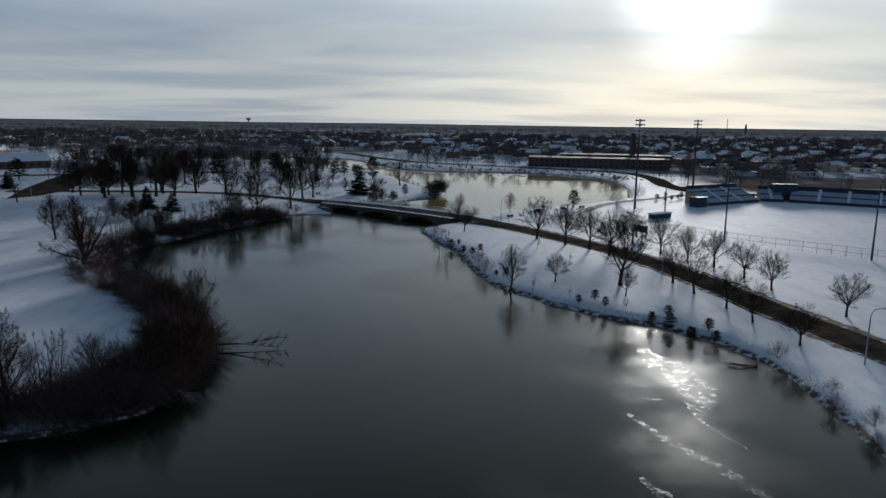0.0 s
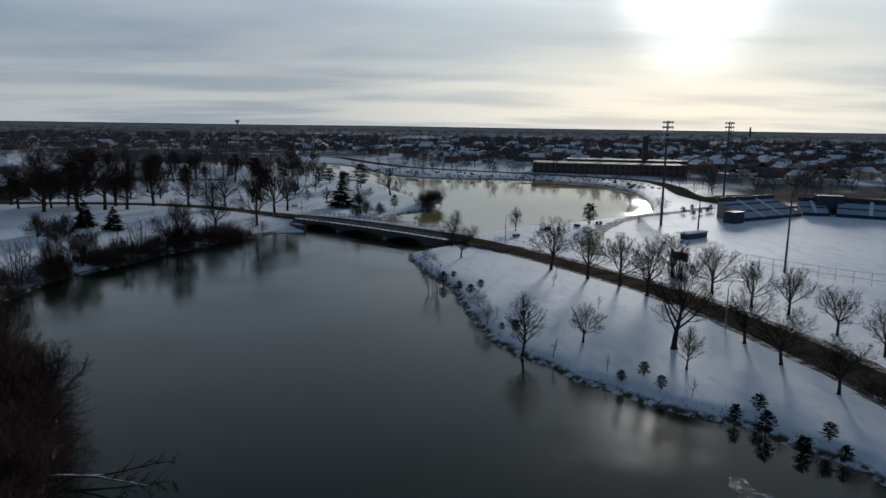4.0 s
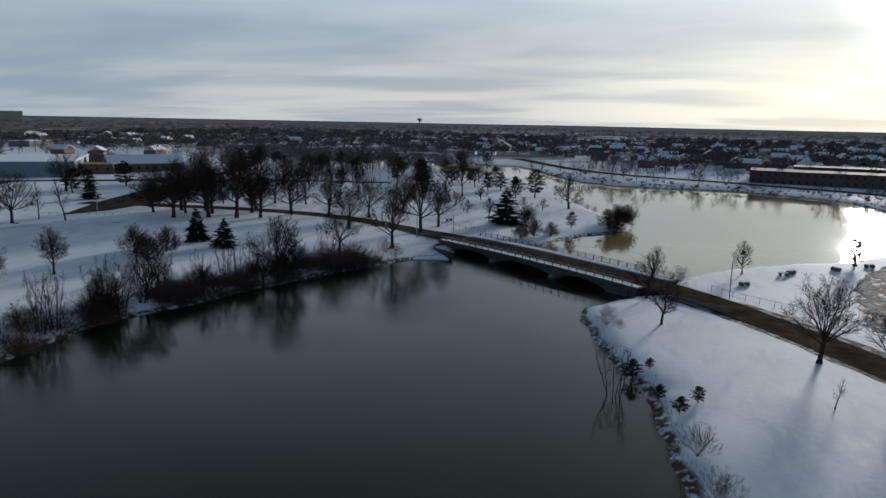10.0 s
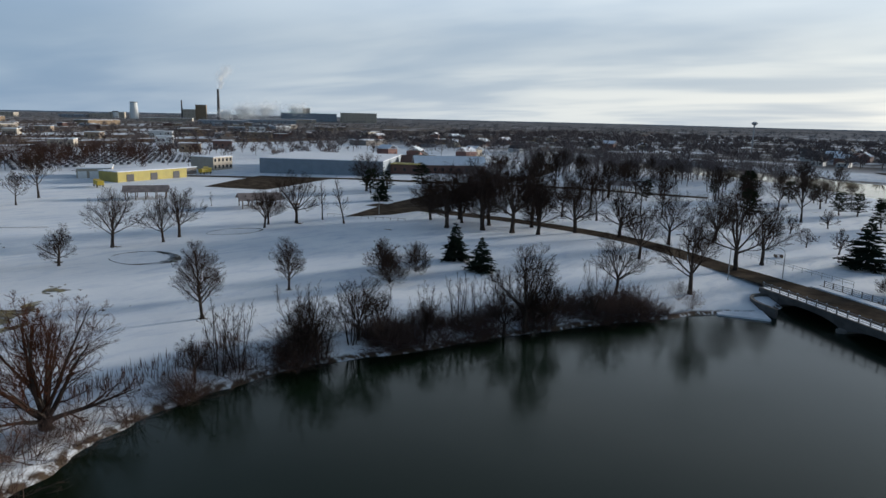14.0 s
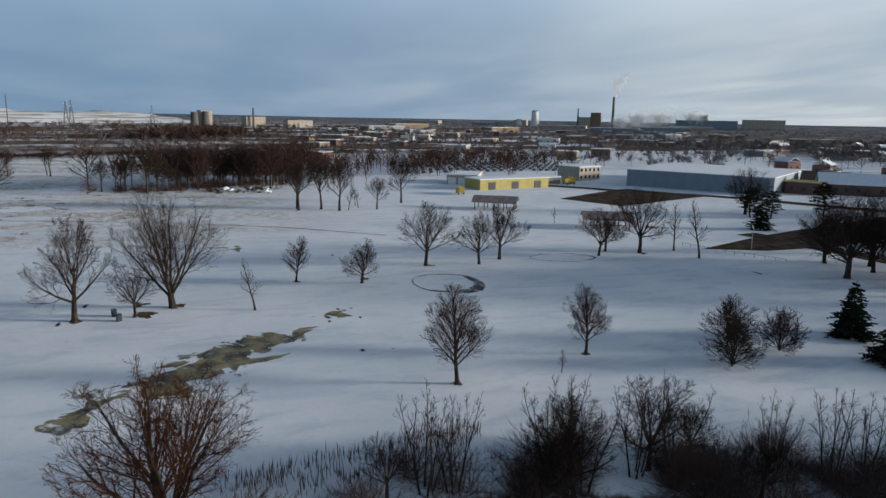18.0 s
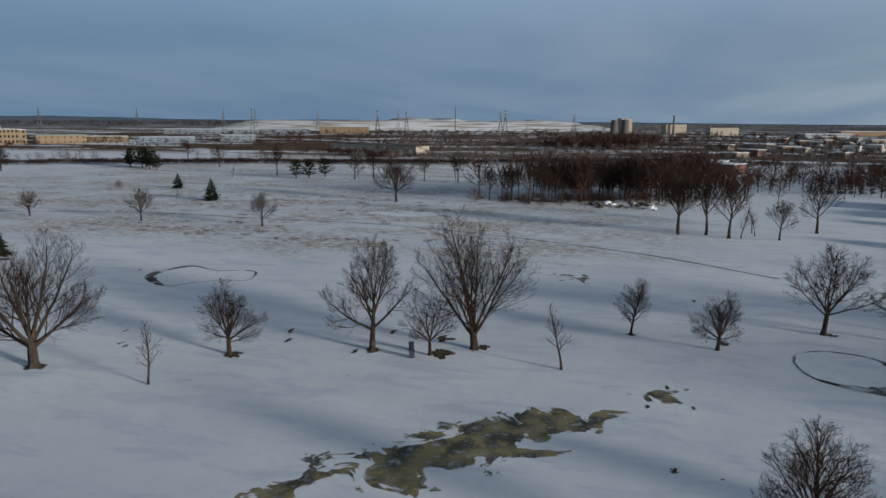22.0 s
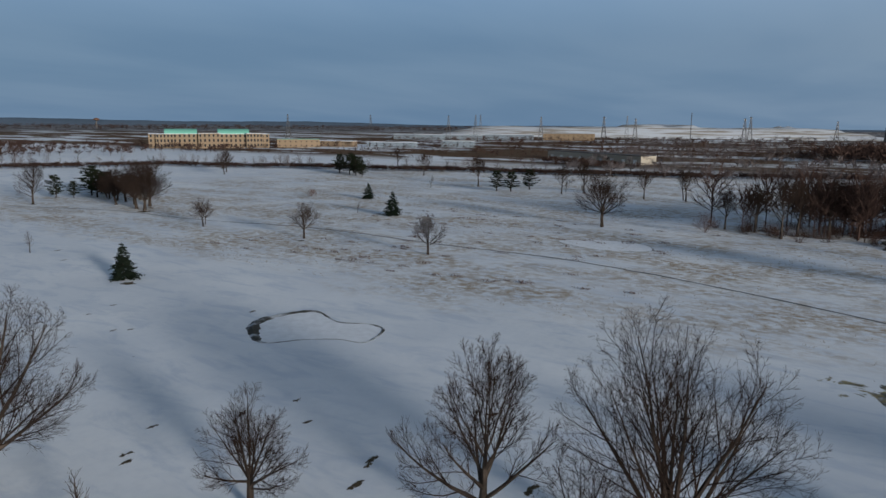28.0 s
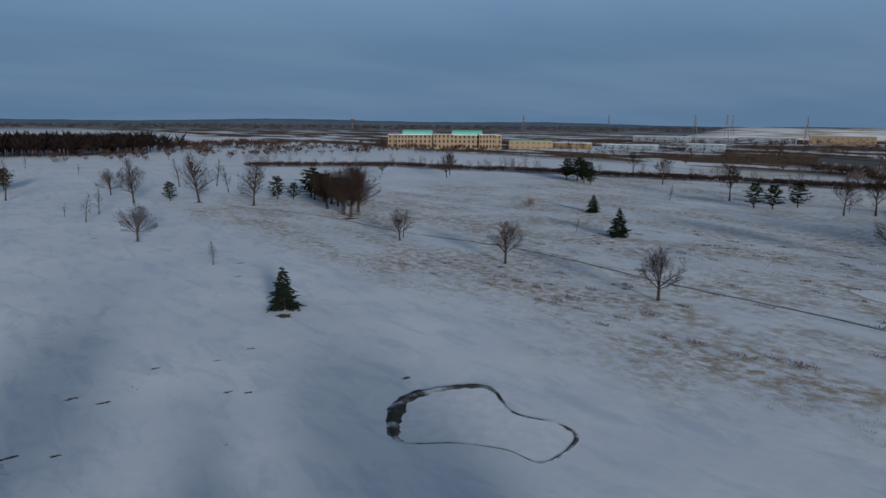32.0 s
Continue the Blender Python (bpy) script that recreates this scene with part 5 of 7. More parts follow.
paved("parking_1", [(-161, 257), (-155, 270), (-155, 290), (-163, 318), (-178, 342), (-191, 373), (-200, 375), (-192, 340), (-182, 312), (-172, 284)], "dark cleared parking drive")
paved("parking_2", [(-262, 272), (-238, 284), (-257, 335), (-290, 318)], "dark ploughed lot in front of the warehouse")
ribbon("road_west", open_curve([(-330, 262), (-300, 296), (-281, 311), (-255, 337), (-224, 354), (-190, 374), (-160, 392), (-110, 402)], 8), 4.0, 0.07, ASPHALT,
       "cleared asphalt street past the warehouse", "road")
ribbon("road_link", open_curve([(-194, 368), (-204, 405), (-216, 446), (-234, 482), (-262, 520)], 8), 3.4, 0.09, ASPHALT, "dark lane from the road to the parking drive", "road")

truck_body = plain("yellow_truck_paint", (0.50, 0.36, 0.03), 0.5, 0.1, 0.8)


def truck(x, y, turn, label):
    t = thing("truck", x, y, ground_z(x, y) + 0.02, turn, label, "truck", "parked trucks")
    part("cab", block(-1.1, 1.1, 1.6, 3.6, 0.7, 2.8, 0.15), truck_body, t)
    part("windscreen", block(-0.95, 0.95, 3.55, 3.66, 1.8, 2.6, 0.03), GLASS, t)
    part("box", block(-1.2, 1.2, -3.4, 1.45, 0.9, 2.6, 0.05), truck_body, t)
    for wx in (-1.05, 1.05):
        for wy in (2.6, -2.0):
            bm = bmesh.new()
            bmesh.ops.create_cone(bm, cap_ends=True, segments=12, radius1=0.5, radius2=0.5, depth=0.35,
                                  matrix=Matrix.Translation((wx, wy, 0.5)) @ Matrix.Rotation(radians(90), 4, "Y"))
            wheel = part("wheel", bm, DARK_STEEL, t)
            hub = bmesh.new()
            bmesh.ops.create_cone(hub, cap_ends=True, segments=10, radius1=0.24, radius2=0.24, depth=0.40,
                                  matrix=Matrix.Translation((wx, wy, 0.5)) @ Matrix.Rotation(radians(90), 4, "Y"))
            part("hub", hub, STEEL, wheel)


truck(-312, 302, 20, "yellow plough truck parked beside the building")
truck(-318, 306, 60, "yellow dump truck parked beside the building")
truck(-283, 240, 80, "small yellow truck parked by the garage")

# rows of parked cars under snow
CAR_DARK = plain("car_paint", (0.08, 0.085, 0.10), 0.35, 0.5, 0.2)


def car_proto():
    c = new("parked_car")
    part("body", block(-0.9, 0.9, -2.2, 2.2, 0.3, 0.95, 0.12), CAR_DARK, c)
    part("cabin", block(-0.78, 0.78, -1.3, 1.0, 0.95, 1.42, 0.15), GLASS, c)
    part("snow_cover", block(-0.8, 0.8, -1.2, 0.9, 1.40, 1.56, 0.06), CLEAN_SNOW, c, "layer of snow on the roof")
    return tagged(c, "snow-topped parked car in the storage lot", "car", "cars in the storage lot")


first_car = None
rng = random.Random(11)
for r in range(7):
    for k in range(26):
        if rng.random() < 0.08:
            continue
        u, v = k / 25, r * 11.0 + rng.uniform(-0.4, 0.4)
        x, y = -372 - v - 8 * u, 240 + 100 * u + 0.25 * v
        m = pose(x, y, ground_z(x, y), 0, 0, 60 + rng.uniform(-3, 3))
        if first_car is None:
            first_car = car_proto()
            first_car.matrix_basis = m
        else:
            copy_thing(first_car, m)



# ---- town and distance ----
def far_tree_mesh(seed, clumps):
    """A bare crown one metre high, its twigs drawn together into ragged tapering clumps."""
    rng = np.random.default_rng(seed)
    v, f = [], []

    def clump(p, q, r):
        d = q - p
        u = np.cross(d, rng.normal(0, 1, 3))
        u /= np.linalg.norm(u) + 1e-9
        w2 = np.cross(d / np.linalg.norm(d), u)
        n = len(v)
        v.append(p)
        for a in (0, 2.09, 4.19):
            v.append(p + d * rng.uniform(0.4, 0.7) + (u * math.cos(a) + w2 * math.sin(a)) * r * rng.uniform(0.6, 1.4))
        v.append(q)
        for i, j in ((1, 2), (2, 3), (3, 1)):
            f.extend([(n, n + j, n + i), (n + i, n + j, n + 4)])

    clump(np.array([0, 0, -0.02]), np.array([0, 0, 0.55]), 0.022)
    for k in range(clumps):
        a = k * 2.4 + rng.uniform(-0.4, 0.4)
        d = np.array([math.cos(a), math.sin(a), rng.uniform(0.0, 2.2)])
        d /= np.linalg.norm(d)
        p = np.array([0, 0, rng.uniform(0.26, 0.5)]) + d * rng.uniform(0.0, 0.1)
        q = p + d * rng.uniform(0.28, 0.48)
        q[2] = min(q[2], rng.uniform(0.86, 1.0))
        clump(p, q, rng.uniform(0.012, 0.034))
    return np.array(v), np.array(f)


FAR_FORMS = [far_tree_mesh(s, 22) for s in range(6)]
FAR_THIN = [far_tree_mesh(20 + s, 11) for s in range(4)]


def grove_mesh(seed, limbs=15, twigs=6):
    """A bare tree one metre high with a rounded crown of fine sticks."""
    rng = np.random.default_rng(seed)
    rows = [(0, 0, -0.02, 0, 0, 0.30, 0.014, 0.011), (0, 0, 0.30, rng.normal(0, 0.02), rng.normal(0, 0.02), 0.72, 0.011, 0.003)]
    for k in range(limbs):
        a = k * 2.4 + rng.uniform(-0.3, 0.3)
        g = k / limbs
        p = np.array([0, 0, 0.20 + 0.42 * g])
        d = np.array([math.cos(a), math.sin(a), 0.55 + 1.3 * g])
        d /= np.linalg.norm(d)
        reach = rng.uniform(0.34, 0.46) * (1 - 0.25 * g)
        q = p + d * reach
        rows.append((*p, *q, 0.007, 0.0))
        for _ in range(twigs):
            s = p + (q - p) * rng.uniform(0.25, 1.0)
            e2 = d + rng.normal(0, 0.55, 3) + np.array([0, 0, 0.25])
            rows.append((*s, *(s + e2 / np.linalg.norm(e2) * rng.uniform(0.12, 0.26)), 0.0052, 0.0))
    me = twig_mesh("grove_form", rows, None)
    v = np.array([q.co[:] for q in me.vertices])
    f = np.array([q.vertices[:] for q in me.polygons])
    bpy.data.meshes.remove(me)
    return v, f


GROVE_FORMS = [grove_mesh(70 + s) for s in range(6)]
DENSE_FORMS = [grove_mesh(80 + s, 20, 12) for s in range(6)]


def brush_mesh(seed):
    """A leafless bush one metre high: fine stems that fan into a ragged dome, each with side twigs."""
    rng = np.random.default_rng(seed)
    rows = []
    for k in range(30):
        a, rise = k * 2.4 + rng.uniform(-0.4, 0.4), rng.uniform(0.15, 1.5)
        d = np.array([math.cos(a) * math.cos(rise), math.sin(a) * math.cos(rise), math.sin(rise)])
        p = np.array([rng.normal(0, 0.10), rng.normal(0, 0.10), -0.02])
        far = rng.uniform(0.62, 1.0) * (0.72 + 0.28 * math.sin(rise))
        bend = d + rng.normal(0, 0.16, 3)
        q = p + d * far * 0.55
        e2 = q + bend / np.linalg.norm(bend) * far * 0.45
        rows.append((*p, *q, 0.0048, 0.0032))
        rows.append((*q, *e2, 0.0032, 0.0))
        for _ in range(9):
            f = rng.uniform(0.2, 0.95)
            g = p + (q - p) * f / 0.55 if f < 0.55 else q + (e2 - q) * (f - 0.55) / 0.45
            w2 = d + rng.normal(0, 0.45, 3) + np.array([0, 0, 0.2])
            rows.append((*g, *(g + w2 / np.linalg.norm(w2) * rng.uniform(0.12, 0.30)), 0.0026, 0.0))
    me = twig_mesh("brush_form", rows, None)
    v = np.array([q.co[:] for q in me.vertices])
    f = np.array([q.vertices[:] for q in me.polygons])
    bpy.data.meshes.remove(me)
    return v, f


BRUSH_FORMS = [brush_mesh(40 + s) for s in range(4)]


def woods(name, places, label, material=None, thin=False, forms=None):
    """Many distant trees as one piece of woodland. places: x, y, height, width factor."""
    forms = forms or (FAR_THIN if thin else FAR_FORMS)
    vs, fs, n = [], [], 0
    rng = np.random.default_rng(len(places))
    for x, y, h, wide in places:
        v, f = forms[rng.integers(len(forms))]
        a = rng.uniform(0, 6.28)
        c, s = math.cos(a), math.sin(a)
        q = np.empty_like(v)
        q[:, 0] = (v[:, 0] * c - v[:, 1] * s) * h * wide + x
        q[:, 1] = (v[:, 0] * s + v[:, 1] * c) * h * wide + y
        q[:, 2] = v[:, 2] * h + ground_z(x, y)
        vs.append(q)
        fs.append(f + n)
        n += len(v)
    ob = new(name, mesh_of(name, np.concatenate(vs), np.concatenate(fs), material or FAR_TWIG))
    return tagged(ob, label, "woods", kind="stuff")


def in_lakes(x, y, pad=3):
    return lake_gap(x, y) < pad


rng = np.random.default_rng(5)
HOUSE_SPOTS = []


def scatter(count, gen, tall=(7, 13), wide=(0.9, 1.25), clear=()):
    got = []
    while len(got) < count:
        x, y = gen()
        if any(math.hypot(x - a, y - b) < r for a, b, r in clear):
            continue
        got.append((x, y, rng.uniform(*tall), rng.uniform(*wide)))
    return got


def sector(r0, r1, a0, a1, power=1.0):
    """A random place between two ranges and bearings (degrees left of +y) from the lake."""
    def gen():
        r = r0 + (r1 - r0) * rng.random() ** power
        a = radians(rng.uniform(a0, a1))
        return -math.sin(a) * r, 100 + math.cos(a) * r
    return gen


def north_town():
    """Town streets beyond the lakes and the ball ground."""
    while True:
        x, y = rng.uniform(-700, 900), 330 + 970 * rng.random() ** 1.3
        edge = 330 if x > 110 else (478 if x > -30 else (640 if x > -260 else 430))
        if y > edge and not (x < -230 and y < 470) and math.sin(x * 0.012 + 2) * math.sin(y * 0.014) > -0.75:
            return x, y


# crowns near the horizon: paler and bluer still, haze painted into the twigs
HAZE_TWIG = foliage("distant_crowns_hazed", (0.13, 0.132, 0.145), (0.22, 0.215, 0.22))
spots = scatter(4200, north_town, (7, 14), (1.1, 1.6))
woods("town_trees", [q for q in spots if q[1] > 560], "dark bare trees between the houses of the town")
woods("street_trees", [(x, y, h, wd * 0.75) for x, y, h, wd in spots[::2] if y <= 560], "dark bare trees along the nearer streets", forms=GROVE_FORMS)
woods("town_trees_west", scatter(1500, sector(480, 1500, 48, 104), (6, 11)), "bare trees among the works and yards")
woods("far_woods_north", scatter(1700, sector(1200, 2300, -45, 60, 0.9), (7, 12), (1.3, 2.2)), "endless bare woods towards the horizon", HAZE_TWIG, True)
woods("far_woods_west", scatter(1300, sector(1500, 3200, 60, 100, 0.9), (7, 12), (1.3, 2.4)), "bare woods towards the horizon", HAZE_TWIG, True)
woods("far_woods_south", scatter(1600, sector(2300, 4300, 100, 185, 0.9), (10, 16), (1.4, 2.6)), "dark woods towards the horizon", COPSE, True)


def brush_spot():
    """A place on the overgrown west bank and the spit."""
    while True:
        k = int(rng.integers(8, 90))
        p = RING_ONE[k] + (RING_ONE[(k + 1) % len(RING_ONE)] - RING_ONE[k]) * rng.random()
        c = np.array([-95.0, 120.0]) if p[1] < 150 else np.array([-130.0, 215.0])
        d = (c - p) / np.linalg.norm(c - p)
        if p[1] < 84 and rng.random() < 0.25:
            continue
        if 127 < p[1] < 156 and p[0] < -56 and rng.random() < 0.85:
            continue
        if 160 < p[1] < 171 and p[0] < -70 and rng.random() < 0.93:
            continue
        if p[1] > 150 and math.sin(p[1] * 0.55) + math.sin(p[1] * 0.23 + 1) < rng.uniform(-2.0, 0.2):
            continue
        q = p + d * (9.0 if p[1] < 150 else 8.0) * rng.random() ** 1.5
        if not in_lakes(q[0], q[1], 0.1):
            return q[0], q[1]


def patch(x0, x1, y0, y1):
    return lambda: (rng.uniform(x0, x1), rng.uniform(y0, y1))


def strip(pts, half):
    """Random places along a line of the plan."""
    p = np.array(pts, float)
    run = np.concatenate([[0], np.cumsum(np.hypot(*np.diff(p, axis=0).T))])

    def gen():
        s = rng.uniform(0, run[-1])
        return np.interp(s, run, p[:, 0]) + rng.normal(0, half), np.interp(s, run, p[:, 1]) + rng.normal(0, half)
    return gen


RED_WOOD = foliage("russet_thicket", (0.045, 0.027, 0.022), (0.10, 0.058, 0.045))
woods("west_copse", scatter(100, strip([(-306, 124), (-316, 138), (-330, 160), (-345, 184)], 8), (11, 20), (0.75, 1.1)),
      "dense dark copse of bare trees at the meadow's edge", COPSE, forms=DENSE_FORMS)
woods("west_thicket", scatter(360, strip([(-360, 150), (-390, 230), (-420, 300), (-430, 340)], 24), (6, 12), (0.9, 1.3)), "brown thicket west of the copse", RED_WOOD, forms=GROVE_FORMS)
woods("copse_scrub", scatter(130, strip([(-300, 118), (-318, 150), (-335, 180)], 8), (2, 5), (0.9, 1.4)), "dark scrub beneath the copse", COPSE, forms=BRUSH_FORMS)
HEDGE = [(-301, -304), (-386, -266), (-424, -170), (-454, -85), (-480, -16), (-498, 39), (-548, 143), (-560, 254)]
woods("hedgerow", scatter(1500, strip(HEDGE, 2.2), (2.2, 4.8), (1.7, 2.8)), "dark scrubby hedgerow along the railway bank", COPSE)
woods("hedgerow_trees", scatter(110, strip(HEDGE, 5), (6, 11), (0.7, 1.0)), "bare trees along the hedgerow", forms=GROVE_FORMS)
woods("depot_thicket", scatter(240, strip([(-616, -80), (-585, -45), (-556, -12)], 9), (3, 6), (1.0, 1.6)), "dark brown thicket before the depot", COPSE)
woods("reed_field", scatter(1500, lambda: (rng.uniform(-980, -770), rng.uniform(-160, 90)), (1.5, 3.2), (1.4, 2.6)), "brown field of dead reeds on the plain", RED_WOOD, True)
woods("plain_wood", scatter(330, strip([(-760, 118), (-830, 140), (-920, 150)], 22), (11, 17), (1.0, 1.5)), "dark wood on the western plain", COPSE)
woods("park_woods", scatter(210, strip([(-235, 470), (-190, 480), (-150, 490), (-120, 505)], 24), (9, 16), (0.9, 1.3)), "dark grove of bare trees behind the west road", forms=GROVE_FORMS)
grove = []
while len(grove) < 62:
    x, y = rng.uniform(-205, -62), rng.uniform(296, 450)
    if x + 0.9 * (y - 296) < -195 or in_lakes(x, y, 6) or any(math.hypot(x - a, y - b) < 8 for a, b in grove) or (-202 < x < -140 and y < 366 and x + 0.45 * (y - 257) < -140):
        continue
    grove.append((x, y))
    plant(("f", "o", "f", "o", "f", "s", "f", "p")[len(grove) % 8], x, y, rng.uniform(9.0, 15.5) * (0.8 if len(grove) % 8 in (5, 7) else 1), "park trees by the west road")
woods("lane_trees", scatter(34, strip([(-206, 370), (-180, 345), (-163, 320), (-150, 300)], 5), (8, 12), (0.9, 1.2)), "bare trees lining the parking drive", forms=GROVE_FORMS)
woods("bank_brush", [(x, y, h * (0.65 + 0.5 * math.sin(x * 0.31 + y * 0.43) ** 2 + (0.25 if y < 150 else 0)), wd) for x, y, h, wd in scatter(950, lambda: brush_spot(), (1.6, 4.8), (1.0, 1.6))], "dense dark leafless brush along the lake bank", BRUSH, forms=BRUSH_FORMS)
for k in range(30):
    x, y = brush_spot()
    plant("oto"[k % 3], x, y, rng.uniform(4.5, 8.5), "trees of the west bank")
woods("shore_scrub", scatter(240, strip([(-50, 505), (-28, 470), (0, 452), (50, 444), (78, 428), (94, 400), (96, 370)], 5), (1.2, 3.2), (1.0, 1.6)),
      "scrub on the far lake shore", BRUSH)
woods("far_bank_trees", scatter(60, strip([(-40, 500), (0, 470), (60, 462), (100, 430), (110, 390)], 9), (6, 11), (0.8, 1.1)), "bare trees on the far bank", forms=GROVE_FORMS)
# near-black twigs: the wood's own inner shade is put into their colour
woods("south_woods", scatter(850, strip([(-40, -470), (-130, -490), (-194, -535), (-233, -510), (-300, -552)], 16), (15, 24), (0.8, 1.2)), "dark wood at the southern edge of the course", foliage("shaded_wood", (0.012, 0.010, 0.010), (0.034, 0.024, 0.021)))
woods("south_grove", scatter(150, strip([(-330, -590), (-400, -625), (-470, -625)], 10), (8, 13), (0.9, 1.3)), "dark trees round the southern houses", COPSE)
woods("south_far_trees", scatter(330, lambda: (rng.uniform(-620, -200), rng.uniform(-640, -390)), (5, 10), (1.0, 1.5)), "trees and hedges beyond the course", COPSE)
woods("plain_scrub", scatter(700, lambda: (rng.uniform(-1200, -560), rng.uniform(-420, 330)), (2, 5), (1.5, 3.0)), "brown scrub across the western plain", RED_WOOD, True)

for k, (x, tall) in enumerate(((-575, 5), (-640, 7), (-705, 6), (-780, 8), (-870, 9), (-980, 9), (-1090, 10), (-1240, 11))):
    woods("tree_line", scatter(120 + 12 * k, strip([(x + 90, -560), (x, -200), (x - 20, 120), (x - 10, 420)], 5 + 2 * k), (tall * 0.6, tall * 1.2), (1.0, 1.9)),
          "line of bare trees and scrub across the western plain", (RED_WOOD, COPSE)[k % 2], True)
woods("yard_trees", scatter(260, lambda: (rng.uniform(-900, -420), rng.uniform(280, 760)), (4, 9), (1.0, 1.4)), "bare trees among the yards and works")

# houses of the town
HOUSE_WALLS = [plain("house_siding_%s" % k, c, 0.8, 0.12, 0.8) for k, c in
               (("white", (0.62, 0.62, 0.60)), ("brick", (0.20, 0.10, 0.08)), ("grey", (0.30, 0.31, 0.33)), ("beige", (0.45, 0.38, 0.28)))]


def house_proto(k):
    h = new("house")
    w2, d2, e, r = 4.0 + 0.8 * (k % 2), 5 + 0.8 * (k % 3), 3.0 + 1.8 * (k % 2), 2.5 + 0.4 * (k % 3)
    part("wall", block(-w2, w2, -d2, d2, 0, e), HOUSE_WALLS[k % 4], h)
    bm = bmesh.new()
    ring = [(-w2 - 0.5, e), (0, e + r), (w2 + 0.5, e)]
    lo = [[bm.verts.new((x, y, z + dz)) for x, z in ring] for y in (-d2 - 0.4, d2 + 0.4) for dz in (0.0, 0.3)]
    for i, j in ((0, 1), (1, 2)):
        bm.faces.new((lo[1][i], lo[1][j], lo[3][j], lo[3][i]))
    for p, q in ((0, 1), (2, 3)):
        bm.faces.new((lo[p][0], lo[p][1], lo[p][2], lo[q][2], lo[q][1], lo[q][0]))
    part("roof", bm, CLEAN_SNOW if k % 2 else DARK_ROOF, h)
    part("chimney", block(0.8, 1.6, 1.2, 2.0, e, e + r + 0.7), BRICK, h)
    me = bpy.data.meshes.new("window")
    b2 = block(-0.6, 0.6, -0.06, 0.06, 0, 1.3)
    b2.to_mesh(me)
    b2.free()
    me.materials.append(GLASS)
    for x in (-w2 / 2, w2 / 2):
        shared("window", me, h, pose(x, -d2 - 0.02, 1.1))
    return tagged(h, "small town house with a snowy gabled roof" if k % 2 else "small town house with a dark gabled roof", "house", "houses of the town")


protos = {}
rngh = random.Random(21)
spots = []
for row in range(17):
    for k in range(34):
        x = -60 + k * 21 + rngh.uniform(-4, 4) - row * 9
        y = 380 + row * 34 + k * 1.5 + rngh.uniform(-5, 5)
        edge = 425 if x > 150 else (500 if x > 0 else 660)
        if y < edge or (x < 175 and y < 530):
            continue
        if rngh.random() < 0.18 + row * 0.02:
            continue
        spots.append((x, y, rngh.choice((0, 90, 12, 100))))
for k in range(46):
    spots.append((rngh.uniform(-640, -300), rngh.uniform(440, 900), rngh.choice((0, 90, 30))))
for k in range(9):
    spots.append((-360 - k * 11, -600 - rngh.uniform(0, 12), rngh.choice((0, 90, 30))))
for x, y, turn in spots[:330]:
    k = rngh.randrange(6)
    m = pose(x, y, ground_z(x, y) - 0.1, 0, 0, turn)
    if k in protos:
        copy_thing(protos[k], m)
    else:
        protos[k] = house_proto(k)
        protos[k].matrix_basis = m

hall("school", (58, 486), (150, 470), 26, 6.8, BRICK, "long low brick school with a flat snowy roof beyond the lake", "school", windows=26, storeys=2, roof_m=DARK_ROOF)
hall("school_wing", (84, 512), (160, 498), 20, 8.0, BRICK, "brick school wing with a flat snowy roof", "school", windows=20, storeys=2, roof_m=DARK_ROOF)
st = thing("school_chimney", 137, 516, 0, 0, "square brick chimney of the school", "chimney")
part("shaft", block(-1.7, 1.7, -1.7, 1.7, 0, 23, 0.1), BRICK, st)
part("cap", block(-1.9, 1.9, -1.9, 1.9, 23, 23.6, 0.1), CONCRETE_DARK, st)
ribbon("road_north", open_curve([(-90, 640), (-20, 520), (60, 470), (110, 440), (118, 400), (112, 345), (128, 312), (220, 300), (330, 300)], 8), 5.0, 0.1, ASPHALT,
       "dark street along the far shore and the ball ground", "road")

ribbon("dry_strip", open_curve([(112, 335), (140, 352), (190, 358), (260, 350)], 8), 8.0, 0.05, plain("dead_grass", (0.15, 0.115, 0.075), 0.95, 0.4, 0.6),
       "strip of brown dead grass beside the street", "grass strip", None, 0, 1.2)

hall("depot", (-660, -112), (-612, -14), 16, 6.5, CREAM, "long low cream depot with a dark roof", "building", doors=9, roof_m=DARK_ROOF)

# brick complex with green roofs in the south-west
c0, c1 = np.array([-556, -534.0]), np.array([-658, -458.0])
u = (c1 - c0) / np.hypot(*(c1 - c0))
nrm = np.array([-u[1], u[0]])
hall("civic_building", tuple(c0), tuple(c1), 40, 15.5, BRICK_TAN, "large tan brick complex with many windows", "building", windows=26, storeys=3, win=(2.0, 2.9))
for a, b, h in ((0.06, 0.20, 18.5), (0.42, 0.60, 19), (0.80, 0.94, 18.0)):
    p, q = c1 + (c0 - c1) * a, c1 + (c0 - c1) * b
    hall("civic_pavilion", tuple(q + np.array([0.6, 0.8]) * 5), tuple(p + np.array([0.6, 0.8]) * 5), 14, h - 2.5, BRICK_TAN,
         "projecting tan brick pavilion of the complex", "building", windows=5, storeys=3, win=(1.8, 2.9))
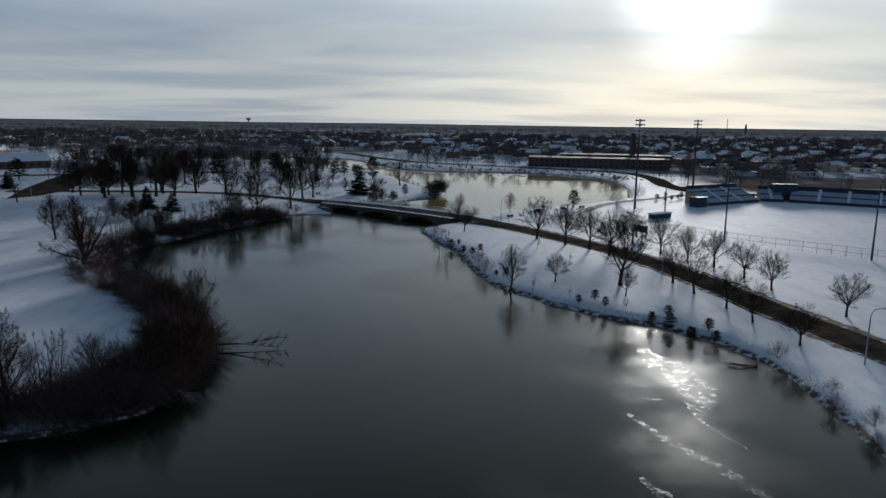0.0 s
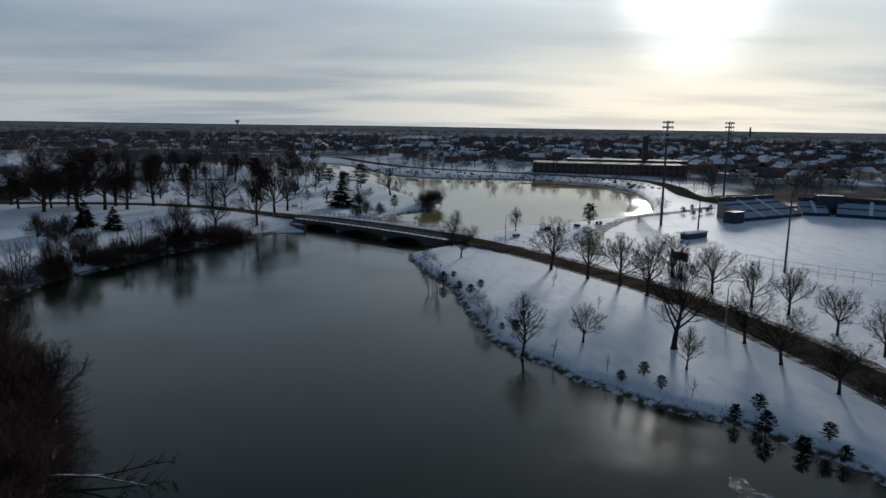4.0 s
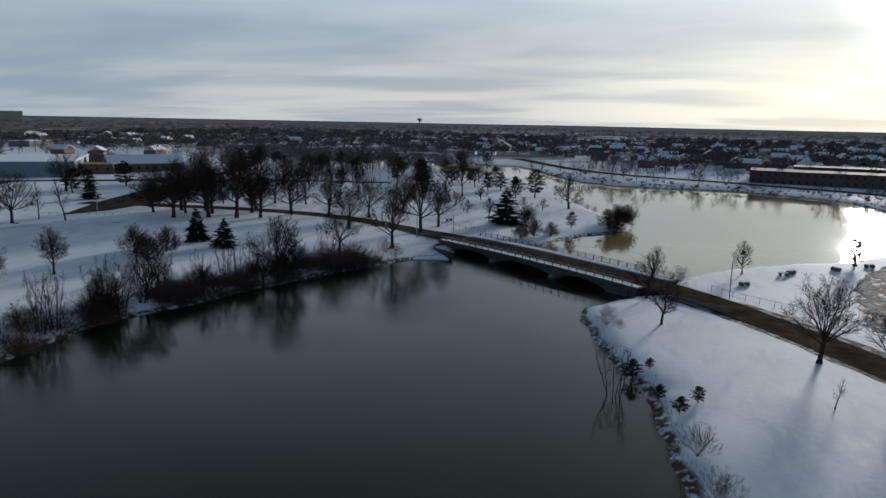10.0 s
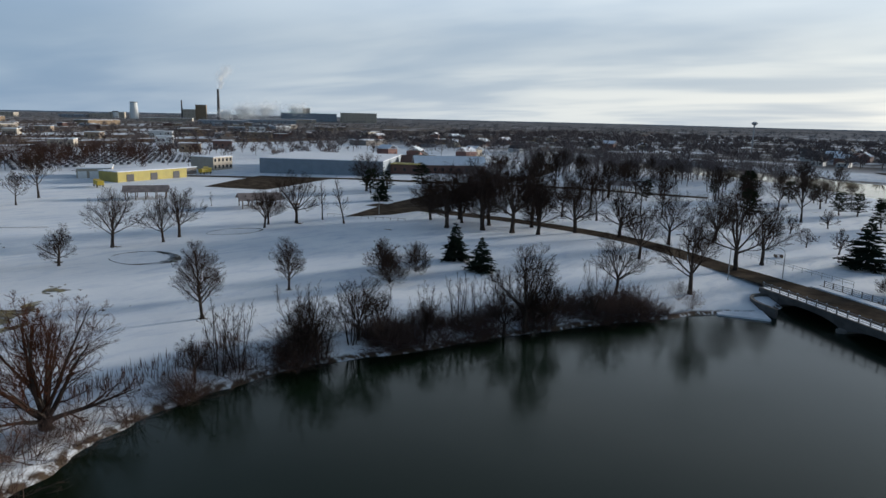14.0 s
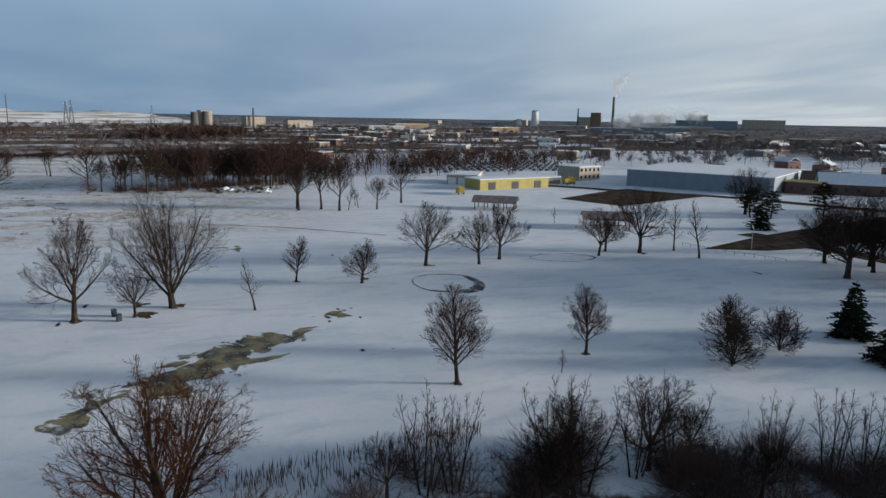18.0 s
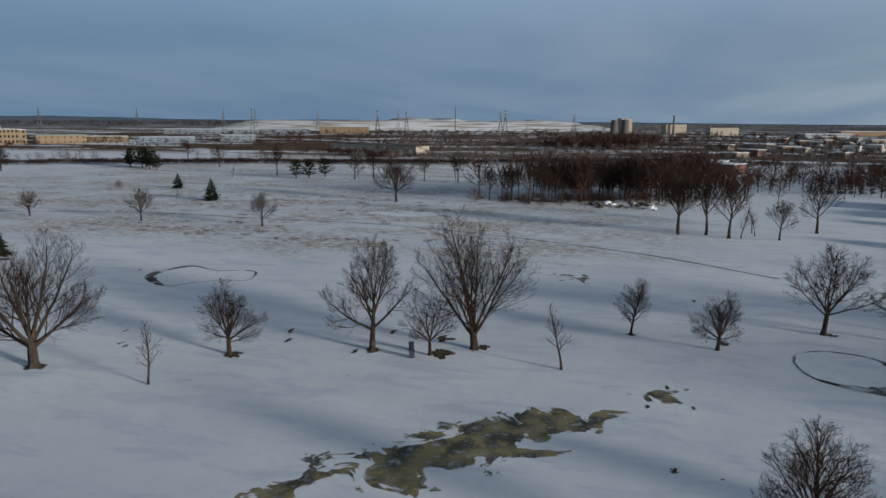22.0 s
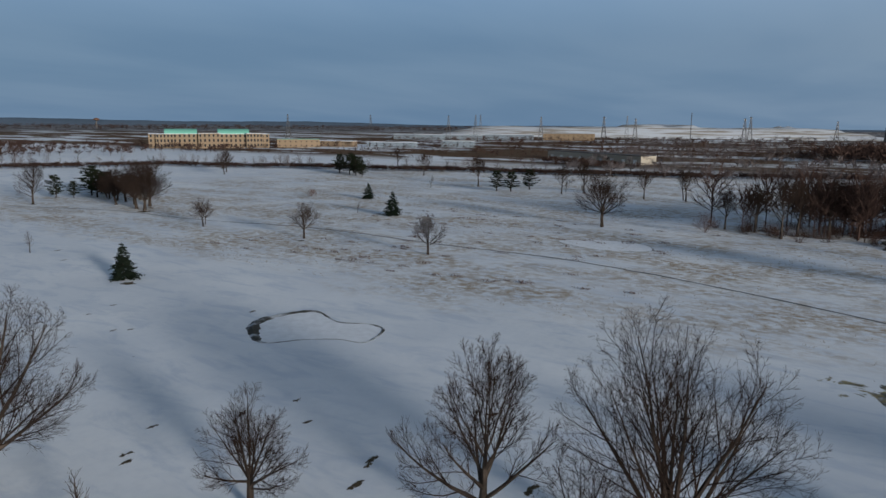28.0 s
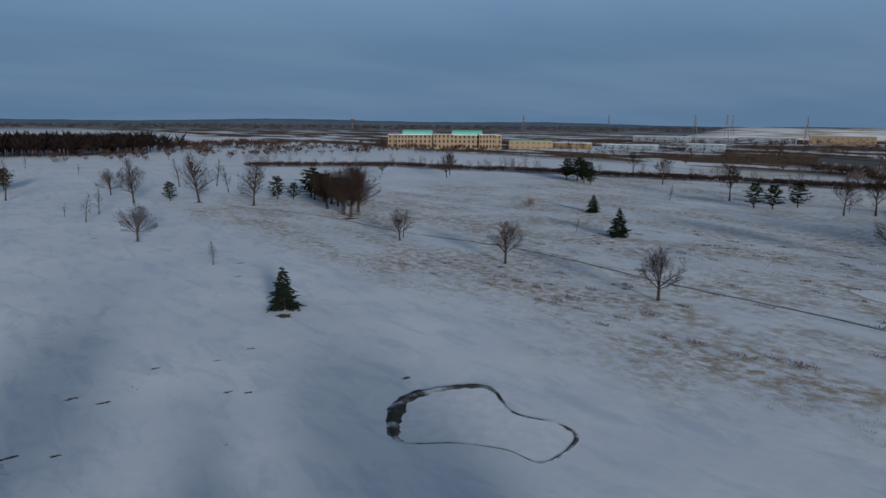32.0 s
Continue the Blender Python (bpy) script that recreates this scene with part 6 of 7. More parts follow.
for f in (0.30, 0.74):
    p = c1 + (c0 - c1) * f + np.array([-0.55, -0.75]) * 18
    dome = thing("barrel_roof", p[0], p[1], 15.2, math.degrees(math.atan2(*(c0 - c1)[::-1])), "green copper barrel roof of the civic complex", "roof", "green roofs")
    bm = bmesh.new()
    cols = []
    for x in (-17, 17):
        cols.append([bm.verts.new((x, math.cos(a) * 11, math.sin(a) * 5.5)) for a in np.linspace(0, math.pi, 13)])
    for i in range(12):
        bm.faces.new((cols[0][i], cols[0][i + 1], cols[1][i + 1], cols[1][i]))
    bm.faces.new(cols[0][::-1])
    bm.faces.new(cols[1])
    part("vault", bm, COPPER, dome)
    part("base", block(-17.4, 17.4, -11.4, 11.4, -0.6, 0.2), BRICK_TAN, dome)
hall("civic_annex", (-664, -452), (-700, -420), 22, 9.5, BRICK_TAN, "lower tan brick annex of the complex", "building", windows=8, storeys=2, roof_m=COPPER)

# works, halls and stacks in the west
WORKS = [(-723, -445, 45, 14, 7), (-760, -400, 60, 16, 6), (-814, -327, 40, 12, 8), (-1100, -620, 160, 30, 9), (-1180, -520, 120, 30, 10), (-1250, -400, 90, 40, 12),
         (-1459, 130, 22, 22, 30), (-1459, 213, 40, 25, 20), (-1454, 291, 55, 20, 14), (-1300, 420, 80, 30, 8), (-1500, 520, 90, 40, 9), (-1250, 640, 70, 30, 8)]
for x, y, w2, d2, h in WORKS:
    hall("factory_hall", (x, y), (x - w2 * 0.35, y + w2 * 0.93), d2, h, CREAM if h > 12 else (BRICK_TAN if w2 % 20 else METAL_GREY), "distant flat-roofed works building", "factory",
         windows=max(3, int(w2 / 8)), storeys=2, group="works buildings", roof_m=CLEAN_SNOW if h < 12 else CONCRETE)
WORKS_FAR = [(-2070, 985, 60, 30, 14), (-2100, 915, 70, 30, 9), (-1935, 1232, 30, 30, 44), (-1950, 1200, 34, 26, 30), (-1814, 1446, 170, 40, 26), (-1700, 1590, 110, 40, 30), (-1776, 1500, 22, 22, 42),
             (-2050, 1030, 40, 30, 18), (-1640, 1250, 150, 40, 10), (-1500, 1100, 130, 40, 9), (-1700, 950, 120, 30, 8), (-1350, 900, 100, 30, 9), (-2150, 700, 120, 40, 12)]
for x, y, w2, d2, h in WORKS_FAR:
    hall("factory_hall", (x, y), (x + w2 * 0.58, y + w2 * 0.81), d2, h, BRICK_TAN if h == 44 else (METAL_GREY if h in (26, 9) else CREAM), "large distant plant building", "factory",
         windows=max(3, int(w2 / 10)), storeys=3, group="works buildings", roof_m=COPPER if h == 26 else CLEAN_SNOW)


rngb = random.Random(41)
for k in range(74):
    x, y = rngb.uniform(-1250, -450), rngb.uniform(150, 980)
    if x > -520 and 230 < y < 360:
        continue
    w2, h = rngb.choice((10, 14, 18, 24, 34)), rngb.uniform(3.5, 6.5)
    a = rngb.choice((0.9, 1.0, 1.2, 1.75))
    hall("commercial_building", (x, y), (x + w2 * math.cos(a), y + w2 * math.sin(a)), rngb.uniform(10, 20), h, rngb.choice((CREAM, METAL_GREY, BRICK, WHITE_PAINT, CONCRETE, TAN, BRICK_TAN)),
         "low flat-roofed commercial building under snow", "building", windows=3, group="buildings of the works district")


def stack(name, x, y, h, r, material, label, category="chimney"):
    s = thing(name, x, y, 0, 0, label, category)
    shared("shaft", mesh_of("shaft", *tubes([(0, 0, 0, 0, 0, h, r, r * 0.72)], 14), material), s)
    shared("rim", mesh_of("rim", *tubes([(0, 0, h - 2, 0, 0, h, r * 0.8, r * 0.8), (0, 0, h, 0, 0, h + 0.3, r * 0.8, 0.0)], 14), CONCRETE_DARK), s)
    return s


stack("smokestack", -1941, 1312, 91, 4.6, CONCRETE_DARK, "tall dark concrete smokestack of the plant")
stack("smokestack", -1958, 1202, 55, 2.6, CONCRETE_DARK, "slim dark smokestack beside the plant")
stack("storage_silo", -2016, 1087, 47, 13, WHITE_PAINT, "white cylindrical storage silo", "silo")
stack("storage_silo", -2040, 1045, 20, 10, WHITE_PAINT, "squat white storage tank", "silo")
stack("storage_silo", -1445, 118, 27, 8, CONCRETE_DARK, "round concrete grain silo", "silo")
stack("storage_silo", -1452, 138, 28, 8, CONCRETE_DARK, "round concrete grain silo", "silo")
stack("chimney_stack", -1458, 226, 36, 2.2, CONCRETE_DARK, "slim dark chimney of a distant works")


STEAM = bpy.data.materials.new("steam")
STEAM.use_nodes = True
st = Nodes(STEAM.node_tree)
veil = st.tree.nodes.new("ShaderNodeMixShader")
st.put(veil.inputs[0], 0.55)
st.put(veil.inputs[1], st.add("ShaderNodeBsdfDiffuse", (0.92, 0.92, 0.91)))
st.put(veil.inputs[2], st.add("ShaderNodeBsdfTranslucent", (0.95, 0.95, 0.94)))
st.add("ShaderNodeOutputMaterial", veil.outputs[0])


def plume(x, y, z, flecks, rise, drift, size, label):
    """Steam: thousands of fine flecks, thinning towards the cloud's edge and its end."""
    rng = np.random.default_rng(int(abs(x)) + flecks)
    k = rng.random(flecks) ** 0.8
    billow = np.floor(k * 5)
    mid = np.stack([drift[0] * k, drift[1] * k, rise * k], 1) + np.stack([np.sin(billow * 2.1), np.cos(billow * 1.7), np.sin(billow * 1.3)], 1) * size * 0.45
    at = mid + rng.normal(0, 1, (flecks, 3)) * (size * (0.35 + 0.65 * k))[:, None] * np.array([1, 1, 0.75])
    at[:, 2] = np.maximum(at[:, 2], -z + 2)
    corner = rng.normal(0, 1, (flecks, 3, 3))
    corner *= (rng.uniform(0.5, 1.0, flecks) * 1.7)[:, None, None] / np.linalg.norm(corner, axis=2)[:, :, None]
    faces = np.arange(flecks * 3).reshape(-1, 3)
    ob = new("steam_plume", mesh_of("steam_plume", (at[:, None, :] + corner).reshape(-1, 3), faces, STEAM))
    ob.matrix_basis = pose(x, y, z)
    tagged(ob, label, "steam", "steam of the plant", kind="stuff")


plume(-1941, 1312, 92, 2000, 66, (14, 22), 9, "thin steam plume drifting from the smokestack")
plume(-1890, 1345, 12, 8000, 26, (24, 36), 20, "billowing white steam over the plant")
plume(-1850, 1398, 16, 6000, 28, (22, 30), 17, "billowing white steam over the plant")
plume(-1800, 1470, 22, 5000, 24, (22, 30), 14, "steam rising behind the plant roof")
plume(-1905, 1322, 8, 4000, 14, (-14, -10), 14, "low white steam beside the smokestack")


def pylon(x, y, h, turn):
    rows = []
    for s in range(6):
        z0, z1 = s * h / 6, (s + 1) * h / 6
        w0, w1 = 4.0 * (1 - s / 6.6), 4.0 * (1 - (s + 1) / 6.6)
        c0 = [(-w0, -w0, z0), (w0, -w0, z0), (w0, w0, z0), (-w0, w0, z0)]
        c1 = [(-w1, -w1, z1), (w1, -w1, z1), (w1, w1, z1), (-w1, w1, z1)]
        for i in range(4):
            rows.append((*c0[i], *c1[i], 0.34, 0.34))
            rows.append((*c0[i], *c1[(i + 1) % 4], 0.2, 0.2))
    p = thing("power_pylon", x, y, 0, turn, "distant steel lattice power pylon", "pylon", "power pylons")
    shared("lattice", mesh_of("lattice", *tubes(rows, 3), DARK_STEEL), p)
    for z in (0.68, 0.82, 0.96):
        shared("crossarm", mesh_of("crossarm", *tubes([(-9, 0, h * z, 0, 0, h * z + 1.5, 0.3, 0.4), (9, 0, h * z, 0, 0, h * z + 1.5, 0.3, 0.4), (-9, 0, h * z, 9, 0, h * z, 0.25, 0.25)], 3), DARK_STEEL), p)
    for z in (0.68, 0.82, 0.96):
        for s in (-8.6, 8.6):
            shared("insulator", mesh_of("insulator", *tubes([(s, 0, h * z, s, 0, h * z - 2.2, 0.2, 0.2)], 4), STEEL), p)


for x, y, h, turn in ((-1028, -457, 41, 30), (-1050, -421, 42, 30), (-1130, -347, 40, 20), (-1150, -200, 38, 10), (-1169, -257, 41, 10), (-1189, -53, 39, 0),
                      (-1226, -52, 42, 0), (-1240, 60, 36, 0), (-1300, -560, 45, 30), (-1400, -300, 45, 20), (-1060, -640, 42, 40), (-980, -760, 42, 40)):
    pylon(x, y, h, turn)
stack("radio_mast", -1180, -126, 47, 0.7, DARK_STEEL, "slim radio mast on the western plain", "mast")
stack("radio_mast", 920, 2325, 46, 1.2, DARK_STEEL, "distant radio mast above the town", "mast")
stack("church_spire", 972, 2303, 30, 3.5, CONCRETE_DARK, "distant church spire above the town", "spire")
tw = thing("water_tower", -220, 800, 0, 0, "distant water tower on slim legs above the trees", "water tower")
shared("column", mesh_of("column", *tubes([(0, 0, 0, 0, 0, 28, 0.7, 0.6)], 8), STEEL), tw)
shared("tank", mesh_of("tank", *tubes([(0, 0, 27, 0, 0, 28.5, 0.6, 2.6), (0, 0, 28.5, 0, 0, 29.8, 2.6, 2.6), (0, 0, 29.8, 0, 0, 30.6, 2.6, 0.1)], 12), STEEL), tw)
tw = thing("water_tower", -1362, -2001, 0, 0, "distant red and white water tower", "water tower")
shared("column", mesh_of("column", *tubes([(0, 0, 0, 0, 0, 28, 1.6, 1.6)], 8), CONCRETE_DARK), tw)
shared("tank", mesh_of("tank", *tubes([(0, 0, 27, 0, 0, 30, 2, 9), (0, 0, 30, 0, 0, 33, 9, 9), (0, 0, 33, 0, 0, 36, 9, 0.2)], 14), RUST), tw)

# snow-covered landfill hill
hx, hy = np.meshgrid(np.linspace(-1, 1, 70), np.linspace(-1, 1, 40))
ridge = np.clip(1 - np.abs(hx) ** 3 - 0.25 * hy, 0, 1) * np.clip((1 - hy ** 2) * 2.2, 0, 1)
ridge = np.minimum(ridge, 0.74 + 0.07 * np.sin(hx * 9 + 2) + 0.05 * np.sin(hx * 23 + hy * 4)) * (0.86 + 0.06 * np.sin(hx * 5 + 1) + 0.04 * np.sin(hx * 13))
step = np.round(ridge * 5) / 5 * 0.5 + ridge * 0.5
cx, cy = -1790, -380
ax = np.array([-0.315, 0.949])
wx, wy = cx + ax[0] * hx * 470 - ax[1] * hy * 190, cy + ax[1] * hx * 470 + ax[0] * hy * 190


def hill_build(n, bsdf):
    p = n.tree.nodes.new("ShaderNodeNewGeometry").outputs["Position"]
    q = n.add("ShaderNodeVectorMath", p, (0.01, 0.01, 0.3), operation="MULTIPLY")
    a = n.noise(q, 1.0, 6, 0.6)
    return n.mix(n.span(a, 0.46, 0.60, 0.0, 0.85), (0.52, 0.55, 0.60), (0.22, 0.185, 0.14)), 0.95


hill = new("hill", mesh_of("hill", np.stack([wx, wy, step * 39 - 1.5], -1).reshape(-1, 3), grid_faces(70, 40), surface("landfill_snow", hill_build), True))
tagged(hill, "terraced snow-covered landfill hill on the plain", "hill", kind="structure")

# wooded rim at the edge of sight
ang = np.linspace(0, 2 * math.pi, 361)
rngr = np.random.default_rng(9)
tops = 24 + 9 * np.sin(ang * 5 + 1) + 5 * np.sin(ang * 17) + rngr.uniform(-2, 2, 361)
tops = tops * np.interp(np.degrees(ang), [0, 80, 100, 122, 240, 330, 360], [0.12, 0.12, 0.35, 1, 1, 0.12, 0.12])
tops[-1] = tops[0]
rim = []
for r, k in ((4250, 0.0), (4300, 0.75), (4420, 1.0), (4700, 0.4)):
    rim.append(np.stack([-np.sin(ang) * r, 100 + np.cos(ang) * r, tops * k - (1.0 if k == 0 else 0)], -1))
# blue-grey base and a faint glow stand in for the air's haze
RIM = plain("forest_haze_glow", (0.038, 0.046, 0.058), 0.95, 0.25, 0.004)
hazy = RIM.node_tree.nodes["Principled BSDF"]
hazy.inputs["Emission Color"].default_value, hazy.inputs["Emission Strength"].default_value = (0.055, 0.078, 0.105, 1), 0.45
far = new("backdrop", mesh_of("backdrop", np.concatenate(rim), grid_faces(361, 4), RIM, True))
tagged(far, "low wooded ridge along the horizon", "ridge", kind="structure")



# ---- lamps, paths and small things of the park ----
def street_lamp(x, y, h, turn):
    s = thing("street_lamp", x, y, ground_z(x, y) - 0.05, turn, "grey steel street lamp with a curved arm", "street lamp", "street lamps along the road")
    shared("pole", mesh_of("pole", *tubes([(0, 0, 0, 0, 0, h - 1.2, 0.11, 0.08)], 8), STEEL), s)
    pts = [(0.0, h - 1.2), (0.15, h - 0.55), (0.6, h - 0.12), (1.3, h), (2.1, h - 0.02)]
    shared("arm", mesh_of("arm", *tubes([(a[0], 0, a[1], b[0], 0, b[1], 0.06, 0.055) for a, b in zip(pts, pts[1:])], 6), STEEL), s)
    head = part("lamp_head", block(1.9, 2.75, -0.17, 0.17, h - 0.16, h + 0.02, 0.05), STEEL, s)
    part("lens", block(2.05, 2.65, -0.12, 0.12, h - 0.20, h - 0.158, 0.01), WHITE_LENS, head)


for x, y, turn in ((18, 218, 40), (45, 141, 20), (55.5, 88, 10), (-52, 258, 120)):
    street_lamp(x, y, 7.6, turn)
for x, y in ((-158, 268), (-45, 268), (-64, 268)):
    street_lamp(x, y, 6.0, 200)

DIRT = plain("thawed_earth", (0.060, 0.050, 0.036), 0.9, 0.35, 1.2)
TURF = plain("thawed_turf", (0.095, 0.078, 0.054), 0.95, 0.5, 1.0)


def ragged_sheet(name, pts, lift, material, parent=None, label="", wob=0.25):
    """A thin patch on the ground with an uneven outline."""
    ring = smooth_ring(pts, 6)
    c = ring.mean(0)
    rng = np.random.default_rng(int(abs(c[0] * 7 + c[1])))
    bm = bmesh.new()
    outer, inner = [], []
    for p in ring:
        q = p + rng.normal(0, wob, 2)
        outer.append(bm.verts.new((*q, ground_z(*q) + lift * 0.3)))
        r = c + (q - c) * 0.7
        inner.append(bm.verts.new((*r, ground_z(*r) + lift)))
    n = len(ring)
    for i in range(n):
        j = (i + 1) % n
        bm.faces.new((outer[i], outer[j], inner[j], inner[i]))
    bm.faces.new(inner)
    return part(name, bm, material, parent, label)


# kidney-shaped bunkers: a turf lip round a snow-filled hollow
def bunker(pts, wide, label):
    ring = smooth_ring(pts, 8)
    c = ring.mean(0)
    n = len(ring)
    b = new("bunker")
    tagged(b, label, "bunker", "golf bunkers")
    rng = np.random.default_rng(n)
    bm = bmesh.new()
    cols = []
    for i, p in enumerate(ring):
        f = i / n
        w2 = np.interp(f, np.linspace(0, 1, len(wide)), wide) * rng.uniform(0.6, 1.3)
        d = (p - c) / np.linalg.norm(p - c)
        z = ground_z(*p)
        out, mid_, low = p + d * w2 * 0.6, p + rng.normal(0, 0.03, 2), p - d * (0.02 + w2 * 0.7) + rng.normal(0, 0.06, 2)
        cols.append([bm.verts.new((*out, z + 0.01)), bm.verts.new((*mid_, z + 0.06 + 0.10 * w2)), bm.verts.new((*low, z + 0.012))])
    for i in range(n):
        a, d = cols[i], cols[(i + 1) % n]
        for k in range(2):
            bm.faces.new((a[k], d[k], d[k + 1], a[k + 1]))
    part("lip", bm, LIP, b, "dark bare turf lip")
    bm = bmesh.new()
    inner = [bm.verts.new((*(c + (p - c) * 0.97), ground_z(*p) + 0.008)) for p in ring]
    bm.faces.new(inner)
    part("hollow", bm, CLEAN_SNOW, b, "snow-filled hollow")


def lip_build(n, bsdf):
    p = n.tree.nodes.new("ShaderNodeNewGeometry").outputs["Position"]
    a, b = n.noise(p, 0.35, 3), n.noise(p, 5.0, 5, 0.7)
    f = n.math("ADD", n.math("MULTIPLY", a, 0.7), n.math("MULTIPLY", b, 0.3))
    return n.mix(n.span(f, 0.45, 0.62), (0.034, 0.031, 0.023), (0.52, 0.55, 0.60)), 0.9, (b, 0.5, 0.05)


LIP = surface("bunker_lip", lip_build)
bunker([(-160, 78.5), (-164.5, 73.5), (-170, 73), (-175, 76), (-172.5, 83), (-174.3, 88), (-173, 91.5), (-167, 93), (-166, 89), (-163, 85), (-159, 82)],
       [1.5, 1.5, 1.2, 0.8, 0.30, 0.4, 0.35, 0.12, 0.10, 0.12, 0.3, 1.0], "kidney-shaped golf bunker filled with snow")
bunker([(-146, 183), (-150, 187), (-148, 193), (-141, 194), (-136.5, 190.5), (-139, 184)], [0.06, 0.1, 0.5, 1.7, 2.0, 0.4, 0.06], "oval golf bunker with a dark turf lip")
bunker([(-160, 213), (-164, 217), (-163, 224), (-158, 227), (-155, 220)], [0.05, 0.1, 0.5, 0.6, 0.1, 0.05], "shallow golf bunker under snow")
bunker([(-259, 80), (-267, 88), (-267, 100), (-258, 104), (-253, 92)], [0.15, 0.05, 0.12, 0.2, 0.05, 0.1], "shallow snow-filled bunker in the meadow")

# thawed rings at the feet of the trees
rng = np.random.default_rng(17)
for x, y, r in ((-136, 130, 1.5), (-137, 139, 2.2), (-140.5, 143.5, 1.9), (-118, 93, 1.7), (-129, 113.5, 1.6), (-150, 175, 1.2), (-151, 163, 0.8), (-143, 138, 1.6), (-168, 35, 1.6),
                (-158, 190, 1.0), (-98, 175, 0.6), (-103, 194, 0.6), (-222, 26, 1.2), (-233, -57, 3.0), (-240, -66, 2.5), (-223, -109, 2.0), (-209, -127, 2.0), (-168, -50, 1.0), (-160, 240, 1.5)):
    pts = [(x + 0.75 * r * math.cos(a) * rng.uniform(0.4, 1.4), y + 0.75 * r * math.sin(a) * rng.uniform(0.4, 1.3)) for a in np.linspace(0, 5.7, 11)]
    ragged_sheet("turf_patch", pts, 0.03, TURF, ground, "", 0.2)
for x, y, r in ((-128.2, 63.6, 0.6), (-131.6, 65.7, 0.4), (-135.3, 51.9, 0.7), (-138, 55.2, 0.6), (-151.7, 61.5, 0.5), (-157.9, 47.1, 0.5), (-169, 67.9, 0.6),
                (-145.4, 47.5, 0.5), (-152.6, 49.1, 0.3), (-128.6, 96.6, 0.8), (-141, 115.6, 0.9), (-136.6, 117.4, 0.9), (-139.9, 116, 0.5), (-133.7, 93.3, 0.5), (-143.5, 105, 0.4),
                (-173, 172.9, 0.8), (-142.3, 137.9, 1.0), (-144.2, 130.1, 1.0), (-126.7, 169.7, 0.4), (-112.3, 167.1, 0.6), (-125.6, 188, 0.5), (-132, 167.2, 0.6), (-135, 128, 0.9),
                (-178, -8, 0.9), (-173, 4, 0.8), (-128, 98, 0.5), (-147, 100, 0.5), (-156, 120, 0.5), (-126, 165, 0.5), (-150, 60, 0.5), (-160, -60, 1.0), (-176, -80, 1.0)):
    pts = [(x + 0.65 * r * math.cos(a) * rng.uniform(0.5, 1.4) * 1.5, y + 0.65 * r * math.sin(a) * rng.uniform(0.2, 0.7)) for a in np.linspace(0, 5.6, 8)]
    ragged_sheet("turf_patch", pts, 0.02, TURF, ground, "", 0.12)

TRACK = plain("icy_track", (0.16, 0.16, 0.17), 0.75, 0.7, 0.25)
ribbon("footpath_2", open_curve([(-215, -110), (-228, -70), (-231, -30), (-239, 5), (-239, 30), (-236, 60), (-236, 95), (-228, 130), (-214, 165), (-196, 190)], 10), 0.4, 0.03, TRACK,
       "narrow icy path through the snowy meadow", "path", None, 0, 0.12)

# dry grass of the meadow
rows = []
rng = np.random.default_rng(23)
while len(rows) < 9000:
    x, y = rng.uniform(-335, -194), rng.uniform(-110, 155)
    if math.sin(x * 0.09 + 0.8 * math.sin(y * 0.05)) + math.sin(y * 0.07 + x * 0.03) < rng.uniform(-0.6, 1.6):
        continue
    z = ground_z(x, y)
    for _ in range(3):
        a, b = x + rng.normal(0, 0.25), y + rng.normal(0, 0.25)
        rows.append((a, b, z - 0.03, a + rng.normal(0, 0.22), b + rng.normal(0, 0.22), z + rng.uniform(0.12, 0.42), 0.035))
tagged(new("meadow_grass", mesh_of("meadow_grass", *spindles(rows), DRY_GRASS)), "dry straw-coloured grass poking through the snow", "grass", kind="stuff")
rows = []
for k in range(95):
    cx, cy = rng.uniform(-300, -205), rng.uniform(10, 120)
    for _ in range(30):
        x, y = cx + rng.normal(0, 0.35), cy + rng.normal(0, 0.9)
        z = ground_z(x, y)
        rows.append((x, y, z - 0.03, x + rng.normal(0, 0.15), y + rng.normal(0, 0.15), z + rng.uniform(0.2, 0.55), 0.05))
tagged(new("weed_tufts", mesh_of("weed_tufts", *spindles(rows), BRUSH)), "dark tufts of dead weeds in the snowy meadow", "grass", kind="stuff")
rows = []
for k in range(46):
    cx, cy = -78 - 5 * rng.random() - 0.1 * k, 150 + 0.5 * k
    for _ in range(12):
        x, y = cx + rng.normal(0, 0.5), cy + rng.normal(0, 0.5)
        z = ground_z(x, y)
        rows.append((x, y, z - 0.05, x + rng.normal(0, 0.15), y + rng.normal(0, 0.15), z + rng.uniform(0.5, 1.9), 0.035))
tagged(new("dry_stalks", mesh_of("dry_stalks", *spindles(rows), BRUSH)), "dark dead weed stalks on the lake bank", "reeds", kind="stuff")
rows = []
ring = RING_ONE
for i in range(0, len(ring)):
    x, y = ring[i]
    if x > -20 and y > 40:
        for _ in range(26):
            a, b = x + rng.normal(0, 0.9), y + rng.normal(0, 0.9)
            z = ground_z(a, b)
            if z > WATER_Z - 0.15:
                rows.append((a, b, max(z, WATER_Z) - 0.05, a + rng.normal(0, 0.2), b + rng.normal(0, 0.2), z + rng.uniform(0.25, 0.8), 0.03))
tagged(new("bank_grass", mesh_of("bank_grass", *spindles(rows), REED)), "dead grass along the water's edge", "grass", kind="stuff")

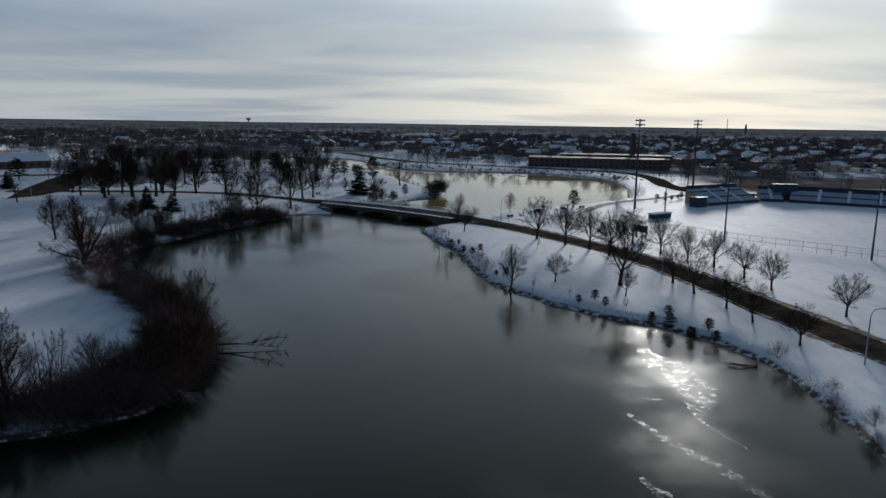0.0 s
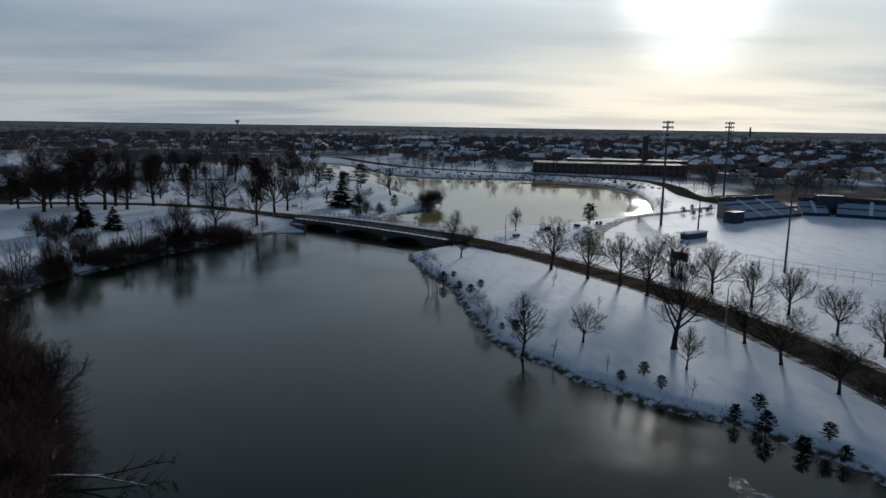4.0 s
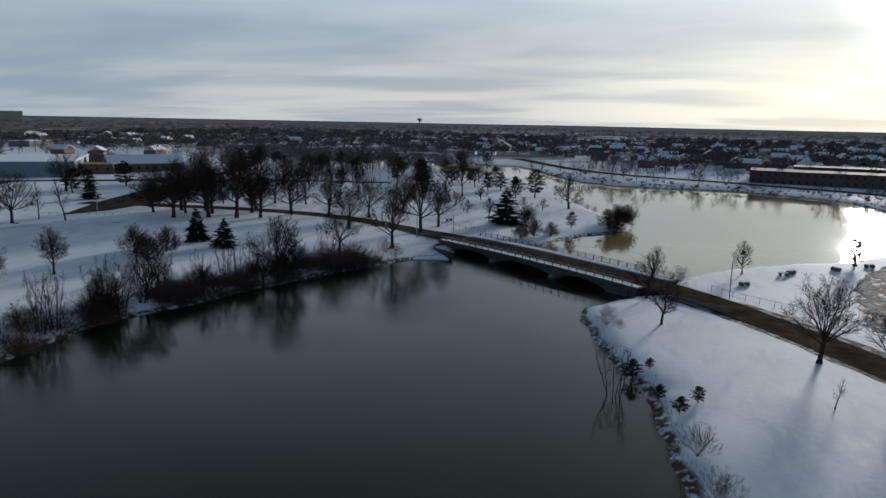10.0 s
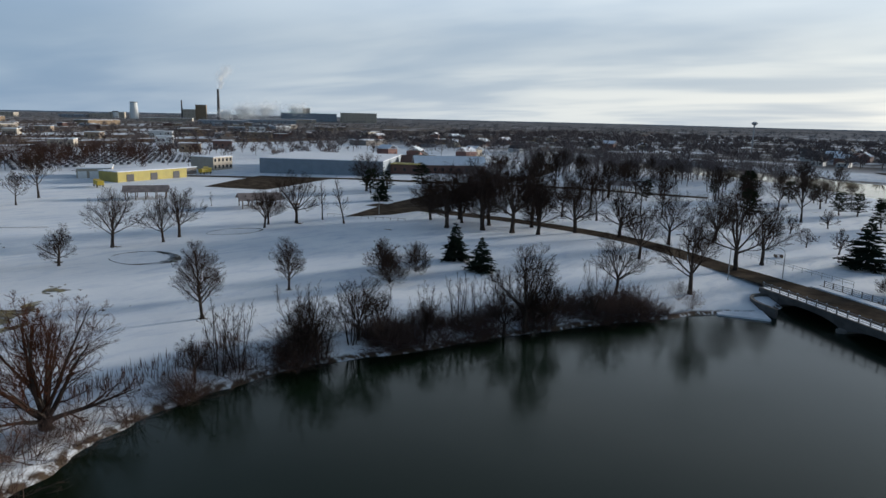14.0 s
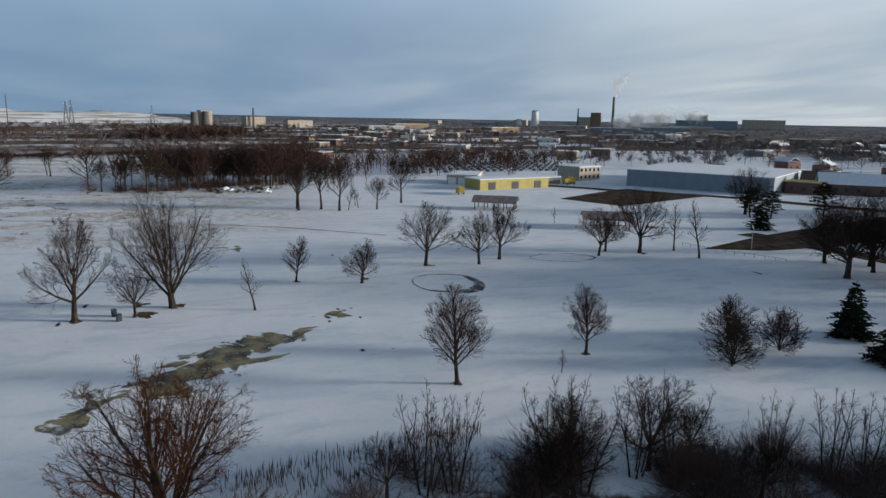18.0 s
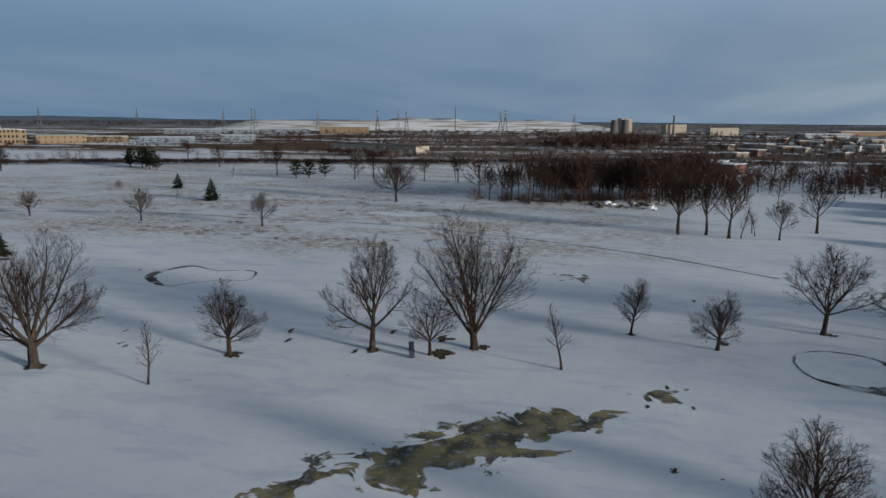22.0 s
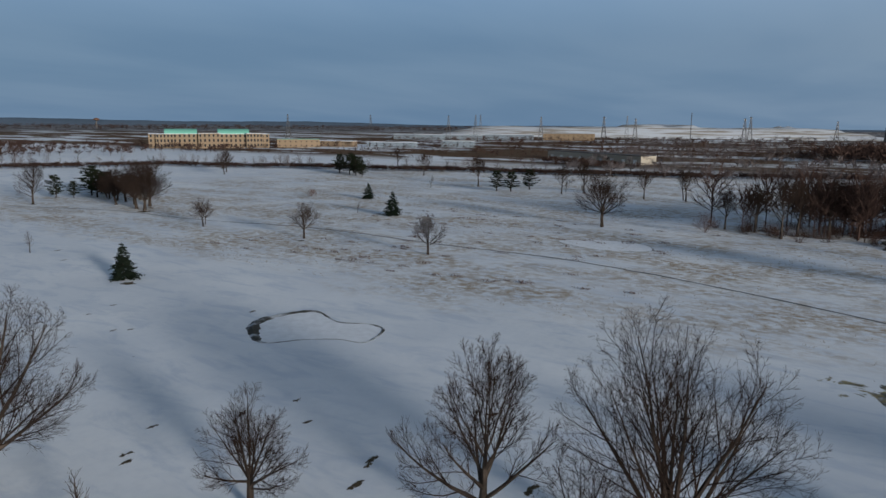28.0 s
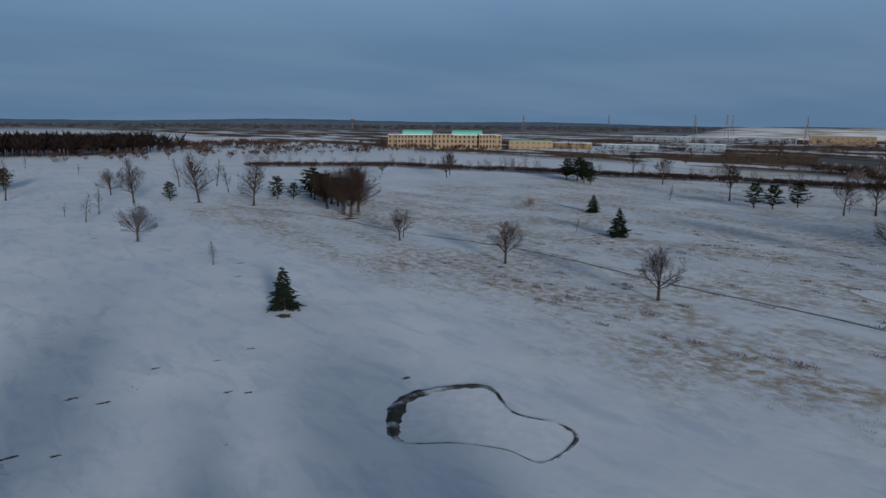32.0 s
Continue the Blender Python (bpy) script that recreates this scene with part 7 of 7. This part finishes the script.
# willow, clumps and trees of the west bank and the spit
plant("w", -76, 146, 12.5, "trees of the west bank")
for x, y, h in ((-77.5, 165, 8.8), (-77, 167.5, 8.1), (-76, 176, 9.5), (-75, 178, 8.5), (-75, 183, 8.1), (-75, 187, 8.0), (-68, 206, 7.8), (-70, 203, 7.0), (-66, 210, 7.5), (-73, 196, 6.5)):
    plant("t", x, y, h, "trees of the west bank")
for x, y, h, k in ((-50, 76, 9.5, "O"), (-46, 70, 8.0, "o"), (-43, 72, 8.5, "t"), (-57, 60, 10.0, "O"), (-52, 66, 7.0, "t"), (-42, 80, 5.5, "o"), (-48, 84, 5.0, "t"), (-62, 50, 9.0, "o"),
                   (-60, 132, 6.0, "t"), (-52, 119, 6.0, "t"), (-68, 137, 3.0, "b")):
    plant(k, x, y, h, "trees of the wooded spit")
for x, y, h in ((-30, 300, 4.0), (-4, 292, 5.0), (-2, 300, 6.0), (-6, 296, 5.5), (-1, 308, 6.0), (-4, 314, 5.0), (-27, 268, 4.0), (-24, 272, 5.0), (-20, 275, 4.0)):
    plant("B", x, y, h, "bushes on the point")
for x, y, h in ((-8, 322, 2.2), (-12, 332, 2.4), (-15, 342, 2.2), (-18, 352, 2.4), (-20, 360, 2.2)):
    plant("b", x, y, h, "bushes on the point")
for x, y, h in ((44, 66, 2.2), (46, 70, 2.4), (44.5, 75, 2.6), (47, 80, 1.8), (46, 92, 2.6), (45, 60, 2.6), (48, 62, 2.2)):
    plant("b", x, y, h, "bushes on the east bank")

# fallen and dead trees at the water
DEAD = bark("bleached_wood", (0.12, 0.11, 0.10), (0.30, 0.28, 0.26))


def forked_log(x, y, z, turn, length, label):
    """A fallen trunk that forks low over the water, its ends bearing a few bare twigs."""
    t = thing("fallen_tree", x, y, z, turn, label, "fallen tree", "fallen trees")
    rng = np.random.default_rng(8)
    trunk = [(-1.2, 1.6, 1.0, 0, 0, 0.25, 0.26, 0.22), (0, 0, 0.25, 0.28 * length, 0.1, 0.32, 0.22, 0.17)]
    twigs = []
    for s in (-1, 1):
        p, r = np.array([0.26 * length, 0.1, 0.32]), 0.13
        for k in range(6):
            q = p + np.array([0.13 * length, s * (0.22 + 0.12 * k) * rng.uniform(0.5, 1.2), rng.uniform(-0.05, 0.14)])
            trunk.append((*p, *q, r, r * 0.78))
            p, r = q, r * 0.78
            for _ in range(0 if k < 2 else 4):
                d = np.array([rng.uniform(0.2, 1.0), rng.normal(0, 0.8), rng.uniform(0.0, 0.9)])
                e2 = p + d / np.linalg.norm(d) * rng.uniform(0.6, 1.7)
                twigs.append((*p, *e2, 0.045, 0.022))
                for _ in range(3):
                    d2 = d + rng.normal(0, 0.6, 3)
                    g = p + (e2 - p) * rng.uniform(0.4, 1.0)
                    twigs.append((*g, *(g + d2 * rng.uniform(0.3, 0.7)), 0.024, 0.0))
    shared("trunk", mesh_of("trunk", *tubes(trunk, 7), BARK_DARK), t)
    shared("crown", twig_mesh("crown", twigs, BARK_DARK), t)
    snow = [(a[0], a[1], a[2] + a[6] * 0.8, a[3], a[4], a[5] + a[7] * 0.8, a[6] * 0.7, a[7] * 0.6) for a in trunk[1:10]]
    shared("snow_cover", mesh_of("snow_cover", *tubes(snow, 5), CLEAN_SNOW), t, None, "line of snow along the trunk")


def fallen(x, y, z, turn, length, label, material):
    t = thing("fallen_tree", x, y, z, turn, label, "fallen tree", "fallen trees")
    wood, limbs, twigs = grow(int(length * 10), "tall", 0.42)
    m = np.array(Matrix.Rotation(radians(84), 3, "Y"))

    def lie(rows):
        r = np.array(rows)
        r[:, 0:3], r[:, 3:6] = r[:, 0:3] @ m.T * length, r[:, 3:6] @ m.T * length
        r[:, 6:8] *= length
        r[:, 2] *= 0.3
        r[:, 5] *= 0.3
        r[:, 1] *= 0.6
        r[:, 4] *= 0.6
        return r
    shared("trunk", mesh_of("trunk", *tubes(lie(np.vstack([wood, limbs])), 5), material), t)
    shared("crown", twig_mesh("crown", lie(twigs), material), t)


forked_log(-33.2, 95, -0.95, 0, 10.0, "snow-dusted forked tree fallen out over the water")
fallen(-31.5, 78, -0.5, -40, 7.0, "bleached dead tree fallen at the bank", DEAD)
fallen(42.5, 90.5, -1.15, 175, 5.0, "dark branch lying in the water", BARK_DARK)
fallen(-62, 207, -0.9, -60, 4.0, "pale fallen trunk at the west shore", DEAD)


# thin ice
def ice_build(n, bsdf):
    p = n.tree.nodes.new("ShaderNodeNewGeometry").outputs["Position"]
    a, b = n.noise(p, 0.9, 6, 0.65), n.noise(p, 6.0, 4)
    n.put(bsdf.inputs["Alpha"], n.span(a, 0.42, 0.66, 0.0, 0.55))
    return n.mix(b, (0.30, 0.31, 0.31), (0.62, 0.63, 0.62)), n.span(b, 0.35, 0.65, 0.12, 0.4), (b, 0.4, 0.03)


ICE = surface("thin_ice", ice_build)


def ice(name, pts, wide, label):
    line = open_curve(pts, 10)
    way = np.gradient(line, axis=0)
    way /= np.linalg.norm(way, axis=1)[:, None]
    rng = np.random.default_rng(len(line))
    v = []
    for i, p in enumerate(line):
        w2 = np.interp(i / (len(line) - 1), np.linspace(0, 1, len(wide)), wide)
        n2 = np.array([way[i, 1], -way[i, 0]])
        for s in (-1, -0.4, 0.4, 1):
            q = p + n2 * s * w2 * rng.uniform(0.6, 1.25)
            v.append((*q, WATER_Z + 0.012))
    tagged(new(name, mesh_of(name, v, grid_faces(4, len(line)), ICE)), label, "ice", "ice on the lake")


ice("ice_sheet", [(29, 98), (30, 92), (31.5, 86), (30.5, 79), (28.5, 73)], [0.6, 2.4, 2.6, 2.0, 0.3], "grey sheet of thin ice on the lake")
ice("ice_streak", [(28.5, 73), (29.5, 70), (31, 66)], [0.25, 0.3, 0.1], "thin ragged streak of ice")
ice("ice_streak", [(21, 74.5), (23, 69), (25, 65), (27.5, 61), (28.2, 57)], [0.25, 0.5, 0.7, 0.5, 0.4], "ragged streak of drift ice on the lake")
ice("ice_streak", [(18.5, 60), (19.5, 57.5), (20.5, 55.5)], [0.3, 0.8, 0.3], "small floe of grey ice")
ice("ice_streak", [(26, 62), (28, 59), (29, 56)], [0.2, 0.9, 0.6], "small floe of grey ice")
ice("ice_streak", [(24, 79), (26, 78.5)], [0.2, 0.15], "thin sliver of ice")


# benches, tables and bins
def picnic_table(x, y, turn):
    t = thing("picnic_table", x, y, ground_z(x, y), turn, "snow-topped picnic table near the lake", "picnic table", "picnic tables")
    part("tabletop", block(-0.9, 0.9, -0.38, 0.38, 0.70, 0.82, 0.02), CLEAN_SNOW, t)
    for s in (-1, 1):
        part("seat", block(-0.9, 0.9, s * 0.72 - 0.13, s * 0.72 + 0.13, 0.40, 0.47, 0.02), TIMBER, t)
        part("leg", block(s * 0.65 - 0.05, s * 0.65 + 0.05, -0.7, 0.7, 0, 0.70), TIMBER, t)


for x, y, turn in ((22, 230, 30), (33, 245, 60), (51, 258, 20), (43, 252, 110), (31, 242, 10), (-52, 290, 40), (-190, 262, 20)):
    picnic_table(x, y, turn)


def bin_box(x, y):
    b = thing("litter_bin", x, y, ground_z(x, y), 20, "dark green litter bin beside the trees", "bin")
    part("body", block(-0.36, 0.36, -0.34, 0.34, 0, 0.95, 0.05), NAVY_STEEL, b)
    part("lid", block(-0.40, 0.40, -0.38, 0.38, 0.95, 1.05, 0.04), DARK_STEEL, b)


bin_box(-137.4, 135)
bin_box(-134.5, 136)
kiosk = thing("grill", 47, 254, ground_z(47, 254), 0, "small dark charcoal grill on a post", "grill")
part("post", block(-0.06, 0.06, -0.06, 0.06, 0, 0.9), DARK_STEEL, kiosk)
part("firebox", block(-0.45, 0.45, -0.35, 0.35, 0.9, 1.3, 0.04), DARK_STEEL, kiosk)

# rubble heap by the copse
heap = thing("rubble_heap", -299, 160, ground_z(-299, 160) - 0.1, 0, "snowy heap of earth, rubble and branches", "heap")
rng = np.random.default_rng(31)
for k in range(46):
    bm = bmesh.new()
    s = rng.uniform(0.4, 1.3)
    bmesh.ops.create_icosphere(bm, subdivisions=1, radius=s)
    for v in bm.verts:
        v.co *= rng.uniform(0.6, 1.3)
        v.co.z *= 0.5
    x, y = rng.normal(0, 2.6), rng.uniform(-11, 11)
    part("rubble", bm, CLEAN_SNOW if rng.random() < 0.22 else DIRT, heap).matrix_basis = pose(x, y, max(0.2, 1.6 - abs(x) * 0.4 + rng.normal(0, 0.2)))
